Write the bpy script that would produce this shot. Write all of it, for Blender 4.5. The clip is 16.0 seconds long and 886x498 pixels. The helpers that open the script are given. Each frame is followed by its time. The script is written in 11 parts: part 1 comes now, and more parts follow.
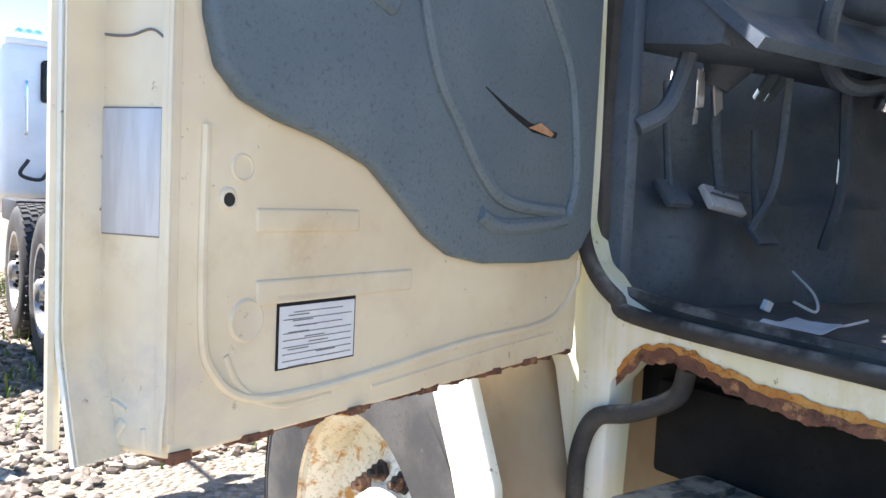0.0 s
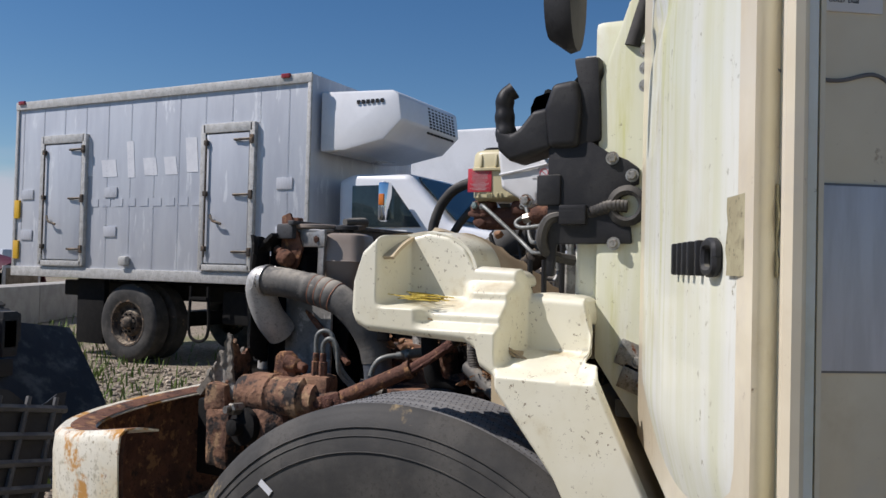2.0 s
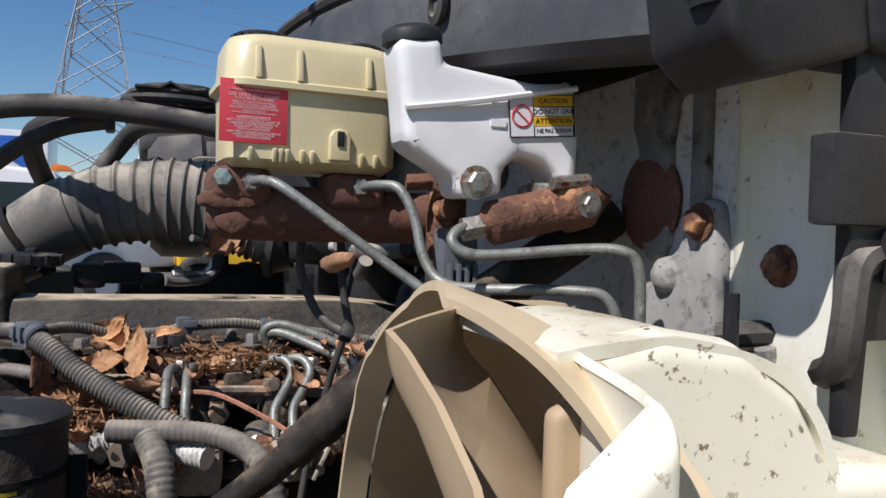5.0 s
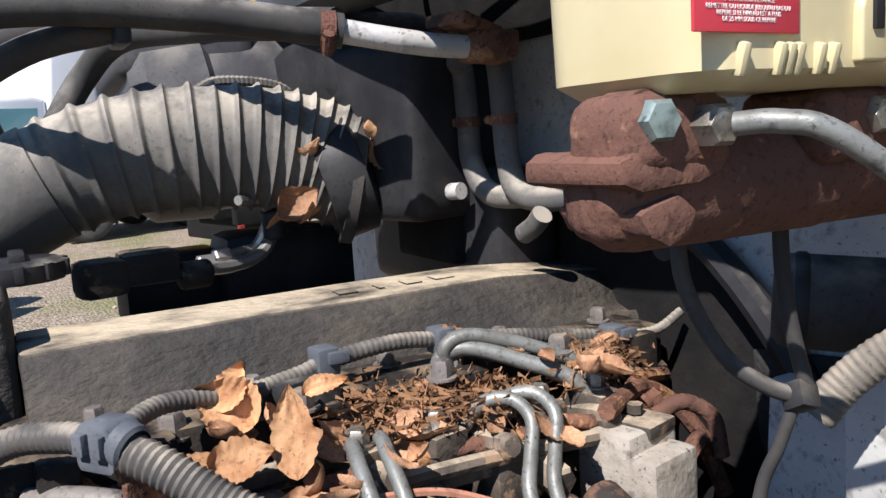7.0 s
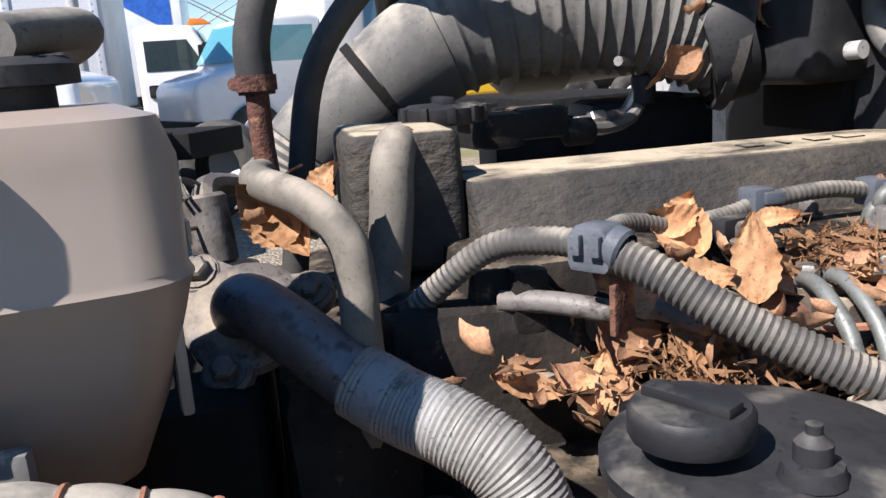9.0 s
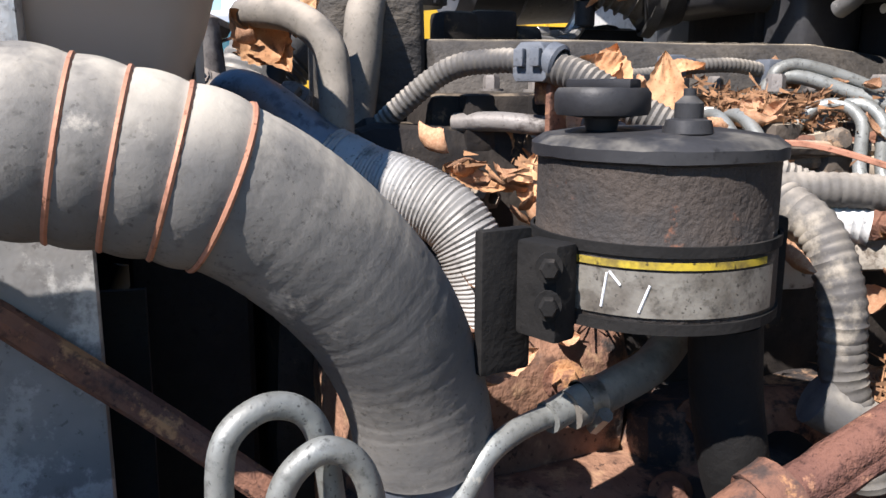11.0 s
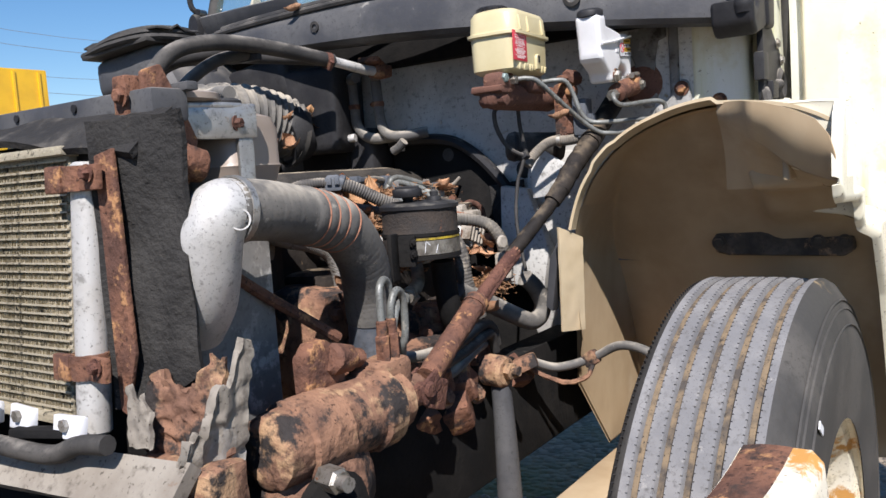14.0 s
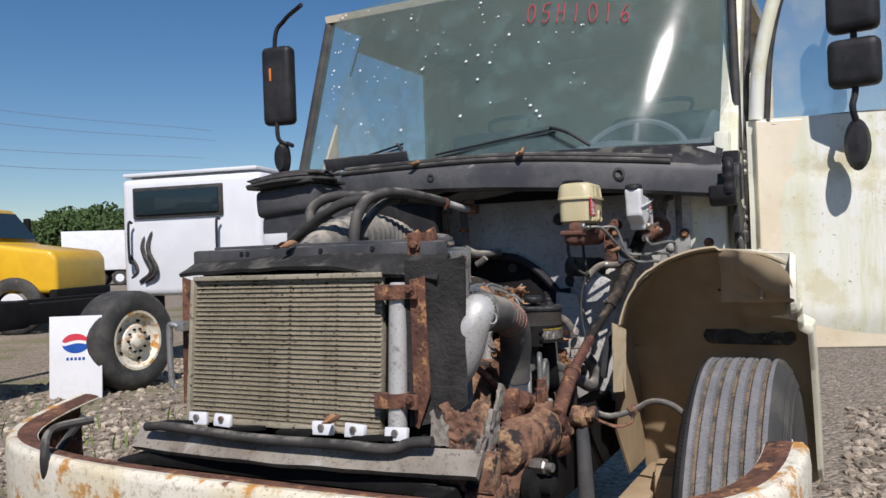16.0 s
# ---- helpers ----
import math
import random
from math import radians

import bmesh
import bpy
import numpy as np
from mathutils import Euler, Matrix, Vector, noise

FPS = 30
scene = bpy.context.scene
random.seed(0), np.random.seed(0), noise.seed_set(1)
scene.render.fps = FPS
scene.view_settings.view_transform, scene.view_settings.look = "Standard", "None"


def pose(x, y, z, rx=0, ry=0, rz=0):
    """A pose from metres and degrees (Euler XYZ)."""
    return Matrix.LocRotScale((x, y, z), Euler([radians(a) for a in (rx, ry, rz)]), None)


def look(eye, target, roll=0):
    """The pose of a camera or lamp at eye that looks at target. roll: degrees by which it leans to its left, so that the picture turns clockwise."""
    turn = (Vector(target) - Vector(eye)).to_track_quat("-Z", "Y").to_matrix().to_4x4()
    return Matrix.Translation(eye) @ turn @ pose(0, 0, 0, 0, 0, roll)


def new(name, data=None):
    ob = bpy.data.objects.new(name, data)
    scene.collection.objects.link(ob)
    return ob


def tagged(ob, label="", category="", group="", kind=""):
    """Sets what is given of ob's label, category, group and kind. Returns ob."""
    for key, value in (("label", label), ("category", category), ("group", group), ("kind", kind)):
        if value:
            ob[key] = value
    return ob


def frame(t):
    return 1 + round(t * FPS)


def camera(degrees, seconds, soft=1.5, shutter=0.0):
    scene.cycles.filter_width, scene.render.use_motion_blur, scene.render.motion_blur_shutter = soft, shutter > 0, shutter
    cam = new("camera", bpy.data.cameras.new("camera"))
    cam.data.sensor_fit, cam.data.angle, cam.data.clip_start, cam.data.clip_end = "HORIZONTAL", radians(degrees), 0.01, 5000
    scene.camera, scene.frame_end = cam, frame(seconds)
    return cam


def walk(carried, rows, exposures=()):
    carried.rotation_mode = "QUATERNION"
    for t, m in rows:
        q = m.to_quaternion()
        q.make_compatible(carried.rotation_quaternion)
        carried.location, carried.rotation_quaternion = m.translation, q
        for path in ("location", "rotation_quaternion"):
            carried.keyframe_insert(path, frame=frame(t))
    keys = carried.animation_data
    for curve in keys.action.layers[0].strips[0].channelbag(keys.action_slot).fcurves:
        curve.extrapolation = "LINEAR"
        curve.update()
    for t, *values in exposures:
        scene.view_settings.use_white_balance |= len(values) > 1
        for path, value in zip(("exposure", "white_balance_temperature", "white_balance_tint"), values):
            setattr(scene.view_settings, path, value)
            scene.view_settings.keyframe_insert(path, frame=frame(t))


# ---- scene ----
cam = camera(57.2, 16.0)
PATH = [
    (0, (-1.906, -1.5, 1.306), (-0.761, 0.134, 1.168), 2.6),
    (0.5, (-2.14, -1.442, 1.326), (-1.097, 0.265, 1.3), 1.7),
    (1, (-2.266, -1.227, 1.301), (-1.056, 0.365, 1.349), 0.9),
    (1.5, (-2.296, -0.985, 1.326), (-0.799, 0.34, 1.387), 0.8),
    (2, (-2.284, -0.714, 1.314), (-0.499, 0.187, 1.356), 1.4),
    (2.5, (-2.204, -0.507, 1.311), (-0.259, -0.038, 1.334), 2.1),
    (3, (-2.02, -0.314, 1.329), (-0.025, -0.176, 1.324), 2.4),
    (3.2, (-1.962, -0.253, 1.335), (0.038, -0.224, 1.314), 2.5),
    (5.3, (-1.174, 0.232, 1.433), (0.651, -0.586, 1.42), 1.2),
    (5.5, (-1.124, 0.269, 1.447), (0.664, -0.627, 1.434), 0.6),
    (6, (-0.996, 0.33, 1.46), (0.723, -0.69, 1.392), -0.8),
    (6.5, (-0.845, 0.339, 1.463), (0.866, -0.682, 1.287), -2.1),
    (7, (-0.741, 0.333, 1.462), (1.001, -0.609, 1.182), -3.5),
    (7.5, (-0.697, 0.36, 1.462), (1.115, -0.427, 1.142), -5.2),
    (8, (-0.669, 0.42, 1.462), (1.172, -0.245, 1.048), -5.6),
    (8.5, (-0.68, 0.464, 1.442), (1.203, -0.051, 1.008), -5.3),
    (9, (-0.708, 0.493, 1.409), (1.206, 0.114, 0.969), -4.0),
    (9.2, (-0.721, 0.504, 1.391), (1.202, 0.174, 0.952), -3.4),
    (11.3, (-0.896, 0.563, 1.266), (0.961, -0.072, 0.881), 1.9),
    (11.5, (-0.962, 0.598, 1.274), (0.838, -0.188, 0.897), 1.5),
    (12, (-1.089, 0.693, 1.286), (0.521, -0.444, 0.948), 0.2),
    (12.5, (-1.099, 0.836, 1.25), (0.28, -0.58, 0.945), -1.6),
    (13, (-1.154, 0.976, 1.272), (0.067, -0.586, 1.01), -3.3),
    (13.5, (-1.271, 1.239, 1.305), (-0.128, -0.389, 1.092), -3.7),
    (14, (-1.265, 1.481, 1.29), (-0.147, -0.167, 1.104), -4.0),
    (14.5, (-1.267, 1.698, 1.328), (-0.19, 0.02, 1.176), -4.0),
    (15, (-1.277, 1.957, 1.348), (-0.253, 0.242, 1.247), -3.5),
    (15.5, (-1.219, 2.173, 1.369), (-0.254, 0.421, 1.329), -2.8),
    (16, (-1.226, 2.447, 1.4), (-0.316, 0.666, 1.408), -2.1),
]
walk(cam, [(t, look(eye, target, roll)) for t, eye, target, roll in PATH],
     exposures=((0.0, 2.2, 6450, 15), (0.5, 1.15, 6450, 15), (1.0, 0.82, 6450, 15), (1.5, 0.38, 6450, 15), (2.0, -0.05, 6450, 15), (3.0, -0.25, 6450, 15), (5.5, 0.32, 6450, 15), (6.5, 0.52, 6450, 15), (7.5, 0.9, 6450, 15), (9.2, 0.92, 6450, 15), (11.3, 1.28, 6450, 15), (12.5, 1.25, 6450, 15), (13.0, 1.12, 6450, 15), (13.5, 0.78, 6450, 15), (14.5, 0.52, 6450, 15), (16.0, -0.06, 6450, 15)))

# ---- sky, sun, exposure ----
SUN_TO = Vector((-0.42, 0.68, 0.90)).normalized()
world = bpy.data.worlds.new("sky")
scene.world = world
world.use_nodes = True
wn, wl = world.node_tree.nodes, world.node_tree.links
wn.clear()
sky = wn.new("ShaderNodeTexSky")
sky.sky_type = "NISHITA"
sky.sun_disc = False
sky.sun_elevation = math.asin(SUN_TO.z)
sky.sun_rotation = math.atan2(SUN_TO.x, SUN_TO.y)
sky.air_density, sky.dust_density, sky.ozone_density = 1.0, 0.05, 3.0
coord = wn.new("ShaderNodeTexCoord")
split = wn.new("ShaderNodeSeparateXYZ")
wl.new(coord.outputs["Generated"], split.inputs[0])
band = wn.new("ShaderNodeMapRange")
band.inputs[1].default_value, band.inputs[2].default_value = 0.19, 0.04
wl.new(split.outputs[2], band.inputs[0])
side = wn.new("ShaderNodeMapRange")
side.inputs[1].default_value, side.inputs[2].default_value = 0.15, 0.75
wl.new(split.outputs[1], side.inputs[0])
puff = wn.new("ShaderNodeTexNoise")
puff.inputs["Scale"].default_value, puff.inputs["Detail"].default_value = 5.0, 5.0
squash = wn.new("ShaderNodeMapping")
squash.inputs["Scale"].default_value = (1, 1, 5)
wl.new(coord.outputs["Generated"], squash.inputs[0])
wl.new(squash.outputs[0], puff.inputs[0])
shape = wn.new("ShaderNodeMath")
shape.operation = "MULTIPLY"
wl.new(band.outputs[0], shape.inputs[0])
wl.new(side.outputs[0], shape.inputs[1])
bump_up = wn.new("ShaderNodeMath")
bump_up.operation = "ADD"
wl.new(shape.outputs[0], bump_up.inputs[0])
wl.new(puff.outputs[0], bump_up.inputs[1])
cut = wn.new("ShaderNodeMapRange")
cut.interpolation_type = "SMOOTHSTEP"
cut.inputs[1].default_value, cut.inputs[2].default_value = 0.92, 1.35
wl.new(bump_up.outputs[0], cut.inputs[0])
mixer = wn.new("ShaderNodeMixRGB")
mixer.inputs[2].default_value = (5.9, 6.5, 7.4, 1)
wl.new(cut.outputs[0], mixer.inputs[0])
tone = wn.new("ShaderNodeHueSaturation")
tone.inputs["Saturation"].default_value = 1.25
wl.new(sky.outputs[0], tone.inputs["Color"])
wl.new(tone.outputs[0], mixer.inputs[1])
back = wn.new("ShaderNodeBackground")
back.inputs[1].default_value = 0.082
wl.new(mixer.outputs[0], back.inputs[0])
wout = wn.new("ShaderNodeOutputWorld")
wl.new(back.outputs[0], wout.inputs[0])
sun = new("sun", bpy.data.lights.new("sun", "SUN"))
sun.data.energy, sun.data.angle, sun.data.color = 5.0, radians(0.53), (1.0, 0.965, 0.92)
sun.matrix_world = look(SUN_TO * 50, (0, 0, 0))


# ---- materials ----
def mat(name, c1, c2=None, rough=0.6, metal=0.0, scale=6.0, fine=70.0, bump=0.25, spots=None, spot2=None, dust=None, vary=0.0, wave=None, coat=0.0, emit=None, stretch=None, flecks=None, blotch=None):
    """A procedural surface: two tones mixed by broad and fine noise, optional spots (colour, cover, scale[, roughness]) and settled dust (colour, amount)."""
    m = bpy.data.materials.new(name)
    m.use_nodes = True
    n, l = m.node_tree.nodes, m.node_tree.links
    b = n["Principled BSDF"]
    b.inputs["Metallic"].default_value = metal
    if rough >= 0.5 and metal < 0.3:
        b.inputs["Specular IOR Level"].default_value = 0.22
    if coat:
        b.inputs["Coat Weight"].default_value = coat
    co = n.new("ShaderNodeTexCoord").outputs["Object"]
    plain = co
    if stretch:
        mp = n.new("ShaderNodeMapping")
        mp.inputs["Scale"].default_value = stretch
        l.new(co, mp.inputs[0])
        co = mp.outputs[0]

    def noise_out(s, d=5.0, rgh=0.6):
        t = n.new("ShaderNodeTexNoise")
        t.inputs["Scale"].default_value, t.inputs["Detail"].default_value, t.inputs["Roughness"].default_value = s, d, rgh
        l.new(co, t.inputs["Vector"])
        return t.outputs[0]

    def ramp(src, lo, hi):
        r = n.new("ShaderNodeMapRange")
        r.interpolation_type = "SMOOTHSTEP"
        r.inputs[1].default_value, r.inputs[2].default_value = lo, hi
        l.new(src, r.inputs[0])
        return r.outputs[0]

    def blend(f, a, c):
        x = n.new("ShaderNodeMixRGB")
        l.new(f, x.inputs[0])
        if isinstance(a, tuple):
            x.inputs[1].default_value = (*a, 1)
        else:
            l.new(a, x.inputs[1])
        x.inputs[2].default_value = (*c, 1)
        return x.outputs[0]

    c2 = c2 or tuple(0.72 * v for v in c1)
    broad, small = noise_out(scale), noise_out(fine, 4.0)
    col = blend(ramp(broad, 0.38, 0.66), c1, c2)
    dark = tuple(0.6 * v for v in c2)
    if bump > 0.04:
        col = blend(ramp(small, 0.52, 0.74), col, dark)
        col = blend(ramp(noise_out(fine * 2.7, 3.0), 0.60, 0.70), col, tuple(0.5 * v for v in c2))
    rg = n.new("ShaderNodeMapRange")
    rg.inputs[3].default_value, rg.inputs[4].default_value = max(0.03, rough - 0.12), min(1.0, rough + 0.14)
    l.new(broad, rg.inputs[0])
    rgh = rg.outputs[0]
    for sp in (spots, spot2):
        if sp:
            f = ramp(noise_out(sp[2], 7.0, 0.68), 1 - sp[1] - 0.03, 1 - sp[1] + (sp[4] if len(sp) > 4 else 0.05))
            col = blend(f, col, sp[0])
            ad = n.new("ShaderNodeMath")
            ad.operation = "MULTIPLY_ADD"
            l.new(f, ad.inputs[0])
            ad.inputs[1].default_value = (sp[3] if len(sp) > 3 else 0.9) - rough
            l.new(rgh, ad.inputs[2])
            rgh = ad.outputs[0]
    for fl in (blotch, flecks):
        if fl:
            tx = n.new("ShaderNodeTexNoise")
            tx.inputs["Scale"].default_value, tx.inputs["Detail"].default_value, tx.inputs["Roughness"].default_value = fl[2], 6.0, 0.7
            l.new(plain, tx.inputs["Vector"])
            f = ramp(tx.outputs[0], 1 - fl[1], 1 - fl[1] + fl[3])
            gate = n.new("ShaderNodeMath")
            gate.operation = "MULTIPLY"
            l.new(f, gate.inputs[0])
            tg = n.new("ShaderNodeTexNoise")
            tg.inputs["Scale"].default_value = fl[2] * 0.12
            l.new(plain, tg.inputs["Vector"])
            l.new(ramp(tg.outputs[0], 0.40, 0.62), gate.inputs[1])
            col = blend(gate.outputs[0], col, fl[0])
    if dust:
        g = n.new("ShaderNodeNewGeometry")
        sx = n.new("ShaderNodeSeparateXYZ")
        l.new(g.outputs["Normal"], sx.inputs[0])
        f = ramp(sx.outputs[2], *(dust[2:] or (0.15, 1.0)))
        mu = n.new("ShaderNodeMath")
        mu.operation = "MULTIPLY"
        l.new(f, mu.inputs[0])
        l.new(ramp(noise_out(scale * 1.7), 0.62 - dust[1] * 0.4, 0.75 - dust[1] * 0.2), mu.inputs[1])
        col = blend(mu.outputs[0], col, dust[0])
    if vary:
        oi = n.new("ShaderNodeObjectInfo")
        hs = n.new("ShaderNodeHueSaturation")
        mr = n.new("ShaderNodeMapRange")
        mr.inputs[3].default_value, mr.inputs[4].default_value = 1 - vary, 1 + vary
        l.new(oi.outputs["Random"], mr.inputs[0])
        l.new(mr.outputs[0], hs.inputs["Value"])
        l.new(col, hs.inputs["Color"])
        col = hs.outputs[0]
    l.new(col, b.inputs["Base Color"])
    l.new(rgh, b.inputs["Roughness"])
    if bump:
        bp = n.new("ShaderNodeBump")
        bp.inputs["Strength"].default_value, bp.inputs["Distance"].default_value = bump, 0.0055 if bump > 0.7 else 0.0035
        h = small
        if wave:
            wv = n.new("ShaderNodeTexWave")
            wv.inputs["Scale"].default_value = wave
            wv.bands_direction = "Z"
            l.new(co, wv.inputs["Vector"])
            h = wv.outputs["Fac"]
        l.new(h, bp.inputs["Height"])
        l.new(bp.outputs[0], b.inputs["Normal"])
    if emit:
        b.inputs["Emission Color"].default_value, b.inputs["Emission Strength"].default_value = (*emit[0], 1), emit[1]
    return m


def glass(name, tint, rough=0.02, alpha=0.25, grime=0.25):
    m = bpy.data.materials.new(name)
    m.use_nodes = True
    n, l = m.node_tree.nodes, m.node_tree.links
    b = n["Principled BSDF"]
    b.inputs["Base Color"].default_value = (*tint, 1)
    b.inputs["Roughness"].default_value = rough
    t = n.new("ShaderNodeTexNoise")
    t.inputs["Scale"].default_value, t.inputs["Detail"].default_value = 9.0, 8.0
    co = n.new("ShaderNodeTexCoord")
    l.new(co.outputs["Object"], t.inputs["Vector"])
    r = n.new("ShaderNodeMapRange")
    r.inputs[1].default_value, r.inputs[2].default_value = 0.5, 0.85
    r.inputs[3].default_value, r.inputs[4].default_value = alpha, alpha + grime
    l.new(t.outputs[0], r.inputs[0])
    l.new(r.outputs[0], b.inputs["Alpha"])
    return m


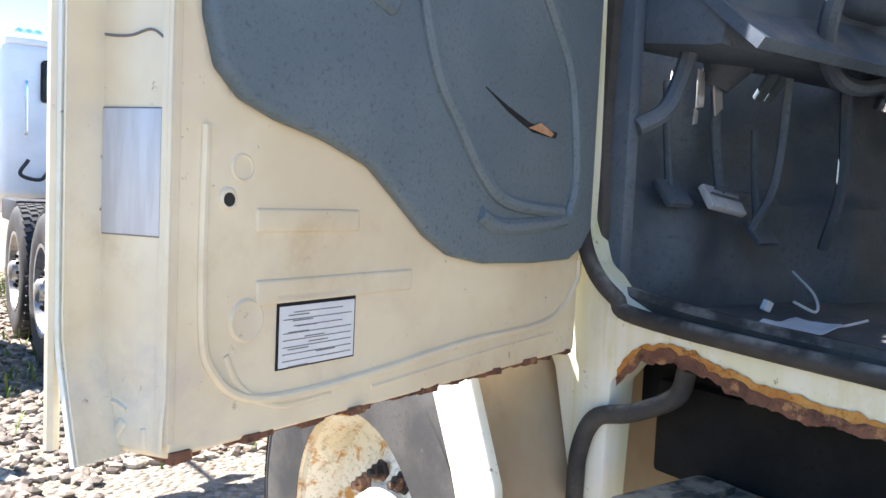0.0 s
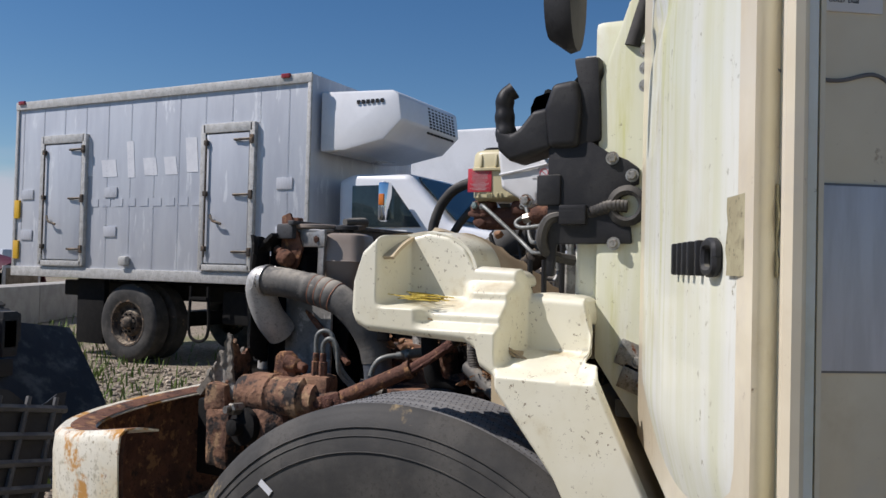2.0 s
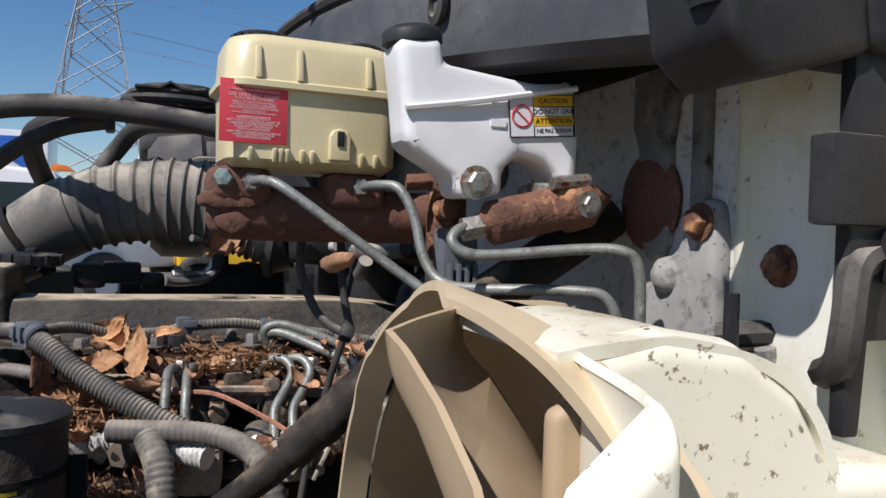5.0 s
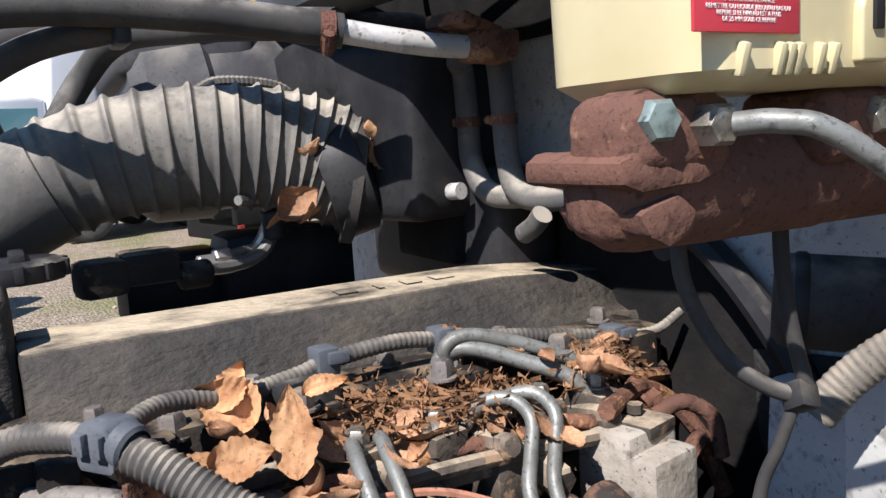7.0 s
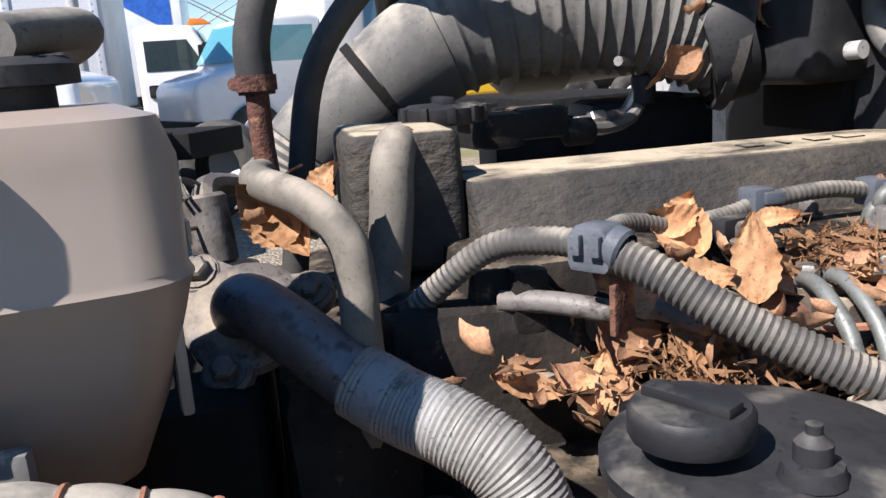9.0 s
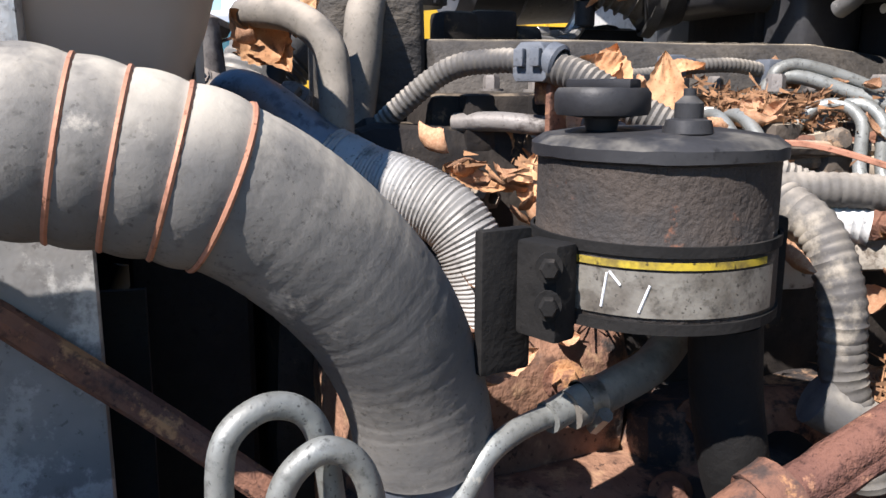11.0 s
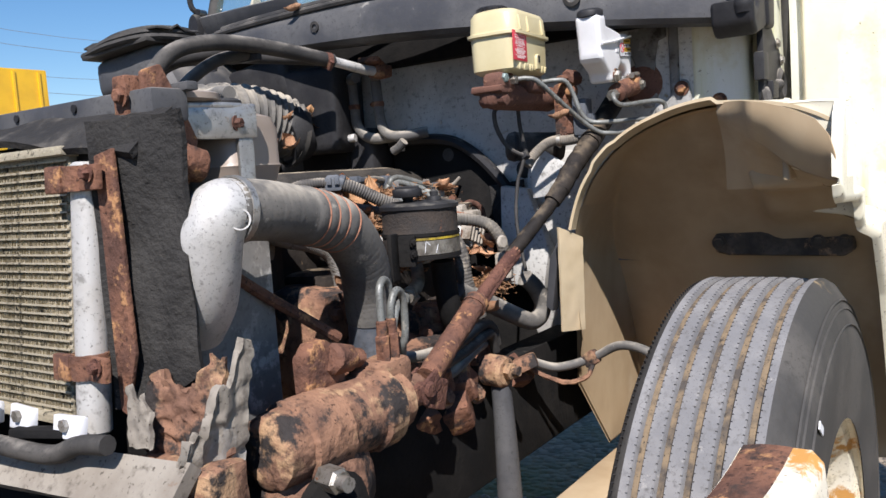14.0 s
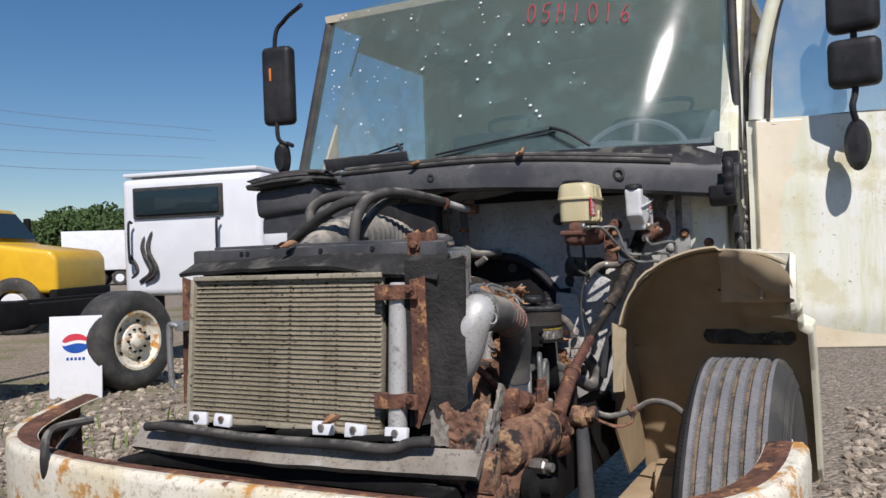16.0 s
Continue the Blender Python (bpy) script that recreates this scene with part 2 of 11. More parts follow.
RUST = (0.23, 0.085, 0.035)
DUST = (0.36, 0.31, 0.24)
M = {
    "cream": mat("cream_paint", (0.76, 0.68, 0.51), (0.66, 0.565, 0.40), 0.34, scale=3.5, fine=24, bump=0.03, spots=((0.34, 0.22, 0.12), 0.27, 40, 0.8, 0.06), spot2=((0.54, 0.42, 0.25), 0.46, 5, 0.6, 0.25), coat=0.25, flecks=((0.26, 0.17, 0.10), 0.365, 60, 0.08), blotch=((0.60, 0.53, 0.44), 0.52, 9, 0.25)),
    "cream_out": mat("weathered_cream_paint", (0.75, 0.75, 0.68), (0.64, 0.64, 0.46), 0.42, scale=2.6, fine=40, bump=0.03, spots=((0.53, 0.53, 0.22), 0.45, 3.0, 0.6, 0.16), spot2=((0.44, 0.40, 0.22), 0.36, 9, 0.8, 0.14), stretch=(4, 4, 0.35), coat=0.15, flecks=((0.24, 0.21, 0.12), 0.385, 75, 0.06), blotch=((0.60, 0.56, 0.38), 0.50, 7, 0.16)),
    "cream_rust": mat("cream_paint_with_rust_stains", (0.74, 0.70, 0.58), (0.66, 0.58, 0.40), 0.45, scale=5, fine=50, bump=0.12, spots=((0.48, 0.24, 0.06), 0.44, 9, 0.9), spot2=((0.20, 0.07, 0.03), 0.35, 22, 0.95)),
    "fender": mat("cream_moulded_plastic", (0.77, 0.74, 0.60), (0.70, 0.66, 0.50), 0.38, scale=4, fine=30, bump=0.03, spots=((0.16, 0.12, 0.07), 0.27, 110, 0.85), spot2=((0.50, 0.44, 0.28), 0.36, 5, 0.8, 0.16), dust=((0.46, 0.37, 0.22), 0.35, 0.6, 1.0), coat=0.2, flecks=((0.20, 0.15, 0.09), 0.405, 120, 0.05), blotch=((0.58, 0.50, 0.33), 0.46, 16, 0.25)),
    "lip": mat("yellowed_cream_plastic", (0.54, 0.44, 0.29), (0.45, 0.355, 0.215), 0.45, scale=5, fine=60, bump=0.035, spots=((0.33, 0.25, 0.145), 0.42, 9, 0.8, 0.25), spot2=((0.24, 0.18, 0.11), 0.27, 50, 0.8)),
    "liner": mat("tan_fender_liner", (0.47, 0.365, 0.235), (0.36, 0.265, 0.16), 0.5, scale=3, fine=60, bump=0.035, spots=((0.24, 0.165, 0.095), 0.46, 2.6, 0.8, 0.3), spot2=((0.52, 0.44, 0.32), 0.40, 4, 0.7, 0.25), stretch=(1, 1, 0.6)),
    "fw": mat("grey_white_firewall_paint", (0.56, 0.56, 0.53), (0.42, 0.41, 0.38), 0.55, scale=6, fine=60, bump=0.12, spots=((0.14, 0.13, 0.12), 0.36, 11, 0.9, 0.1), spot2=((0.36, 0.30, 0.2), 0.34, 30, 0.9)),
    "fw_dark": mat("dusty_black_panel", (0.17, 0.17, 0.165), (0.25, 0.24, 0.225), 0.7, scale=6, fine=60, bump=0.2, spots=((0.46, 0.45, 0.42), 0.46, 22, 0.9, 0.10), spot2=((0.05, 0.045, 0.04), 0.42, 11, 0.8, 0.1), dust=(DUST, 0.5)),
    "cowl": mat("faded_grey_black_plastic", (0.05, 0.052, 0.058), (0.10, 0.10, 0.10), 0.5, scale=5, fine=90, bump=0.15, spots=((0.26, 0.25, 0.23), 0.33, 20, 0.8), dust=((0.24, 0.22, 0.19), 0.5)),
    "black": mat("black_plastic", (0.018, 0.018, 0.020), (0.034, 0.034, 0.035), 0.5, scale=9, fine=80, bump=0.15, dust=((0.14, 0.13, 0.11), 0.3)),
    # Black metal, and shade in gaps and openings painted as near black.
    "deep": mat("near_black_metal_and_shade", (0.006, 0.006, 0.006), (0.013, 0.012, 0.011), 0.85, scale=12, fine=90, bump=0.4, dust=((0.05, 0.043, 0.036), 0.2)),
    "rubber": mat("dusty_black_rubber", (0.035, 0.034, 0.033), (0.07, 0.066, 0.06), 0.68, scale=9, fine=120, bump=0.12, dust=((0.24, 0.22, 0.19), 0.5)),
    "bellows": mat("dusty_grey_rubber", (0.095, 0.093, 0.089), (0.155, 0.147, 0.132), 0.68, scale=9, fine=110, bump=0.18, spots=((0.055, 0.052, 0.048), 0.34, 20, 0.6), spot2=((0.36, 0.33, 0.28), 0.36, 34, 0.9, 0.1), dust=((0.42, 0.38, 0.31), 0.7)),
    "conduit": mat("dusty_dark_conduit", (0.075, 0.071, 0.067), (0.15, 0.138, 0.118), 0.6, scale=12, fine=110, bump=0.15, spots=((0.30, 0.265, 0.21), 0.42, 16, 0.85, 0.12), dust=((0.30, 0.265, 0.215), 0.6, 0.3, 1.0)),
    "tread": mat("worn_tyre_tread", (0.165, 0.165, 0.168), (0.225, 0.222, 0.218), 0.82, scale=7, fine=90, bump=0.3, spots=((0.33, 0.32, 0.30), 0.36, 30, 0.9, 0.1), spot2=((0.12, 0.115, 0.11), 0.36, 45, 0.9)),
    "groove_dust": mat("tan_groove_dust", (0.20, 0.15, 0.095), (0.07, 0.062, 0.055), 0.95, scale=25, fine=90, bump=0.3),
    "sidewall": mat("tyre_sidewall", (0.045, 0.044, 0.042), (0.085, 0.08, 0.072), 0.66, scale=6, fine=110, bump=0.15, spots=((0.26, 0.20, 0.12), 0.34, 8, 0.9)),
    "rust": mat("flaking_rust", (0.19, 0.092, 0.058), (0.10, 0.052, 0.039), 0.9, scale=13, fine=60, bump=0.9, spots=((0.36, 0.19, 0.09), 0.42, 25), spot2=((0.05, 0.035, 0.03), 0.40, 10)),
    "rust_red": mat("red_brown_rust", (0.145, 0.068, 0.048), (0.09, 0.043, 0.034), 0.88, scale=16, fine=130, bump=0.9, spots=((0.27, 0.14, 0.085), 0.40, 40)),
    "rust_pale": mat("orange_rust_with_old_paint", (0.27, 0.148, 0.092), (0.145, 0.08, 0.056), 0.88, scale=12, fine=50, bump=0.9, spots=((0.37, 0.235, 0.135), 0.45, 13, 0.9, 0.07), spot2=((0.035, 0.03, 0.028), 0.48, 11, 0.8, 0.05)),
    "rust_edge": mat("orange_rust_edge", (0.52, 0.27, 0.075), (0.40, 0.17, 0.045), 0.9, scale=18, fine=70, bump=0.5, spots=((0.20, 0.08, 0.035), 0.40, 30)),
    "iron": mat("oily_dusty_cast_iron", (0.05, 0.043, 0.037), (0.13, 0.105, 0.082), 0.8, scale=14, fine=70, bump=0.6, spots=((0.30, 0.20, 0.125), 0.42, 20), dust=((0.40, 0.33, 0.24), 0.7)),
    "cover": mat("dirty_valve_cover", (0.035, 0.033, 0.031), (0.075, 0.066, 0.055), 0.75, scale=9, fine=90, bump=0.85, spots=((0.25, 0.205, 0.145), 0.33, 18, 0.9, 0.05), spot2=((0.085, 0.072, 0.056), 0.44, 7, 0.9, 0.2), stretch=(1.2, 0.7, 1.2), dust=((0.46, 0.385, 0.275), 0.85, 0.82, 0.98), flecks=((0.05, 0.045, 0.04), 0.43, 45, 0.05)),
    "cast_rust": mat("even_brown_rusted_casting", (0.165, 0.082, 0.058), (0.12, 0.062, 0.047), 0.9, scale=9, fine=170, bump=0.32, spots=((0.26, 0.135, 0.085), 0.38, 70, 0.95, 0.08), spot2=((0.07, 0.036, 0.028), 0.34, 25, 0.9, 0.1)),
    "plug_green": mat("green_grey_plated_plug", (0.26, 0.33, 0.31), (0.19, 0.24, 0.22), 0.5, 0.5, scale=40, bump=0.15, spots=((0.30, 0.2, 0.13), 0.32, 60)),
    "alu": mat("dull_aluminium", (0.48, 0.47, 0.45), (0.34, 0.33, 0.31), 0.42, 0.75, scale=12, fine=80, bump=0.2, spots=((0.25, 0.22, 0.18), 0.4, 18, 0.8)),
    "alu_pale": mat("pale_oxidised_aluminium", (0.58, 0.57, 0.54), (0.46, 0.45, 0.42), 0.55, 0.25, scale=12, fine=60, bump=0.3, spots=((0.2, 0.17, 0.13), 0.34, 26, 0.9)),
    "zinc": mat("grey_green_zinc_pipe", (0.235, 0.245, 0.23), (0.16, 0.162, 0.147), 0.5, 0.35, scale=25, fine=140, bump=0.15, spots=((0.40, 0.38, 0.32), 0.36, 40, 0.8)),
    "steel": mat("plated_bolt_steel", (0.42, 0.40, 0.36), (0.26, 0.24, 0.2), 0.45, 0.8, scale=30, fine=120, bump=0.2, spots=(RUST, 0.4, 40)),
    "chrome": mat("chrome", (0.8, 0.8, 0.8), (0.7, 0.7, 0.7), 0.12, 1.0, bump=0.0),
    "yell_plastic": mat("yellowed_reservoir_plastic", (0.60, 0.53, 0.32), (0.53, 0.455, 0.255), 0.38, scale=7, fine=90, bump=0.03, spots=((0.32, 0.26, 0.15), 0.24, 34, 0.8), coat=0.1),
    "white_plastic": mat("milky_white_plastic", (0.74, 0.75, 0.75), (0.66, 0.66, 0.65), 0.36, scale=8, fine=80, bump=0.04, spots=((0.6, 0.57, 0.50), 0.30, 60, 0.8, 0.12)),
    "tank": mat("grimy_translucent_tank", (0.31, 0.255, 0.21), (0.25, 0.195, 0.155), 0.4, scale=5, fine=60, bump=0.03, spots=((0.33, 0.24, 0.17), 0.42, 5, 0.6, 0.25), spot2=((0.24, 0.17, 0.12), 0.27, 30, 0.7, 0.08)),
    "red": mat("faded_red_label", (0.62, 0.05, 0.07), (0.55, 0.06, 0.08), 0.5, bump=0.03),
    "old_red": mat("faded_red_marker", (0.50, 0.05, 0.07), (0.38, 0.07, 0.08), 0.7, scale=60, bump=0.0),
    "baffle": mat("grainy_black_rubber_sheet", (0.024, 0.023, 0.022), (0.042, 0.040, 0.037), 0.8, scale=8, fine=90, bump=0.9, spots=((0.075, 0.068, 0.058), 0.36, 25, 0.9, 0.1), dust=((0.10, 0.092, 0.08), 0.3)),
    # Oily iron, near black so head and block carry the shade round them.
    "oily": mat("oily_black_iron_and_shade", (0.014, 0.012, 0.011), (0.034, 0.028, 0.023), 0.75, scale=14, fine=70, bump=0.5, spots=((0.13, 0.09, 0.055), 0.36, 26, 0.9, 0.06), dust=((0.16, 0.125, 0.085), 0.45)),
    "white": mat("white_vehicle_paint", (0.78, 0.79, 0.80), (0.72, 0.73, 0.74), 0.3, scale=2, bump=0.03, coat=0.4),
    "boxgrey": mat("faded_silver_box_side", (0.55, 0.57, 0.60), (0.47, 0.49, 0.53), 0.42, 0.15, scale=1.2, fine=12, bump=0.04, spots=((0.66, 0.68, 0.70), 0.40, 2.2, 0.5), stretch=(3, 3, 0.6)),
    "paper": mat("white_label_paper", (0.72, 0.73, 0.74), (0.62, 0.63, 0.65), 0.5, bump=0.02, spots=((0.4, 0.38, 0.34), 0.28, 40, 0.8)),
    "silver_label": mat("pale_grey_blank_label", (0.56, 0.57, 0.60), (0.48, 0.49, 0.51), 0.4, 0.1, scale=14, bump=0.02, stretch=(6, 6, 0.7)),
    "ink": mat("black_ink", (0.02, 0.02, 0.022), bump=0.0),
    "ink_grey": mat("grey_ink", (0.20, 0.20, 0.21), bump=0.0),
    "white_ink": mat("white_ink", (0.78, 0.72, 0.70), bump=0.0),
    "grime": mat("greasy_cast_metal", (0.20, 0.185, 0.17), (0.12, 0.105, 0.095), 0.6, 0.2, scale=12, fine=70, bump=0.4, spots=((0.06, 0.05, 0.045), 0.42, 16, 0.7, 0.08), dust=((0.30, 0.25, 0.19), 0.4)),
    "script": mat("pale_faded_lettering", (0.74, 0.75, 0.77), (0.66, 0.67, 0.70), 0.5, bump=0.0),
    "orange": mat("amber_lens", (0.75, 0.20, 0.02), rough=0.25, bump=0.0, coat=0.5),
    "redlens": mat("red_lens", (0.32, 0.015, 0.015), rough=0.25, bump=0.05, coat=0.5),
    "yellow": mat("yellow_vehicle_paint", (0.78, 0.46, 0.02), (0.70, 0.40, 0.02), 0.35, scale=2, bump=0.03, coat=0.3),
    "yellow_dirty": mat("yellow_sticker", (0.42, 0.31, 0.03), (0.12, 0.09, 0.03), 0.6, scale=50, bump=0.1),
    "blue": mat("blue_vehicle_paint", (0.006, 0.05, 0.065), (0.01, 0.07, 0.085), 0.45, scale=2, bump=0.02),
    "maroon": mat("maroon_vehicle_paint", (0.075, 0.008, 0.02), rough=0.6, bump=0.02),
    "trim": mat("slate_grey_door_trim", (0.105, 0.145, 0.178), (0.135, 0.175, 0.205), 0.5, scale=4, fine=170, bump=0.12, spots=((0.24, 0.23, 0.22), 0.27, 40, 0.8)),
    "cabdark": mat("dark_cab_plastic", (0.075, 0.098, 0.128), (0.115, 0.14, 0.17), 0.55, scale=5, fine=90, bump=0.15, dust=((0.2, 0.19, 0.17), 0.4)),
    "floor_mat": mat("dusty_rubber_floor", (0.13, 0.135, 0.14), (0.20, 0.195, 0.185), 0.75, scale=6, fine=60, bump=0.4, spots=((0.30, 0.28, 0.25), 0.38, 18, 0.9, 0.1)),
    "wire_hose": mat("grey_wire_wound_hose", (0.33, 0.325, 0.31), (0.25, 0.24, 0.22), 0.55, 0.2, scale=12, fine=80, bump=0.2, spots=((0.13, 0.115, 0.10), 0.34, 30, 0.9)),
    "clip_grey": mat("blue_grey_clip_plastic", (0.085, 0.095, 0.11), (0.125, 0.135, 0.15), 0.5, scale=30, fine=120, bump=0.1, spots=((0.36, 0.33, 0.29), 0.34, 50, 0.8, 0.1)),
    "straw_plug": mat("yellowed_plug_plastic", (0.62, 0.53, 0.30), (0.52, 0.43, 0.24), 0.5, scale=20, bump=0.05),
    "pump_dust": mat("dusty_cast_aluminium", (0.40, 0.365, 0.31), (0.29, 0.255, 0.21), 0.8, 0.1, scale=14, fine=70, bump=0.6, spots=((0.12, 0.095, 0.07), 0.40, 18, 0.9, 0.08), spot2=((0.30, 0.17, 0.10), 0.34, 26, 0.9)),
    "dusty_hose": mat("tan_dusted_rubber_hose", (0.13, 0.118, 0.10), (0.19, 0.17, 0.14), 0.75, scale=12, fine=110, bump=0.2, spots=((0.07, 0.065, 0.06), 0.38, 22, 0.8, 0.1), spot2=((0.33, 0.29, 0.23), 0.34, 40, 0.9, 0.1), dust=((0.34, 0.295, 0.235), 0.6)),
    "fw_mid": mat("grimy_grey_paint", (0.33, 0.33, 0.315), (0.24, 0.235, 0.22), 0.6, scale=7, fine=60, bump=0.15, spots=((0.48, 0.47, 0.44), 0.38, 20, 0.8, 0.08), spot2=((0.09, 0.085, 0.08), 0.36, 14, 0.9, 0.1)),
    "leaf": mat("dry_brown_leaf", (0.34, 0.175, 0.095), (0.43, 0.255, 0.15), 0.75, scale=18, fine=120, bump=0.3, spots=((0.2, 0.08, 0.035), 0.36, 30), vary=0.35),
    "leaf_tan": mat("dry_tan_leaf", (0.50, 0.29, 0.15), (0.40, 0.205, 0.10), 0.7, scale=22, fine=140, bump=0.2, spots=((0.22, 0.095, 0.045), 0.33, 40, 0.8, 0.1), vary=0.22),
    "litter": mat("dry_stalks_and_litter", (0.30, 0.16, 0.08), (0.20, 0.11, 0.06), 0.9, scale=30, bump=0.3),
    "core": mat("dusty_condenser_fins", (0.42, 0.375, 0.28), (0.31, 0.275, 0.20), 0.7, 0.25, scale=7, fine=260, bump=0.5, spots=((0.46, 0.42, 0.28), 0.40, 130), spot2=((0.055, 0.05, 0.04), 0.40, 60)),
    "beam": mat("weathered_grey_beam", (0.27, 0.245, 0.205), (0.19, 0.165, 0.135), 0.8, scale=7, fine=50, bump=0.5, spots=((0.36, 0.34, 0.31), 0.40, 9, 0.8, 0.1), spot2=((0.16, 0.08, 0.045), 0.36, 14)),
    "concrete": mat("concrete_block", (0.42, 0.40, 0.36), (0.34, 0.32, 0.29), 0.85, scale=3, bump=0.4),
    "far_green": mat("far_foliage", (0.05, 0.085, 0.03), (0.08, 0.12, 0.04), 0.9, scale=1.5, bump=0.3),
    "grass": mat("weedy_grass", (0.10, 0.17, 0.035), (0.17, 0.22, 0.06), 0.7, scale=4, bump=0.0),
    "mud": mat("black_mud_flap", (0.022, 0.023, 0.025), (0.04, 0.04, 0.042), 0.55, scale=4, bump=0.1, dust=((0.2, 0.19, 0.17), 0.3)),
    "straw": mat("yellow_straw", (0.55, 0.42, 0.06), (0.40, 0.27, 0.03), 0.6, scale=40, bump=0.1),
    "copper": mat("copper_coloured_wire", (0.42, 0.20, 0.13), (0.33, 0.16, 0.1), 0.6, 0.2, scale=40, bump=0.2),
    "tower": mat("galvanised_lattice", (0.30, 0.32, 0.35), rough=0.6, metal=0.3, bump=0.0),
    "wood": mat("weathered_board", (0.3, 0.24, 0.17), (0.2, 0.16, 0.11), 0.85, scale=8, bump=0.4),
    "ws_glass": glass("dusty_windscreen_glass", (0.13, 0.20, 0.19), 0.05, 0.24, 0.30),
    "tint_glass": glass("tinted_vehicle_glass", (0.10, 0.34, 0.40), 0.03, 0.72, 0.1),
    "dark_glass": glass("dark_vehicle_glass", (0.02, 0.035, 0.04), 0.03, 0.9, 0.05),
    "clear_glass": glass("dusty_door_glass", (0.40, 0.45, 0.42), 0.05, 0.12, 0.35),
}


# ---- mesh helpers ----
def thing(name, label, category, group="", kind=""):
    return tagged(new(name), label, category, group, kind)


def finish(name, bm, m, ang=40):
    me = bpy.data.meshes.new(name)
    bmesh.ops.recalc_face_normals(bm, faces=bm.faces[:])
    bm.to_mesh(me)
    bm.free()
    me.materials.append(M[m] if isinstance(m, str) else m)
    me.shade_smooth()
    me.set_sharp_from_angle(angle=radians(ang))
    return me


def part(name, bm, m, parent=None, label="", ang=40):
    """Links a bmesh as one mesh object, as a part of parent where one is given."""
    ob = new(name, finish(name, bm, m, ang))
    ob.parent = parent
    if label:
        ob["label"] = label
    return ob


def pieces(name, bm, m, parent, label="", ang=40):
    """Links every loose piece of a bmesh as a part of its own."""
    bm.verts.index_update()
    seen, obs = set(), []
    for v in bm.verts:
        if v.index in seen:
            continue
        stack, group = [v], []
        seen.add(v.index)
        while stack:
            w = stack.pop()
            group.append(w)
            for e in w.link_edges:
                o = e.other_vert(w)
                if o.index not in seen:
                    seen.add(o.index)
                    stack.append(o)
        number = {w: i for i, w in enumerate(group)}
        b = bmesh.new()
        nv = [b.verts.new(w.co) for w in group]
        for fc in dict.fromkeys(x for w in group for x in w.link_faces):
            b.faces.new([nv[number[w]] for w in fc.verts])
        obs.append(part(name, b, m, parent, label, ang))
    bm.free()
    return obs


def single(name, bm, m, label, category, group="", kind="", ang=40):
    return tagged(part(name, bm, m, ang=ang), label, category, group, kind)


def B():
    return bmesh.new()


def frame_of(p0, p1, up=(0, 0, 1)):
    """A matrix whose z runs from p0 to p1, and its length."""
    p0, p1 = Vector(p0), Vector(p1)
    z = p1 - p0
    n = z.length
    z.normalize()
    u = Vector(up)
    if abs(z.dot(u)) > 0.97:
        u = Vector((0, 1, 0)) if abs(z.y) < 0.9 else Vector((1, 0, 0))
    x = u.cross(z).normalized()
    y = z.cross(x)
    return Matrix(((x.x, y.x, z.x, p0.x), (x.y, y.y, z.y, p0.y), (x.z, y.z, z.z, p0.z), (0, 0, 0, 1))), n


def box(bm, c, s, rot=(0, 0, 0), bev=0.0, m=None, seg=2):
    """A box of size s about c, with rounded edges."""
    mm = (m or Matrix()) @ pose(*c, *rot) @ Matrix.Diagonal((*s, 1))
    r = bmesh.ops.create_cube(bm, size=1, matrix=mm)
    if bev:
        ed = {e for v in r["verts"] for e in v.link_edges}
        bmesh.ops.bevel(bm, geom=list(ed), offset=bev, segments=seg, affect="EDGES", profile=0.6)
    return bm


def lathe(bm, prof, p0, p1, n=24, caps=True, start=0.0, sweep=360.0):
    """Turns a profile of (radius, way along) about the axis from p0 towards p1."""
    mm, _ = frame_of(p0, p1)
    full = sweep >= 359.9
    k = n if full else n + 1
    rings = []
    for r, h in prof:
        rings.append([bm.verts.new(mm @ Vector((r * math.cos(radians(start + sweep * i / n)), r * math.sin(radians(start + sweep * i / n)), h))) for i in range(k)])
    for a, b in zip(rings, rings[1:]):
        for i in range(n):
            j = (i + 1) % k
            bm.faces.new((a[i], a[j], b[j], b[i]))
    if caps and full:
        for ring in (rings[0], rings[-1]):
            bm.faces.new(ring)
    return bm


def cyl(bm, p0, p1, r, r1=None, n=20, bev=0.0):
    h = (Vector(p1) - Vector(p0)).length
    r1 = r if r1 is None else r1
    b = min(bev, r * 0.5, h * 0.4)
    prof = [(r - b, 0), (r, b), (r1, h - b), (r1 - b, h)] if b else [(r, 0), (r1, h)]
    return lathe(bm, prof, p0, p1, n)


def smooth_path(pts, k=8):
    """Points along a rounded curve through pts."""
    p = [Vector(q) for q in pts]
    if len(p) == 2:
        return [p[0].lerp(p[1], i / k) for i in range(k + 1)]
    e = [2 * p[0] - p[1]] + p + [2 * p[-1] - p[-2]]
    out = []
    for i in range(1, len(e) - 2):
        a, b, c, d = e[i - 1 : i + 3]
        for j in range(k):
            t = j / k
            out.append(0.5 * (2 * b + (c - a) * t + (2 * a - 5 * b + 4 * c - d) * t * t + (3 * b - a - 3 * c + d) * t**3))
    return out + [p[-1]]


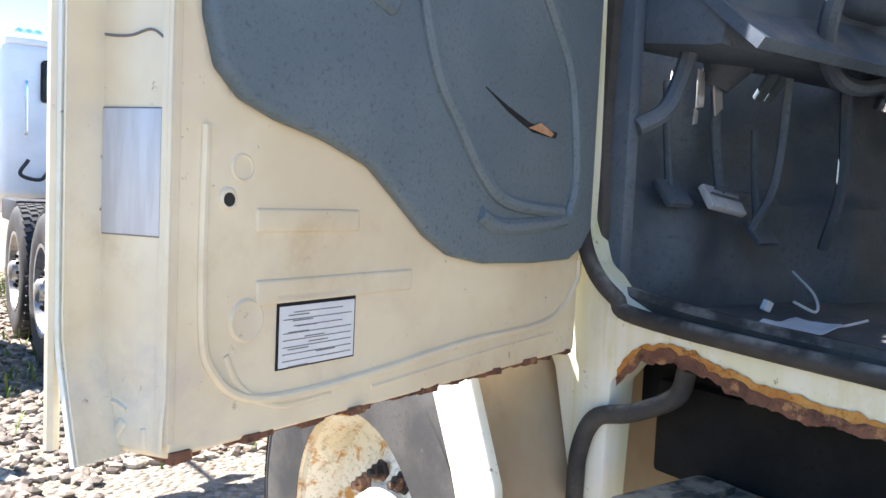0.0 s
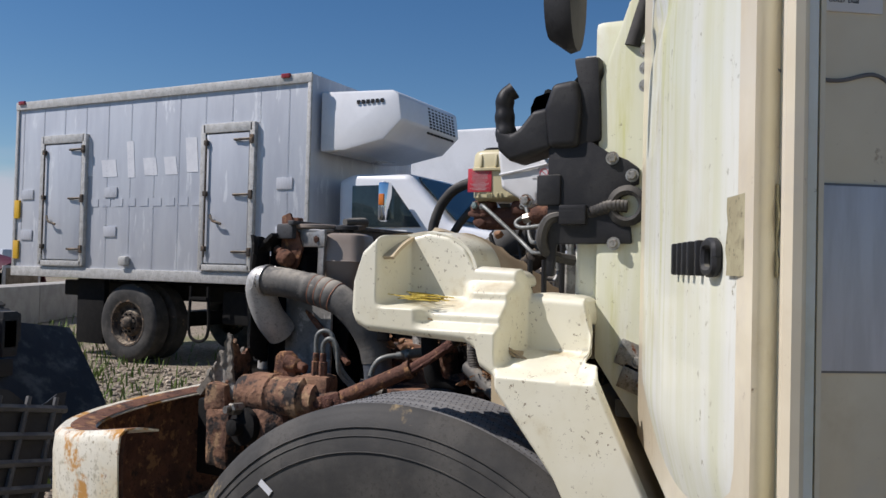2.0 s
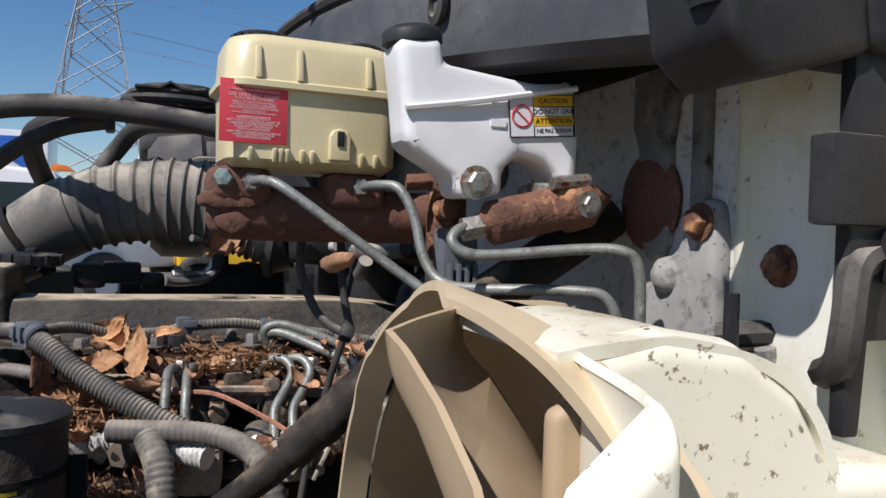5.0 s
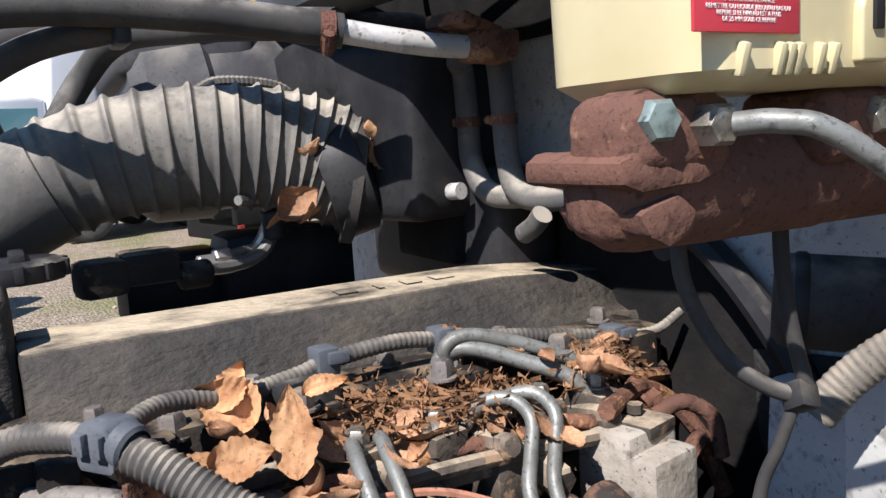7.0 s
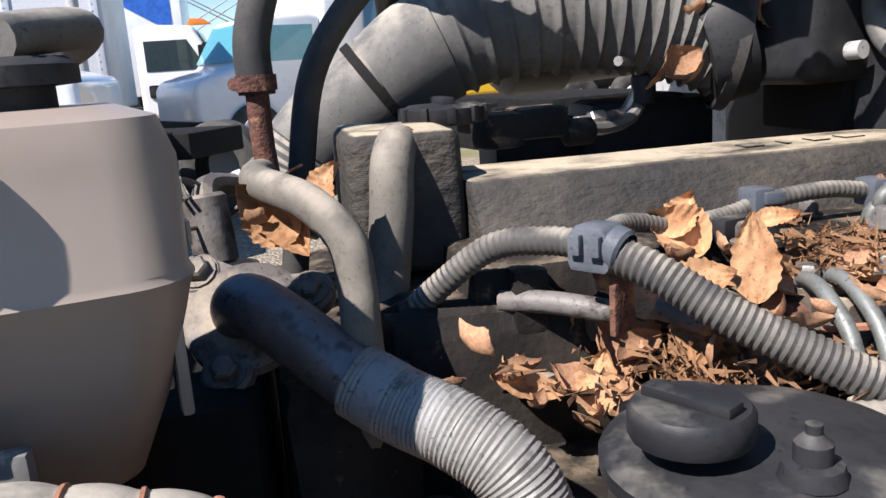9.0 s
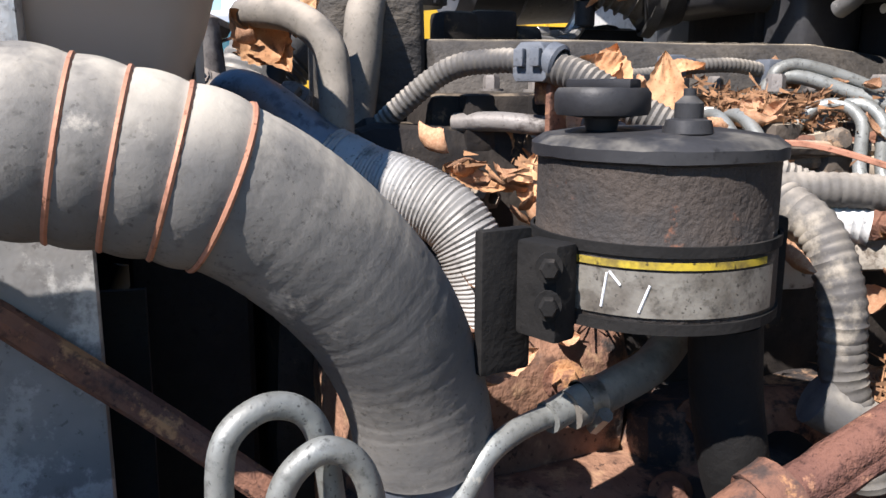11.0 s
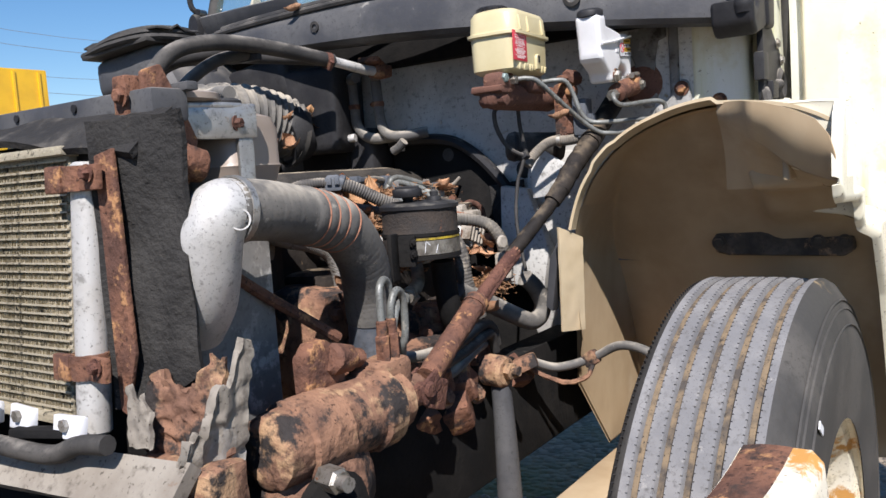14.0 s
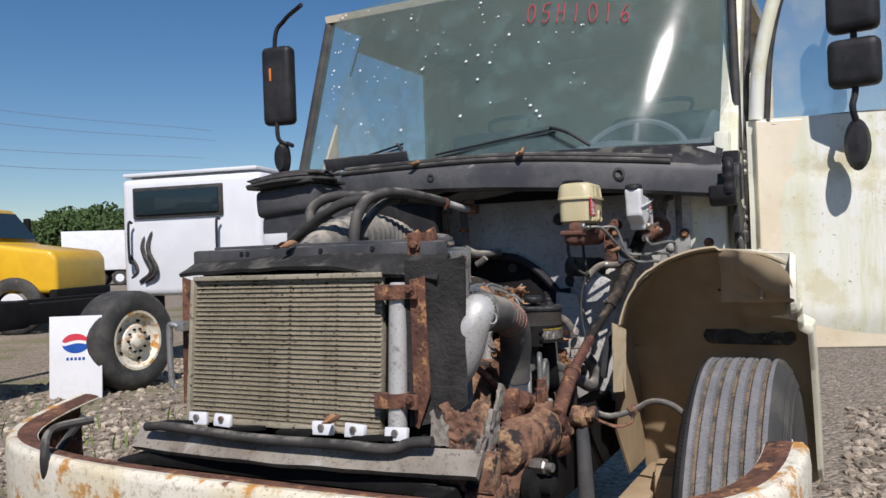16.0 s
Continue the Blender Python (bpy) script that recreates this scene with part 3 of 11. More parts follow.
def tube(bm, pts, r, n=12, k=8, shape=None, step=None, caps=True):
    """A hose or pipe along a rounded curve. r: radius, or start and end radius. shape(s): radius factor at s metres. step: metres between rings."""
    path = smooth_path(pts, k)
    if step:
        cum = [0.0]
        for a, b in zip(path, path[1:]):
            cum.append(cum[-1] + (b - a).length)
        m = max(2, int(cum[-1] / step))
        res, j = [], 0
        for i in range(m + 1):
            s = cum[-1] * i / m
            while j < len(cum) - 2 and cum[j + 1] < s:
                j += 1
            d = cum[j + 1] - cum[j] or 1
            res.append(path[j].lerp(path[j + 1], (s - cum[j]) / d))
        path = res
    r0, r1 = r if isinstance(r, tuple) else (r, r)
    side, s, rings = None, 0.0, []
    total = sum((b - a).length for a, b in zip(path, path[1:])) or 1
    for i, p in enumerate(path):
        t = (path[min(i + 1, len(path) - 1)] - path[max(i - 1, 0)]).normalized()
        if side is None:
            side = t.orthogonal().normalized()
        side = (side - side.dot(t) * t).normalized()
        up = t.cross(side)
        if i:
            s += (p - path[i - 1]).length
        rad = (r0 + (r1 - r0) * s / total) * (shape(s) if shape else 1)
        rings.append([bm.verts.new(p + rad * (math.cos(a) * side + math.sin(a) * up)) for a in (2 * math.pi * q / n for q in range(n))])
    for a, b in zip(rings, rings[1:]):
        for i in range(n):
            j = (i + 1) % n
            bm.faces.new((a[i], a[j], b[j], b[i]))
    if caps:
        bm.faces.new(rings[0])
        bm.faces.new(rings[-1])
    return bm


def ribs(pitch, depth):
    return lambda s: 1 - depth * (0.5 + 0.5 * math.cos(2 * math.pi * s / pitch))


def bands(pitch, depth, sharp=0.35):
    """Rounded rings parted by narrow grooves."""
    return lambda s: 1 - depth * max(0.0, 1 - (abs((s / pitch) % 1 - 0.5) * -2 + 1) / sharp) ** 1.5


def prism(bm, poly, m, depth, bev=0.0, seg=2):
    """A flat outline in m's xy plane, pushed out along its z."""
    vs = [bm.verts.new(m @ Vector((x, y, 0))) for x, y in poly]
    f = bm.faces.new(vs)
    ex = bmesh.ops.extrude_face_region(bm, geom=[f])
    nv = [g for g in ex["geom"] if isinstance(g, bmesh.types.BMVert)]
    d = m.to_3x3() @ Vector((0, 0, depth))
    bmesh.ops.translate(bm, verts=nv, vec=d)
    if bev:
        ed = {e for v in vs + nv for e in v.link_edges}
        bmesh.ops.bevel(bm, geom=list(ed), offset=bev, segments=seg, affect="EDGES", profile=0.6)
    return bm


def sheet(bm, fn, nu, nv, thick=0.0, wrap=False):
    """A surface fn(u, v) over the unit square, given a thickness."""
    g = [[bm.verts.new(fn(i / nu, j / nv)) for j in range(nv + 1)] for i in range(nu + 1)]
    fs = [bm.faces.new((g[i][j], g[i + 1][j], g[i + 1][j + 1], g[i][j + 1])) for i in range(nu) for j in range(nv)]
    if thick:
        bmesh.ops.recalc_face_normals(bm, faces=fs)
        bmesh.ops.solidify(bm, geom=fs, thickness=thick)
    return bm


def step_s(a, b, x):
    k = min(1.0, max(0.0, (x - a) / (b - a)))
    return k * k * (3 - 2 * k)


def rough_up(bm, amp, size):
    """Moves the points by noise, for flaked and dented surfaces."""
    for v in bm.verts:
        v.co += amp * noise.noise_vector(v.co / size)
    return bm


def cut_more(bm, n=1):
    bmesh.ops.subdivide_edges(bm, edges=bm.edges[:], cuts=n, use_grid_fill=True)
    return bm


PX = Matrix(((0, 0, 1, 0), (1, 0, 0, 0), (0, 1, 0, 0), (0, 0, 0, 1)))   # outline (y, z), pushed along +x
PY = Matrix(((1, 0, 0, 0), (0, 0, -1, 0), (0, 1, 0, 0), (0, 0, 0, 1)))  # outline (x, z), pushed along -y


def at(x=0, y=0, z=0):
    return Matrix.Translation((x, y, z))


def bolt(bm, p, axis, r=0.009, h=0.008):
    """A hexagon head with its washer."""
    p, a = Vector(p), Vector(axis).normalized()
    cyl(bm, p, p + a * 0.002, r * 1.45, n=14)
    lathe(bm, [(r, 0), (r, h * 0.8), (r * 0.8, h)], p, p + a, 6)
    return bm


def clamp(bm, p, axis, r, w=0.012):
    """A worm-drive hose clamp with its screw."""
    p, a = Vector(p), Vector(axis).normalized()
    lathe(bm, [(r, -w / 2), (r * 1.06, -w / 2), (r * 1.06, w / 2), (r, w / 2)], p, p + a, 22, caps=False)
    s = a.orthogonal().normalized()
    q = p + s * r * 1.1
    cyl(bm, q - a.cross(s) * w * 0.8, q + a.cross(s) * w * 0.8, w * 0.4, n=8)
    return bm


def lettering(name, text, m, size, material, parent, label="", deep=0.0006, align="CENTER"):
    """Raised or printed letters in m's xy plane."""
    cu = bpy.data.curves.new(name, "FONT")
    cu.body, cu.size, cu.extrude, cu.align_x, cu.align_y, cu.resolution_u = text, size, deep, align, "CENTER", 2
    tmp = bpy.data.objects.new(name, cu)
    scene.collection.objects.link(tmp)
    dg = bpy.context.evaluated_depsgraph_get()
    me = bpy.data.meshes.new_from_object(tmp.evaluated_get(dg))
    bpy.data.objects.remove(tmp)
    bpy.data.curves.remove(cu)
    me.transform(m)
    me.materials.clear()
    me.materials.append(M[material])
    ob = new(name, me)
    ob.parent = parent
    if label:
        ob["label"] = label
    return ob


# ---- ground ----
gm = bpy.data.materials.new("gravel_ground")
gm.use_nodes = True
gn, gl = gm.node_tree.nodes, gm.node_tree.links
gb = gn["Principled BSDF"]
gb.inputs["Roughness"].default_value = 0.95
gco = gn.new("ShaderNodeTexCoord")
vor = gn.new("ShaderNodeTexVoronoi")
vor.inputs["Scale"].default_value = 30.0
gl.new(gco.outputs["Object"], vor.inputs["Vector"])
big = gn.new("ShaderNodeTexNoise")
big.inputs["Scale"].default_value, big.inputs["Detail"].default_value = 0.45, 6.0
gl.new(gco.outputs["Object"], big.inputs["Vector"])
hue = gn.new("ShaderNodeValToRGB")
hue.color_ramp.elements[0].color, hue.color_ramp.elements[1].color = (0.13, 0.105, 0.075, 1), (0.40, 0.33, 0.245, 1)
gl.new(vor.outputs["Color"], hue.inputs[0])
wide = gn.new("ShaderNodeMapRange")
wide.inputs[1].default_value, wide.inputs[2].default_value = 0.52, 0.66
gl.new(big.outputs[0], wide.inputs[0])
gmix = gn.new("ShaderNodeMixRGB")
gmix.inputs[2].default_value = (0.17, 0.17, 0.07, 1)
gl.new(wide.outputs[0], gmix.inputs[0])
gl.new(hue.outputs[0], gmix.inputs[1])
gl.new(gmix.outputs[0], gb.inputs["Base Color"])
gbump = gn.new("ShaderNodeBump")
gbump.inputs["Strength"].default_value, gbump.inputs["Distance"].default_value = 0.9, 0.03
gbump.invert = True
gl.new(vor.outputs["Distance"], gbump.inputs["Height"])
gl.new(gbump.outputs[0], gb.inputs["Normal"])
bm = B()
bmesh.ops.create_grid(bm, x_segments=40, y_segments=40, size=600)
single("ground", bm, gm, "gravel yard with patches of weeds", "ground", kind="structure")

stone_m = mat("gravel_stones", (0.31, 0.262, 0.205), (0.21, 0.172, 0.13), 0.9, scale=5, fine=40, bump=0.3)
sn, sl = stone_m.node_tree.nodes, stone_m.node_tree.links
geo = sn.new("ShaderNodeNewGeometry")
hs = sn.new("ShaderNodeHueSaturation")
mr = sn.new("ShaderNodeMapRange")
mr.inputs[3].default_value, mr.inputs[4].default_value = 0.5, 1.75
sl.new(geo.outputs["Random Per Island"], mr.inputs[0])
sl.new(mr.outputs[0], hs.inputs["Value"])
src = sn["Principled BSDF"].inputs["Base Color"].links[0].from_socket
sl.new(src, hs.inputs["Color"])
sl.new(hs.outputs[0], sn["Principled BSDF"].inputs["Base Color"])


def stones(name, areas, seed):
    rg = np.random.RandomState(seed)
    base = bmesh.new()
    bmesh.ops.create_icosphere(base, subdivisions=1, radius=1)
    bv = np.array([v.co[:] for v in base.verts])
    bf = np.array([[v.index for v in f.verts] for f in base.faces])
    base.free()
    vs, fs, k = [], [], 0
    for x0, x1, y0, y1, count, size in areas:
        for _ in range(count):
            s = size * rg.uniform(0.5, 1.35)
            q = bv * (1 + rg.uniform(-0.28, 0.28, (len(bv), 1))) * np.array([s, s * rg.uniform(0.6, 1), s * rg.uniform(0.4, 0.75)])
            a = rg.uniform(0, 6.28)
            c, d = math.cos(a), math.sin(a)
            q = q @ np.array([[c, d, 0], [-d, c, 0], [0, 0, 1]])
            q += np.array([rg.uniform(x0, x1), rg.uniform(y0, y1), s * 0.22])
            vs.append(q)
            fs.append(bf + k)
            k += len(bv)
    me = bpy.data.meshes.new(name)
    me.from_pydata(np.vstack(vs).tolist(), [], np.vstack(fs).tolist())
    me.materials.append(stone_m)
    ob = tagged(new(name, me), "loose crushed stone lying on the yard", "gravel", kind="stuff")
    return ob


stones("gravel", [(-4.0, -1.1, -0.8, 2.2, 1700, 0.035), (-3.4, 0.5, 2.2, 6.0, 4600, 0.036), (-4.5, 2.5, 6.0, 11.0, 4200, 0.04), (0.5, 5.0, 2.5, 8.0, 2400, 0.034), (-1.0, 0.6, -1.2, 1.3, 900, 0.034), (-3.2, -1.1, -5.0, -0.8, 1700, 0.036), (1.1, 5.0, -3.0, 1.5, 2600, 0.036), (-2.6, -1.0, -2.6, 0.2, 1600, 0.034), (0.6, 7.5, -6.5, -0.5, 3200, 0.036)], 3)

# weeds
rnd = random.Random(11)
gv, gf = [], []
for cx, cy, spread, count in ((3.4, 6.3, 0.8, 260), (4.2, 8.6, 0.9, 420), (2.6, 5.2, 0.6, 90), (5.0, 10.5, 1.4, 420), (-0.2, 2.9, 0.5, 140), (0.4, 3.1, 0.4, 60), (-2.0, 7.4, 0.7, 180), (-2.5, 6.0, 0.5, 100), (3.2, -2.6, 1.2, 300), (2.2, 0.8, 0.7, 120), (1.6, 2.2, 0.4, 60), (6.5, 12.0, 2.0, 500), (-0.6, 4.4, 0.6, 300), (-1.6, 8.5, 0.9, 350), (0.6, 5.6, 0.7, 260), (4.4, 9.8, 0.9, 900), (3.6, 7.6, 0.8, 500), (5.6, 11.6, 1.2, 900)):
    for _ in range(count):
        x, y = rnd.gauss(cx, spread), rnd.gauss(cy, spread)
        a, h, w = rnd.uniform(0, 6.28), rnd.uniform(0.04, 0.16), rnd.uniform(0.004, 0.010)
        lx, ly = math.cos(a) * h * 0.5, math.sin(a) * h * 0.5
        k = len(gv)
        gv += [(x - w * math.sin(a), y + w * math.cos(a), 0), (x + w * math.sin(a), y - w * math.cos(a), 0), (x + lx * 0.5 + w * math.sin(a), y + ly * 0.5 - w * math.cos(a), h * 0.7), (x + lx * 0.5 - w * math.sin(a), y + ly * 0.5 + w * math.cos(a), h * 0.7), (x + lx, y + ly, h)]
        gf += [(k, k + 1, k + 2, k + 3), (k + 3, k + 2, k + 4)]
me = bpy.data.meshes.new("weeds")
me.from_pydata(gv, [], gf)
me.materials.append(M["grass"])
tagged(new("weeds", me), "tufts of green weeds growing through the gravel", "grass", kind="stuff")


# ---- vehicles standing round ----
def tyre_bm(b, c, r, w, sx, lugs=0):
    """A tyre with its axle along x."""
    c = Vector(c)
    h = w / 2
    lathe(b, [(r * 0.56, -h * 0.86), (r * 0.70, -h), (r * 0.86, -h), (r * 0.95, -h * 0.88), (r, -h * 0.72), (r, h * 0.72), (r * 0.95, h * 0.88), (r * 0.86, h), (r * 0.70, h), (r * 0.56, h * 0.86)], c, c + Vector((1, 0, 0)), 40, caps=False)
    for i in range(lugs):
        a = 360 * i / lugs
        for g, o in ((-0.32, 0), (-0.1, 0.5), (0.1, 0), (0.32, 0.5)):
            box(b, (0, 0, 0), (w * 0.17, r * 0.075, r * 0.035), (0, 0, 12), m=Matrix.Translation(c) @ pose(0, 0, 0, a + o * 360 / lugs, 0, 0) @ at(g * w, 0, r + r * 0.005))
    return b


def add_wheel(par, c, r, w, sx, rim="alu", lugs=0, dark=False, name="wheel"):
    wh = part(name, tyre_bm(B(), c, r, w, sx, lugs), "sidewall", par)
    c = Vector(c)
    o = c + Vector((sx * w * 0.43, 0, 0))
    b = B()
    lathe(b, [(r * 0.58, 0), (r * 0.60, 0.012), (r * 0.55, 0.010), (r * 0.50, -0.05), (r * 0.36, -0.07), (r * 0.30, -0.02), (r * 0.16, -0.01), (r * 0.15, 0.03), (r * 0.10, 0.05), (0, 0.05)], o, o + Vector((sx, 0, 0)), 32, caps=False)
    part("rim", b, rim, wh)
    b = B()
    for i in range(10):
        a = 2 * math.pi * i / 10
        p = o + Vector((-sx * 0.02, r * 0.23 * math.cos(a), r * 0.23 * math.sin(a)))
        cyl(b, p, p + Vector((sx * 0.03, 0, 0)), 0.014, n=6)
    for i in range(5):
        a = 2 * math.pi * (i + 0.5) / 5
        p = o + Vector((-sx * 0.066, r * 0.42 * math.cos(a), r * 0.42 * math.sin(a)))
        cyl(b, p, p + Vector((sx * 0.006, 0, 0)), r * 0.055, n=12)
    pieces("lug_nut", b, "deep", wh)
    return wh


# white highway tractor without a trailer, seen from behind
tractor = thing("highway_tractor", "white highway tractor parked without a trailer, dual rear wheels", "truck")
TX = 0.10
bm = B()
box(bm, (TX + 0.03, 9.0, 1.86), (2.0, 1.9, 1.62), bev=0.10, seg=3)
box(bm, (TX + 0.03, 8.9, 2.68), (1.9, 1.7, 0.08), bev=0.03)
part("cab", bm, "white", tractor)
bm = B()
box(bm, (TX - 0.08, 8.045, 2.28), (1.00, 0.03, 0.44), bev=0.05, seg=3)
part("rear_window_seal", bm, "rubber", tractor)
bm = B()
box(bm, (TX - 0.08, 8.03, 2.28), (0.90, 0.02, 0.36), bev=0.03)
part("rear_window", bm, "tint_glass", tractor, "blue-tinted rear window")
bm = B()
for x in (-0.42, 0.42):
    box(bm, (TX + x + 0.1, 8.04, 2.69), (0.13, 0.10, 0.22), bev=0.01)
pieces("roof_bracket", bm, "white", tractor)
bm = B()
for dx in (0, 0.09, 0.18):
    lathe(bm, [(0.0, -0.1), (0.035, -0.09), (0.05, 0.0), (0.0, 0.004)], (TX - 0.75 + dx, 8.3, 2.80), (TX - 0.75 + dx, 7, 2.80), 14)
part("air_horn", bm, "chrome", tractor)
bm = B()
tube(bm, [(TX - 0.72, 8.02, 2.25), (TX - 0.72, 7.97, 2.22), (TX - 0.72, 7.97, 1.75), (TX - 0.72, 8.02, 1.72)], 0.015, 6)
tube(bm, [(TX + 1.12, 8.3, 2.45), (TX + 1.16, 8.3, 2.3), (TX + 1.16, 8.3, 1.5)], 0.02, 6)
lathe(bm, [(0.06, 0), (0.075, 0.02), (0.07, 0.05), (0, 0.07)], (TX + 0.50, 8.04, 1.85), (TX + 0.50, 7, 1.85), 16, caps=False)
pieces("grab_rail", bm, "chrome", tractor)
bm = B()
box(bm, (TX + 1.22, 8.5, 2.15), (0.22, 0.10, 0.50), bev=0.03)
tube(bm, [(TX + 1.02, 8.5, 2.4), (TX + 1.22, 8.5, 2.44)], 0.012, 6)
tube(bm, [(TX + 1.02, 8.5, 1.9), (TX + 1.22, 8.5, 1.88)], 0.012, 6)
part("mirror", bm, "black", tractor)
bm = B()
tube(bm, [(TX + 0.05, 8.0, 1.80), (TX - 0.05, 7.9, 1.72), (TX - 0.2, 7.85, 1.45), (TX - 0.28, 7.8, 1.15), (TX - 0.15, 7.7, 1.08)], 0.016, 6)
tube(bm, [(TX + 0.05, 8.0, 1.80), (TX + 0.12, 7.9, 1.65), (TX + 0.10, 7.85, 1.4), (TX + 0.0, 7.8, 1.25)], 0.016, 6)
tube(bm, [(TX - 0.70, 7.95, 1.45), (TX - 0.78, 7.9, 1.3), (TX - 0.6, 7.9, 1.25), (TX - 0.5, 7.95, 1.35)], 0.02, 6)
part("air_line", bm, "rubber", tractor)
bm = B()
for x, c in ((-0.36, 0),):
    tube(bm, [(TX + x + 0.045 * math.cos(i * 0.9), 7.75 + 0.045 * math.sin(i * 0.9), 1.35 - 0.004 * i) for i in range(60)], 0.008, 5, 2)
part("coiled_line", bm, "redlens", tractor, "red coiled air line")
bm = B()
tube(bm, [(TX - 0.2 + 0.045 * math.cos(i * 0.9), 7.75 + 0.045 * math.sin(i * 0.9), 1.28 - 0.004 * i) for i in range(50)], 0.008, 5, 2)
part("coiled_line", bm, mat("blue_line", (0.02, 0.06, 0.35), bump=0), tractor, "blue coiled air line")
bm = B()
for sx in (-1, 1):
    box(bm, (TX + sx * 0.43, 5.9, 0.90), (0.09, 5.3, 0.24), bev=0.012)
box(bm, (TX, 3.36, 0.93), (1.05, 0.14, 0.16), bev=0.02)
for sx in (-1, 1):
    prism(bm, [(3.25, 0.82), (3.25, 0.98), (3.75, 1.06), (3.75, 0.82)], at(TX + sx * 0.43 - 0.05) @ PX, 0.10, 0.01)
box(bm, (TX, 3.45, 0.70), (1.15, 0.06, 0.10), bev=0.01)
box(bm, (TX, 4.4, 0.55), (1.9, 0.18, 0.18), bev=0.04)
box(bm, (TX, 5.7, 0.55), (1.9, 0.18, 0.18), bev=0.04)
box(bm, (TX, 7.4, 0.95), (1.9, 1.0, 0.22), bev=0.03)
pieces("chassis_rail", bm, "black", tractor)
bm = B()
lathe(bm, [(0.0, 0), (0.46, 0), (0.48, 0.02), (0.46, 0.05), (0.0, 0.05)], (TX - 0.1, 5.25, 1.10), (TX - 0.1, 5.25, 3), 32)
box(bm, (TX - 0.1, 4.85, 1.10), (0.7, 0.25, 0.05), (-8, 0, 0), 0.01)
rough_up(bm, 0.006, 0.1)
part("fifth_wheel", bm, "wood", tractor, "greasy brown fifth wheel plate")
bm = B()
tube(bm, [(TX - 0.15, 3.3, 0.86), (TX - 0.06, 3.25, 0.88), (TX + 0.05, 3.28, 0.80), (TX + 0.02, 3.26, 0.70)], 0.022, 8)
box(bm, (TX + 0.05, 3.27, 0.76), (0.08, 0.05, 0.14), (10, 20, 0), 0.02)
tube(bm, [(TX - 0.15, 3.27, 0.80), (TX - 0.25, 3.25, 0.76)], 0.012, 6)
part("gladhand", bm, "alu", tractor)
for x in (-0.25, 0.28):
    bm = B()
    box(bm, (TX + x, 3.40, 0.73), (0.17, 0.05, 0.17), bev=0.02, seg=3)
    part("tail_lamp", bm, "redlens", tractor, "dark red square tail lamp")
for y in (4.45, 5.75):
    for sx in (-1, 1):
        for o in (0.95, 0.62):
            add_wheel(tractor, (TX + sx * o - 0.02, y, 0.53), 0.53, 0.28, sx, "alu", 44)
for sx in (-1, 1):
    bm = B()
    sheet(bm, lambda u, v, sx=sx: Vector((TX + sx * (0.46 + 0.70 * u), 3.62 - 0.36 * (1 - v) + 0.10 * v * u, 0.25 + 0.71 * v - 0.10 * u * v * v)), 10, 10, 0.012)
    part("mud_flap", bm, "mud", tractor, "black rubber mud flap")
bm = B()
box(bm, (TX, 11.0, 1.25), (1.7, 2.2, 0.9), bev=0.15, seg=3)
part("hood", bm, "white", tractor)

# refrigerated box truck
reefer = thing("box_truck", "faded grey refrigerated box truck with two side doors", "truck")
BX, BY0, BY1, BZ0, BZ1 = 5.05, 4.66, 9.62, 1.06, 3.42
bm = B()
box(bm, (BX + 1.15, (BY0 + BY1) / 2, (BZ0 + BZ1) / 2), (2.3, BY1 - BY0, BZ1 - BZ0), bev=0.02)
body = part("box_body", bm, "boxgrey", reefer)
bm = B()
for z, h in ((BZ1 - 0.05, 0.11), (BZ0 + 0.05, 0.13)):
    box(bm, (BX - 0.012, (BY0 + BY1) / 2, z), (0.03, BY1 - BY0 + 0.02, h), bev=0.008)
box(bm, (BX - 0.008, BY0 + 0.02, 2.24), (0.03, 0.05, BZ1 - BZ0), bev=0.01)
box(bm, (BX - 0.008, BY1 - 0.02, 2.24), (0.03, 0.05, BZ1 - BZ0), bev=0.01)
part("edge_rail", bm, "alu_pale", reefer)
bm = B()
y = BY0 + 0.30
while y < BY1 - 0.1:
    box(bm, (BX - 0.0005, y, 2.24), (0.004, 0.005, BZ1 - BZ0 - 0.2))
    for k in range(44):
        box(bm, (BX - 0.002, y + 0.015, 1.2 + k * 0.049), (0.006, 0.009, 0.009))
    y += 0.41
part("panel_seam", bm, "boxgrey", reefer)
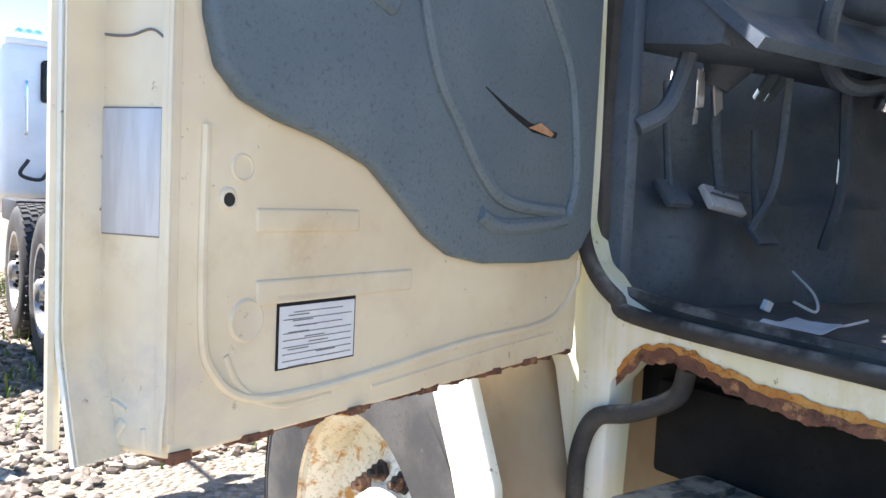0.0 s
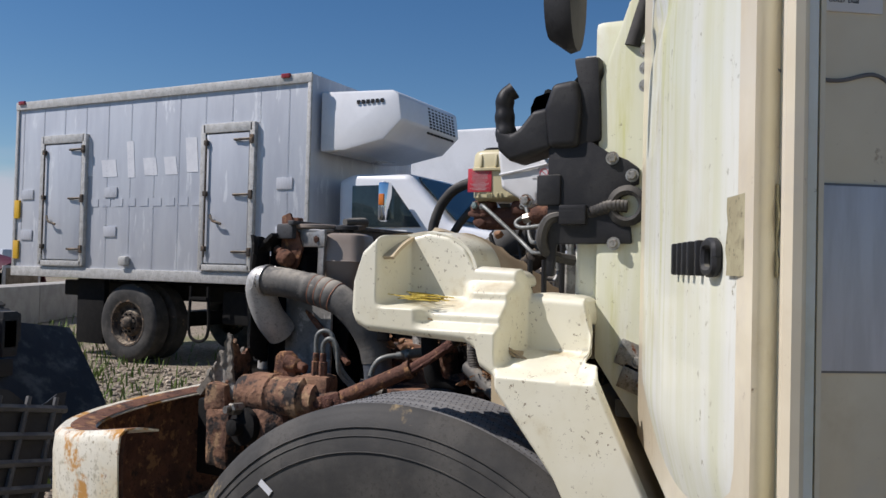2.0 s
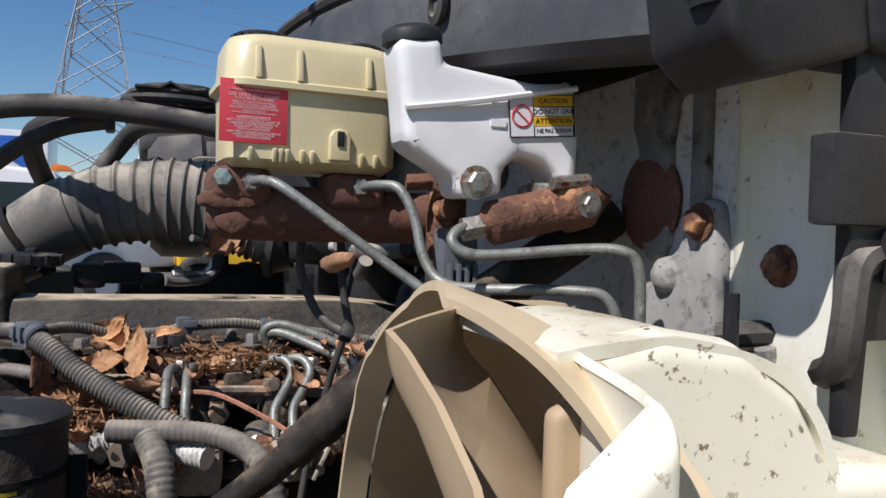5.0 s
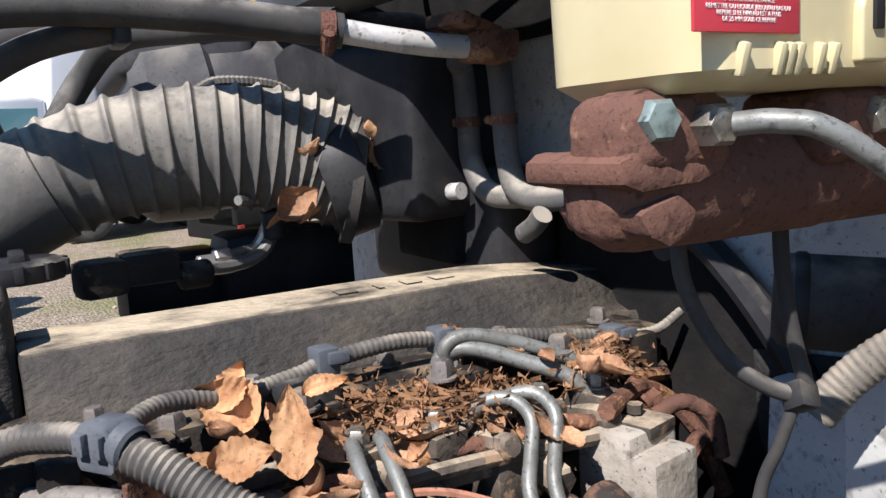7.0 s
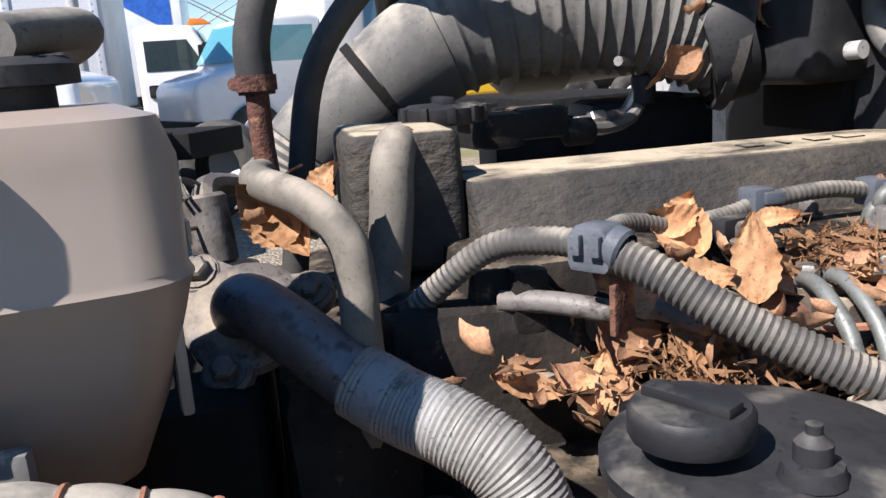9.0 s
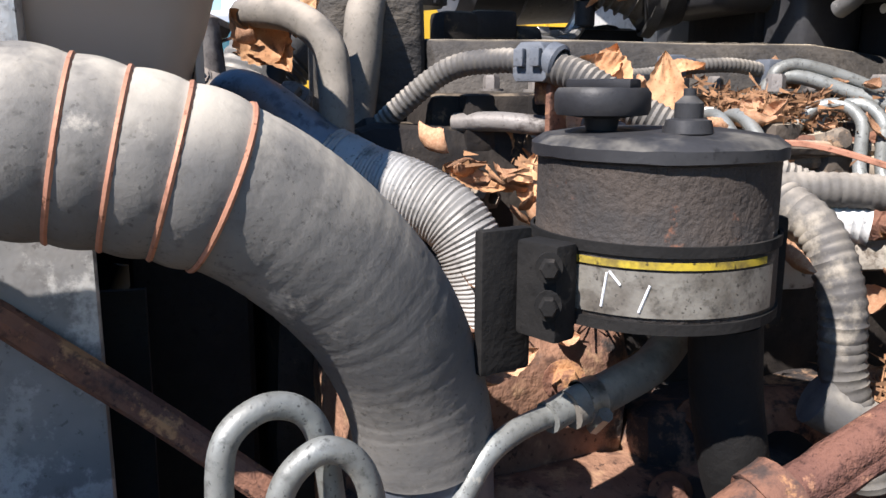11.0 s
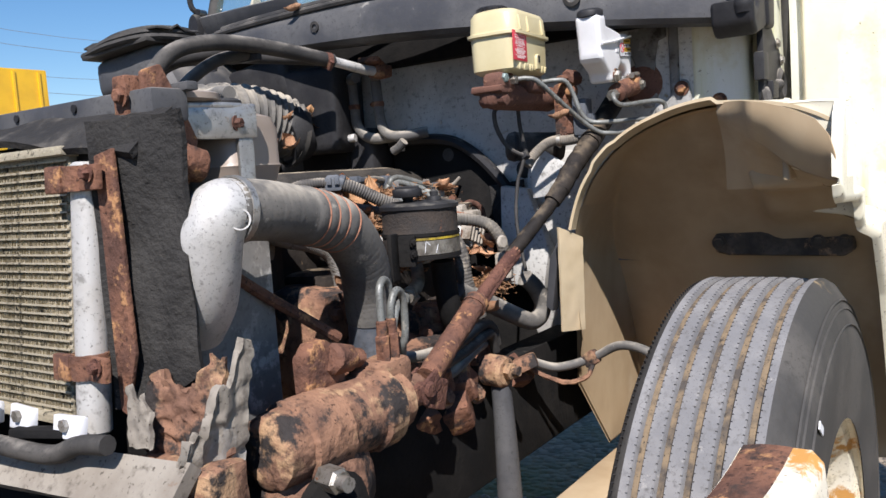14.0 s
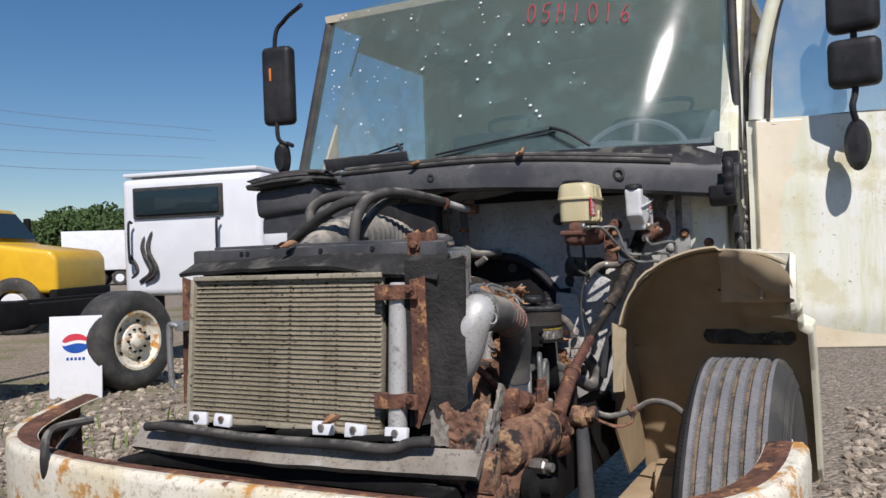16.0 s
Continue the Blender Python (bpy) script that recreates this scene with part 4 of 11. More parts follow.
for y0, y1 in ((5.44, 6.18), (8.22, 9.02)):
    dr = part("side_door", B(), "boxgrey", reefer, "small side door with bar hinges and latch")
    bm = B()
    for yy in (y0, y1):
        box(bm, (BX - 0.025, yy, 2.06), (0.06, 0.07, 1.72), bev=0.008)
    for zz in (1.23, 2.87):
        box(bm, (BX - 0.025, (y0 + y1) / 2, zz), (0.06, y1 - y0, 0.11 if zz > 2 else 0.07), bev=0.008)
    part("frame", bm, "alu_pale", dr)
    bm = B()
    box(bm, (BX - 0.02, (y0 + y1) / 2, 2.04), (0.05, y1 - y0 - 0.10, 1.52), bev=0.01)
    part("leaf", bm, "boxgrey", dr)
    bm = B()
    for zz in (1.42, 2.08, 2.72):
        tube(bm, [(BX - 0.06, y0 + 0.02, zz), (BX - 0.07, y0 + 0.12, zz), (BX - 0.06, y0 + 0.26, zz)], 0.014, 6)
        box(bm, (BX - 0.06, y0, zz), (0.04, 0.05, 0.10), bev=0.008)
    tube(bm, [(BX - 0.07, y1 - 0.07, 1.35), (BX - 0.07, y1 - 0.07, 2.75)], 0.012, 6)
    for zz in (1.45, 2.1, 2.7):
        box(bm, (BX - 0.06, y1 - 0.06, zz), (0.05, 0.05, 0.06), bev=0.008)
    tube(bm, [(BX - 0.08, y1 - 0.16, 1.85), (BX - 0.10, y1 - 0.22, 1.78), (BX - 0.09, y1 - 0.34, 1.74)], 0.016, 6)
    part("hinge", bm, "iron", dr)
bm = B()
for y, z in ((7.75, 2.15), (7.75, 1.65), (5.0, 2.2), (5.0, 1.65), (9.35, 2.15), (9.35, 1.60)):
    box(bm, (BX - 0.008, y, z), (0.012, 0.22, 0.13), bev=0.002)
part("reflector_plate", bm, "silver_label", reefer)
bm = B()
for z, c in ((1.95, 0), (1.40, 0)):
    box(bm, (BX - 0.012, 9.55, z), (0.03, 0.10, 0.25), bev=0.004)
part("marker_plate", bm, "yellow", reefer)
bm = B()
for y in (9.5, 5.0):
    box(bm, (BX - 0.03, y, 3.41), (0.04, 0.12, 0.05), bev=0.01)
pieces("marker_lamp", bm, "redlens", reefer)
bm = B()
box(bm, (BX - 0.04, 7.45, 1.28), (0.08, 0.14, 0.12), bev=0.03)
part("side_lamp", bm, "alu_pale", reefer)
# pale faded sign: plain slanted bars
bm = B()
for y, z, w, h in ((8.25, 2.62, 0.30, 0.50), (7.80, 2.46, 0.30, 0.22), (7.42, 2.56, 0.16, 0.46), (7.08, 2.46, 0.26, 0.22), (6.74, 2.46, 0.24, 0.22), (6.40, 2.58, 0.22, 0.42)):
    bm = B()
    prism(bm, [(y - w / 2, z - h / 2), (y + w / 2 - 0.04, z - h / 2), (y + w / 2, z + h / 2), (y - w / 2 + 0.04, z + h / 2)], at(BX - 0.004) @ PX, 0.006)
    part("faded_sign_bar", bm, "script", body, "faded pale sign bar")
bm = B()
for i in range(9):
    box(bm, (BX - 0.002, 8.05 - 0.22 * i, 2.02), (0.006, 0.14, 0.10))
pieces("faded_line", bm, "boxgrey", body)
bm = B()
prism(bm, [(4.62, 3.23), (3.70, 3.19), (3.62, 3.14), (3.58, 2.86), (3.80, 2.66), (4.30, 2.56), (4.62, 2.56)], at(BX + 0.12) @ PX, 1.42, 0.03)
unit = part("cooling_unit", bm, "white", reefer, "white nose-mounted cooling unit with a dark grille")
bm = B()
for i in range(7):
    for j in range(8):
        box(bm, (BX + 0.80 + j * 0.085, 3.592 + 0.006 * i, 2.88 + i * 0.036), (0.05, 0.03, 0.022))
for j in range(8):
    box(bm, (BX + 0.80 + j * 0.085, 3.61, 2.82), (0.05, 0.03, 0.02), (40, 0, 0))
part("grille", bm, "ink", unit)
bm = B()
for i in range(6):
    box(bm, (BX + 0.112, 4.12 - i * 0.06, 3.08), (0.012, 0.036, 0.04))
part("maker_mark", bm, "ink", unit)
bm = B()
prism(bm, [(4.45, 0.75), (4.45, 2.25), (4.25, 2.32), (3.55, 2.30), (3.05, 1.75), (2.2, 1.62), (1.75, 1.50), (1.70, 0.75)], at(BX + 0.25) @ PX, 1.75, 0.08, 3)
part("cab", bm, "white", reefer)
bm = B()
prism(bm, [(4.25, 1.72), (4.25, 2.18), (3.75, 2.18), (3.38, 1.72)], at(BX + 0.235) @ PX, 0.02, 0.004)
part("side_window", bm, "dark_glass", reefer)
bm = B()
sheet(bm, lambda u, v: Vector((BX + 0.36 + 1.53 * u, 3.05 + 0.46 * v - 0.02, 1.78 + 0.46 * v + 0.02)), 8, 6, 0.01)
part("windscreen", bm, "dark_glass", reefer)
bm = B()
box(bm, (BX + 0.06, 3.72, 1.98), (0.14, 0.10, 0.42), bev=0.03)
part("door_mirror", bm, "chrome", reefer)
bm = B()
box(bm, (BX - 0.02, 3.72, 2.0), (0.01, 0.06, 0.12), bev=0.004)
part("mirror_lamp", bm, "orange", reefer)
for c, sx in (((BX + 0.17, 7.45, 0.5), -1), ((BX + 0.50, 7.45, 0.5), -1), ((BX + 2.1, 7.45, 0.5), 1), ((BX + 0.3, 2.9, 0.5), -1)):
    add_wheel(reefer, c, 0.49, 0.27, sx, "iron")
bm = B()
box(bm, (BX + 1.15, 6.2, 0.88), (0.9, 6.5, 0.22), bev=0.02)
box(bm, (BX + 0.4, 5.4, 0.75), (0.5, 1.2, 0.4), bev=0.04)
box(bm, (BX + 0.15, 8.2, 0.62), (0.08, 0.5, 0.85), bev=0.01)
box(bm, (BX + 1.1, 7.45, 0.5), (2.0, 0.2, 0.2), bev=0.04)
tube(bm, [(BX, 6.35, 1.0), (BX, 6.35, 0.42), (BX, 6.08, 0.42), (BX, 6.08, 1.0)], 0.02, 6)
box(bm, (BX, 6.21, 0.86), (0.08, 0.27, 0.03))
part("underbody", bm, "deep", reefer)


def far_truck(loc, turn, paint, label, box_h=0.0, box_l=0.0, box_paint="white", sleeper=0.0, height=2.5, nose=1.6, glass_m="dark_glass", axle=-2.2, deep=1.5, size=1.0):
    """A conventional truck facing its own -y, with an optional body behind the cab."""
    t = thing("parked_truck", label, "truck")
    m = pose(*loc, 0, 0, turn) @ Matrix.Diagonal((size, size, size, 1))
    b = B()
    prism(b, [(0, 0.75), (0, height), (-0.25, height + 0.06), (-1.15, height), (-1.65, 1.62), (-1.65 - nose, 1.45), (-1.75 - nose, 1.30), (-1.75 - nose, 0.70)], m @ at(-1.0) @ PX, 2.0, 0.10, 3)
    if sleeper:
        prism(b, [(0, 0.8), (0, height), (0.1, height + sleeper), (deep, height + sleeper + 0.2), (deep, 0.8)], m @ at(-1.08) @ PX, 2.16, 0.08, 3)
    part("cab", b, paint, t)
    for x in (-1.012, 0.992):
        b = B()
        prism(b, [(-0.18, 1.68), (-0.18, 2.28), (-1.02, 2.28), (-1.36, 1.68)], m @ at(x) @ PX, 0.02)
        part("side_window", b, glass_m, t)
    b = B()
    sheet(b, lambda u, v: m @ Vector((-0.88 + 1.76 * u, -1.61 + 0.40 * v - 0.03, 1.72 + 0.68 * v * (height - 1.75) / 0.75)), 6, 4, 0.01)
    part("windscreen", b, glass_m, t)
    b = B()
    box(b, (0, 1.5, 0.85), (0.9, 6.0, 0.24), bev=0.02, m=m)
    box(b, (0, -1.72 - nose, 0.62), (2.2, 0.15, 0.3), bev=0.05, m=m)
    for x in (-1.2, 1.2):
        box(b, (x, -1.3, 1.9), (0.10, 0.12, 0.5), bev=0.03, m=m)
    part("chassis", b, "deep", t)
    for y in (axle, 2.6, 3.9):
        for x in (-0.95, 0.95):
            w = tyre_bm(B(), (x, y, 0.5), 0.5, 0.3, 1)
            bmesh.ops.transform(w, matrix=m, verts=w.verts[:])
            wh = part("wheel", w, "sidewall", t)
            b = B()
            cyl(b, m @ Vector((x * 1.137, y, 0.5)), m @ Vector((x * 1.16, y, 0.5)), 0.27, n=20, bev=0.01)
            part("rim", b, "white", wh)
    if box_h:
        b = B()
        box(b, (0, 0.4 + box_l / 2, 1.05 + box_h / 2), (2.4, box_l, box_h), bev=0.03, m=m)
        part("cargo_box", b, box_paint, t)
        b = B()
        for k in range(int(box_l / 0.6)):
            box(b, (-1.205, 0.7 + k * 0.6, 1.05 + box_h / 2), (0.012, 0.02, box_h - 0.1), m=m)
            box(b, (1.205, 0.7 + k * 0.6, 1.05 + box_h / 2), (0.012, 0.02, box_h - 0.1), m=m)
        part("box_rib", b, box_paint, t)
    return t


# beyond the engine bay: white trucks, a yellow box
day_cab = far_truck((18.0, 3.0, 0), 0, "white", "white day-cab truck with lettered door, parked side-on", 0, 0, "white", 0, 2.55, 1.4)
for y, z, w, h in ((2.20, 1.42, 0.62, 0.10), (2.20, 1.28, 0.58, 0.07), (2.20, 1.17, 0.34, 0.035), (2.32, 1.08, 0.24, 0.05), (2.02, 1.08, 0.20, 0.05)):
    bm = B()
    box(bm, (16.994, y, z), (0.012, w, h), bev=0.002)
    part("door_sign_bar", bm, "ink_grey", day_cab, "dark printed door sign bar")
bm = B()
box(bm, (16.985, 2.72, 1.28), (0.03, 0.20, 0.26), bev=0.04)
part("side_vent", bm, "black", day_cab)
bm = B()
prism(bm, [(1.45, 2.56), (1.62, 2.68), (1.88, 2.70), (1.95, 2.56)], at(17.2) @ PX, 0.12, 0.02)
part("roof_lamp", bm, "orange", day_cab)
far_truck((15.3, -0.14, 0), 205, "white", "white sleeper truck parked in a row", 0, 0, "white", 0.85, 2.45, 0.7, "tint_glass", -1.45, 0.9)
bm = B()
box(bm, (22.2, 5.4, 2.45), (2.4, 6.1, 2.6), bev=0.05)
white_box = single("cargo_container", bm, "white", "white cargo box with a blue triangle on its side", "container")
bm = B()
prism(bm, [(2.60, 2.65), (2.60, 3.60), (4.1, 3.58)], at(20.985) @ PX, 0.012)
part("blue_triangle", bm, mat("blue_graphic", (0.03, 0.13, 0.50), bump=0), white_box, "blue triangle graphic")
bm = B()
for y in (3.4, 7.4):
    box(bm, (22.2, y, 0.60), (2.0, 0.5, 1.2), bev=0.05)
pieces("support_stand", bm, "deep", white_box)
far_truck((9.6, 4.9, 0), 150, "white", "white day-cab truck standing beyond the box truck", 0, 0, "white", 0, 2.5)
bm = B()
box(bm, (17.2, -5.32, 2.65), (2.4, 7.15, 3.0), bev=0.04)
for i in range(13):
    box(bm, (15.985, -8.7 + i * 0.56, 2.65), (0.03, 0.05, 2.9))
for i in range(4):
    box(bm, (16.3 + i * 0.6, -1.735, 2.65), (0.05, 0.03, 2.9))
ybox = thing("cargo_container", "yellow cargo box with ribbed sides standing beyond the truck", "container")
pieces("box_panel", bm, "yellow", ybox)
bm = B()
for y in (-3.2, -8.2):
    box(bm, (17.2, y, 0.58), (2.0, 0.5, 1.16), bev=0.05)
pieces("support_stand", bm, "deep", ybox)
# long white trailer
trailer = thing("semi_trailer", "long white semi trailer with peeling paint", "trailer")
bm = B()
box(bm, (13.05, 9.15, 2.55), (2.1, 13.0, 2.9), (0, 0, 0), 0.06, seg=3)
part("trailer_body", bm, mat("peeling_white_trailer", (0.70, 0.71, 0.72), (0.62, 0.63, 0.64), 0.5, scale=1.5, bump=0.05, spots=((0.50, 0.46, 0.42), 0.30, 5, 0.9, 0.1)), trailer)
bm = B()
box(bm, (13.05, 9.15, 0.85), (1.0, 12, 0.5), bev=0.05)
part("trailer_frame", bm, "iron", trailer)
for y in (2.75, 3.9, 5.1):
    bm = B()
    box(bm, (11.99, y, 2.55), (0.03, 0.10, 2.86), bev=0.008)
    for k in range(28):
        box(bm, (11.972, y + 0.03, 1.2 + 0.1 * k), (0.012, 0.02, 0.02), bev=0.004)
    part("side_post", bm, "boxgrey", trailer)
# exhaust stack by the far day cab
bm = B()
tube(bm, [(9.6, 2.55, 1.0), (9.6, 2.55, 2.85), (9.6, 2.50, 3.0), (9.6, 2.40, 3.05)], 0.07, 12)
single("exhaust_stack", bm, "alu_pale", "grey upright exhaust stack beside the day cab", "exhaust pipe")

# in front of the tractor: blue and maroon hoods, blocks, distant rows
def nose(loc, turn, paint, label, size=1.0):
    t = thing("truck_hood", label, "truck")
    m = pose(*loc, 0, 0, turn) @ Matrix.Diagonal((size, size, size, 1))
    b = B()
    sheet(b, lambda u, v: m @ Vector(((u - 0.5) * 1.9 * (0.8 + 0.2 * v), -1.8 + 3.2 * v, 0.55 + (0.75 + 0.35 * v) * math.sin(math.pi * min(max(u, 0.001), 0.999)) ** 0.35)), 20, 10, 0.03)
    part("hood_shell", b, paint, t)
    b = B()
    box(b, (0, -1.83, 0.80), (1.1, 0.06, 0.75), bev=0.04, m=m)
    part("grille_surround", b, "alu_pale", t)
    b = B()
    box(b, (0, -1.87, 0.80), (0.92, 0.03, 0.60), bev=0.02, m=m)
    for i in range(14):
        box(b, (-0.44 + i * 0.068, -1.89, 0.80), (0.012, 0.02, 0.58), m=m)
    part("grille", b, "wood", t)
    b = B()
    box(b, (0, 0.6, 0.45), (1.2, 3.0, 0.9), bev=0.05, m=m)
    part("underside", b, "deep", t)


# white truck parked just behind, its corner with headlamp, bumper and mirror
near = thing("conventional_truck", "white conventional truck with chrome bumper and black mirror", "truck")
nm = at(-2.98, 3.10, 0)
bm = B()
sheet(bm, lambda u, v: nm @ Vector(((u - 0.5) * 2.24 * (0.93 + 0.07 * v), 0.10 - 0.10 * math.sin(math.pi * u) + 1.9 * v, 0.66 + (0.62 + 0.28 * v) * math.sin(math.pi * min(max(u, 0.001), 0.999)) ** 0.22)), 36, 12, 0.02)
part("hood", bm, "white", near)
bm = B()
box(bm, (0, 1.0, 0.70), (1.5, 1.7, 0.7), bev=0.05, m=nm)
box(bm, (0, 3.2, 0.75), (1.0, 3.5, 0.4), bev=0.03, m=nm)
part("underside", bm, "deep", near)
bm = B()
box(bm, (0, -0.03, 0.42), (2.30, 0.14, 0.50), bev=0.05, m=nm, seg=3)
part("bumper", bm, "chrome", near, "chrome steel bumper")
for sx in (-1, 1):
    bm = B()
    box(bm, (sx * 0.98, 0.03, 0.98), (0.26, 0.14, 0.30), (0, 0, sx * 14), 0.05, nm, 3)
    hl = part("headlight", bm, "dark_glass", near)
    bm = B()
    box(bm, (sx * 1.03, 0.0, 0.80), (0.17, 0.12, 0.06), (0, 0, sx * 14), 0.02, nm)
    part("turn_signal", bm, "orange", hl, "amber turn signal")
    bm = B()
    tube(bm, [nm @ Vector((sx * 0.95, 1.75, 1.9)), nm @ Vector((sx * 1.15, 1.3, 2.28)), nm @ Vector((sx * 1.20, 0.2, 2.36)), nm @ Vector((sx * 1.26, 0.05, 2.30))], 0.018)
    arm = part("mirror_arm", bm, "black", near)
    bm = B()
    box(bm, (sx * 1.25, 0.05, 2.03), (0.19, 0.11, 0.50), bev=0.045, m=nm, seg=3)
    part("mirror", bm, "black", arm, "tall black mirror housing")
    add_wheel(near, nm @ Vector((sx * 0.95, 1.0, 0.50)), 0.50, 0.26, sx)
bm = B()
prism(bm, [(1.85, 0.9), (1.95, 1.55), (2.35, 2.30), (2.6, 2.40), (3.7, 2.38), (3.75, 0.9)], nm @ at(-1.025) @ PX, 2.05, 0.06, 3)
part("cab", bm, "white", near)

nose((8.6, 17.6, 0), -12, "blue", "dark teal truck hood with a silver grille", 0.86)
nose((12.3, 20.6, 0), -12, "maroon", "maroon truck hood standing in a row", 0.9)
for i in range(4):
    bm = B()
    box(bm, (7.2 + 1.9 * i, 13.0 + 1.25 * i, 0.38), (2.2, 0.6, 0.76), (0, 0, 33), 0.04)
    rough_up(bm, 0.01, 0.3)
    single("concrete_block", bm, "concrete", "rough concrete barrier block standing on grass", "barrier block", "row of barrier blocks")
rnd = random.Random(21)
row = thing("distant_vehicle_row", "distant rows of parked vehicles along the yard's edge", "vehicles", kind="stuff")
for paint, seed in (("white", 1), ("boxgrey", 2), ("blue", 3), ("maroon", 4), ("deep", 5), ("yellow", 6)):
    bm = B()
    rr = random.Random(seed)
    for _ in range(14 if paint in ("white", "boxgrey", "deep") else 5):
        a = rr.uniform(-1.4, 1.9)
        d = rr.uniform(36, 75)
        x, y = d * math.sin(a), d * math.cos(a)
        h = rr.uniform(1.5, 3.0)
        box(bm, (x, y, h / 2 + 0.25), (rr.uniform(2, 6), rr.uniform(2, 5), h - 0.5), (0, 0, rr.uniform(0, 90)), 0.2)
        box(bm, (x + rr.uniform(-1, 1), y, h * 0.5), (rr.uniform(1.2, 2.4), 2.0, h), (0, 0, rr.uniform(0, 90)), 0.2)
    part("row_of_bodies", bm, paint, row)

# power pylons and lines
def pylon(x, y, h, s, arms=True):
    b = B()
    w = s
    def leg(z):
        return w * (1 - z / h) ** 1.1 * 0.5 + 0.35
    zs = [h * q for q in (0, 0.16, 0.32, 0.46, 0.58, 0.69, 0.78, 0.86, 0.93, 1.0)]
    for sx in (-1, 1):
        for sy in (-1, 1):
            for a, c in zip(zs, zs[1:]):
                cyl(b, (x + sx * leg(a), y + sy * leg(a), a), (x + sx * leg(c), y + sy * leg(c), c), 0.10, n=4)
    for a, c in zip(zs, zs[1:]):
        for sy in (-1, 1):
            cyl(b, (x - leg(a), y + sy * leg(a), a), (x + leg(c), y + sy * leg(c), c), 0.07, n=4)
            cyl(b, (x + leg(a), y + sy * leg(a), a), (x - leg(c), y + sy * leg(c), c), 0.07, n=4)
            cyl(b, (x + sy * leg(a), y - leg(a), a), (x + sy * leg(c), y + leg(c), c), 0.07, n=4)
            cyl(b, (x + sy * leg(a), y + leg(a), a), (x + sy * leg(c), y - leg(c), c), 0.07, n=4)
    for z in (0.70, 0.82, 0.94):
        for sx in (-1, 1):
            cyl(b, (x, y, h * z + 0.8), (x + sx * s * 0.55, y + sx * s * 0.3, h * z), 0.09, n=4)
            cyl(b, (x, y, h * z - 0.6), (x + sx * s * 0.55, y + sx * s * 0.3, h * z), 0.09, n=4)
    return single("power_pylon", b, "tower", "grey steel lattice power pylon far off", "pylon")


pylon(92, 5.0, 34, 12)
pylon(300, 470, 26, 30)
bm = B()
for k, (z, dx) in enumerate(((26, 0), (23, 3), (20, -3), (28, 1))):
    tube(bm, [(90 + dx, 5, z), (98 + dx, -55, z - 5.5), (106 + dx, -115, z - 2)], 0.035, 4, 8)
single("power_line", bm, "tower", "thin power lines crossing the sky", "power line")

# behind the stripped truck, seen past its far side
wc = thing("white_day_cab", "white day-cab truck with bare frame, seen from behind", "truck")
bm = B()
box(bm, (6.1, -7.0, 1.75), (2.1, 1.5, 1.6), (0, 0, 12), 0.10, seg=3)
box(bm, (6.1, -7.0, 2.53), (1.9, 1.3, 0.10), (0, 0, 12), 0.04)
part("cab", bm, "white", wc)
bm = B()
box(bm, (6.10, -6.215, 2.21), (1.36, 0.04, 0.42), (0, 0, 12), 0.02)
part("window_gasket", bm, "rubber", wc)
bm = B()
box(bm, (6.10, -6.195, 2.21), (1.26, 0.05, 0.33), (0, 0, 12), 0.02)
part("rear_window", bm, "dark_glass", wc)
bm = B()
box(bm, (5.04, -7.2, 2.15), (0.04, 0.8, 0.4), (0, 0, 12), 0.02)
part("side_window", bm, "tint_glass", wc)
bm = B()
box(bm, (6.1, -6.98, 2.60), (2.02, 1.46, 0.05), (0, 0, 12), 0.02)
part("roof_lip", bm, "white", wc)
for x in (5.45, 6.75):
    bm = B()
    tube(bm, [(x, -6.16 - 0.21 * (6.1 - x), 1.95), (x, -6.10 - 0.21 * (6.1 - x), 1.92), (x, -6.10 - 0.21 * (6.1 - x), 1.45), (x, -6.16 - 0.21 * (6.1 - x), 1.42)], 0.018, 6)
    part("grab_rail", bm, "black", wc)
bm = B()
for x in (6.6, 6.85, 6.5):
    tube(bm, [(x, -6.2, 1.9), (x + 0.05, -6.1, 1.6), (x - 0.1, -6.1, 1.3), (x + 0.1, -6.1, 1.15)], 0.03, 6)
part("air_line", bm, "rubber", wc)
bm = B()
for sx in (-1, 1):
    box(bm, (6.7 + sx * 0.43, -4.3, 0.88), (0.1, 4.5, 0.24), (0, 0, 12), 0.02)
box(bm, (6.9, -3.0, 0.9), (2.3, 1.3, 0.30), (0, 0, 12), 0.05)
box(bm, (7.2, -2.5, 0.62), (2.3, 0.2, 0.35), (0, 0, 12), 0.03)
part("chassis", bm, "deep", wc)
for c in ((5.36, -4.62, 0.55),):
    add_wheel(wc, c, 0.55, 0.45, -1, "cream_rust")
bm = B()
cyl(bm, (6.6, -2.38, 0.68), (6.6, -2.34, 0.68), 0.07, n=16)
part("tail_lamp", bm, "redlens", wc)
for o in wc.children_recursive:
    o.data.transform(at(0.75, 0.6, 0))
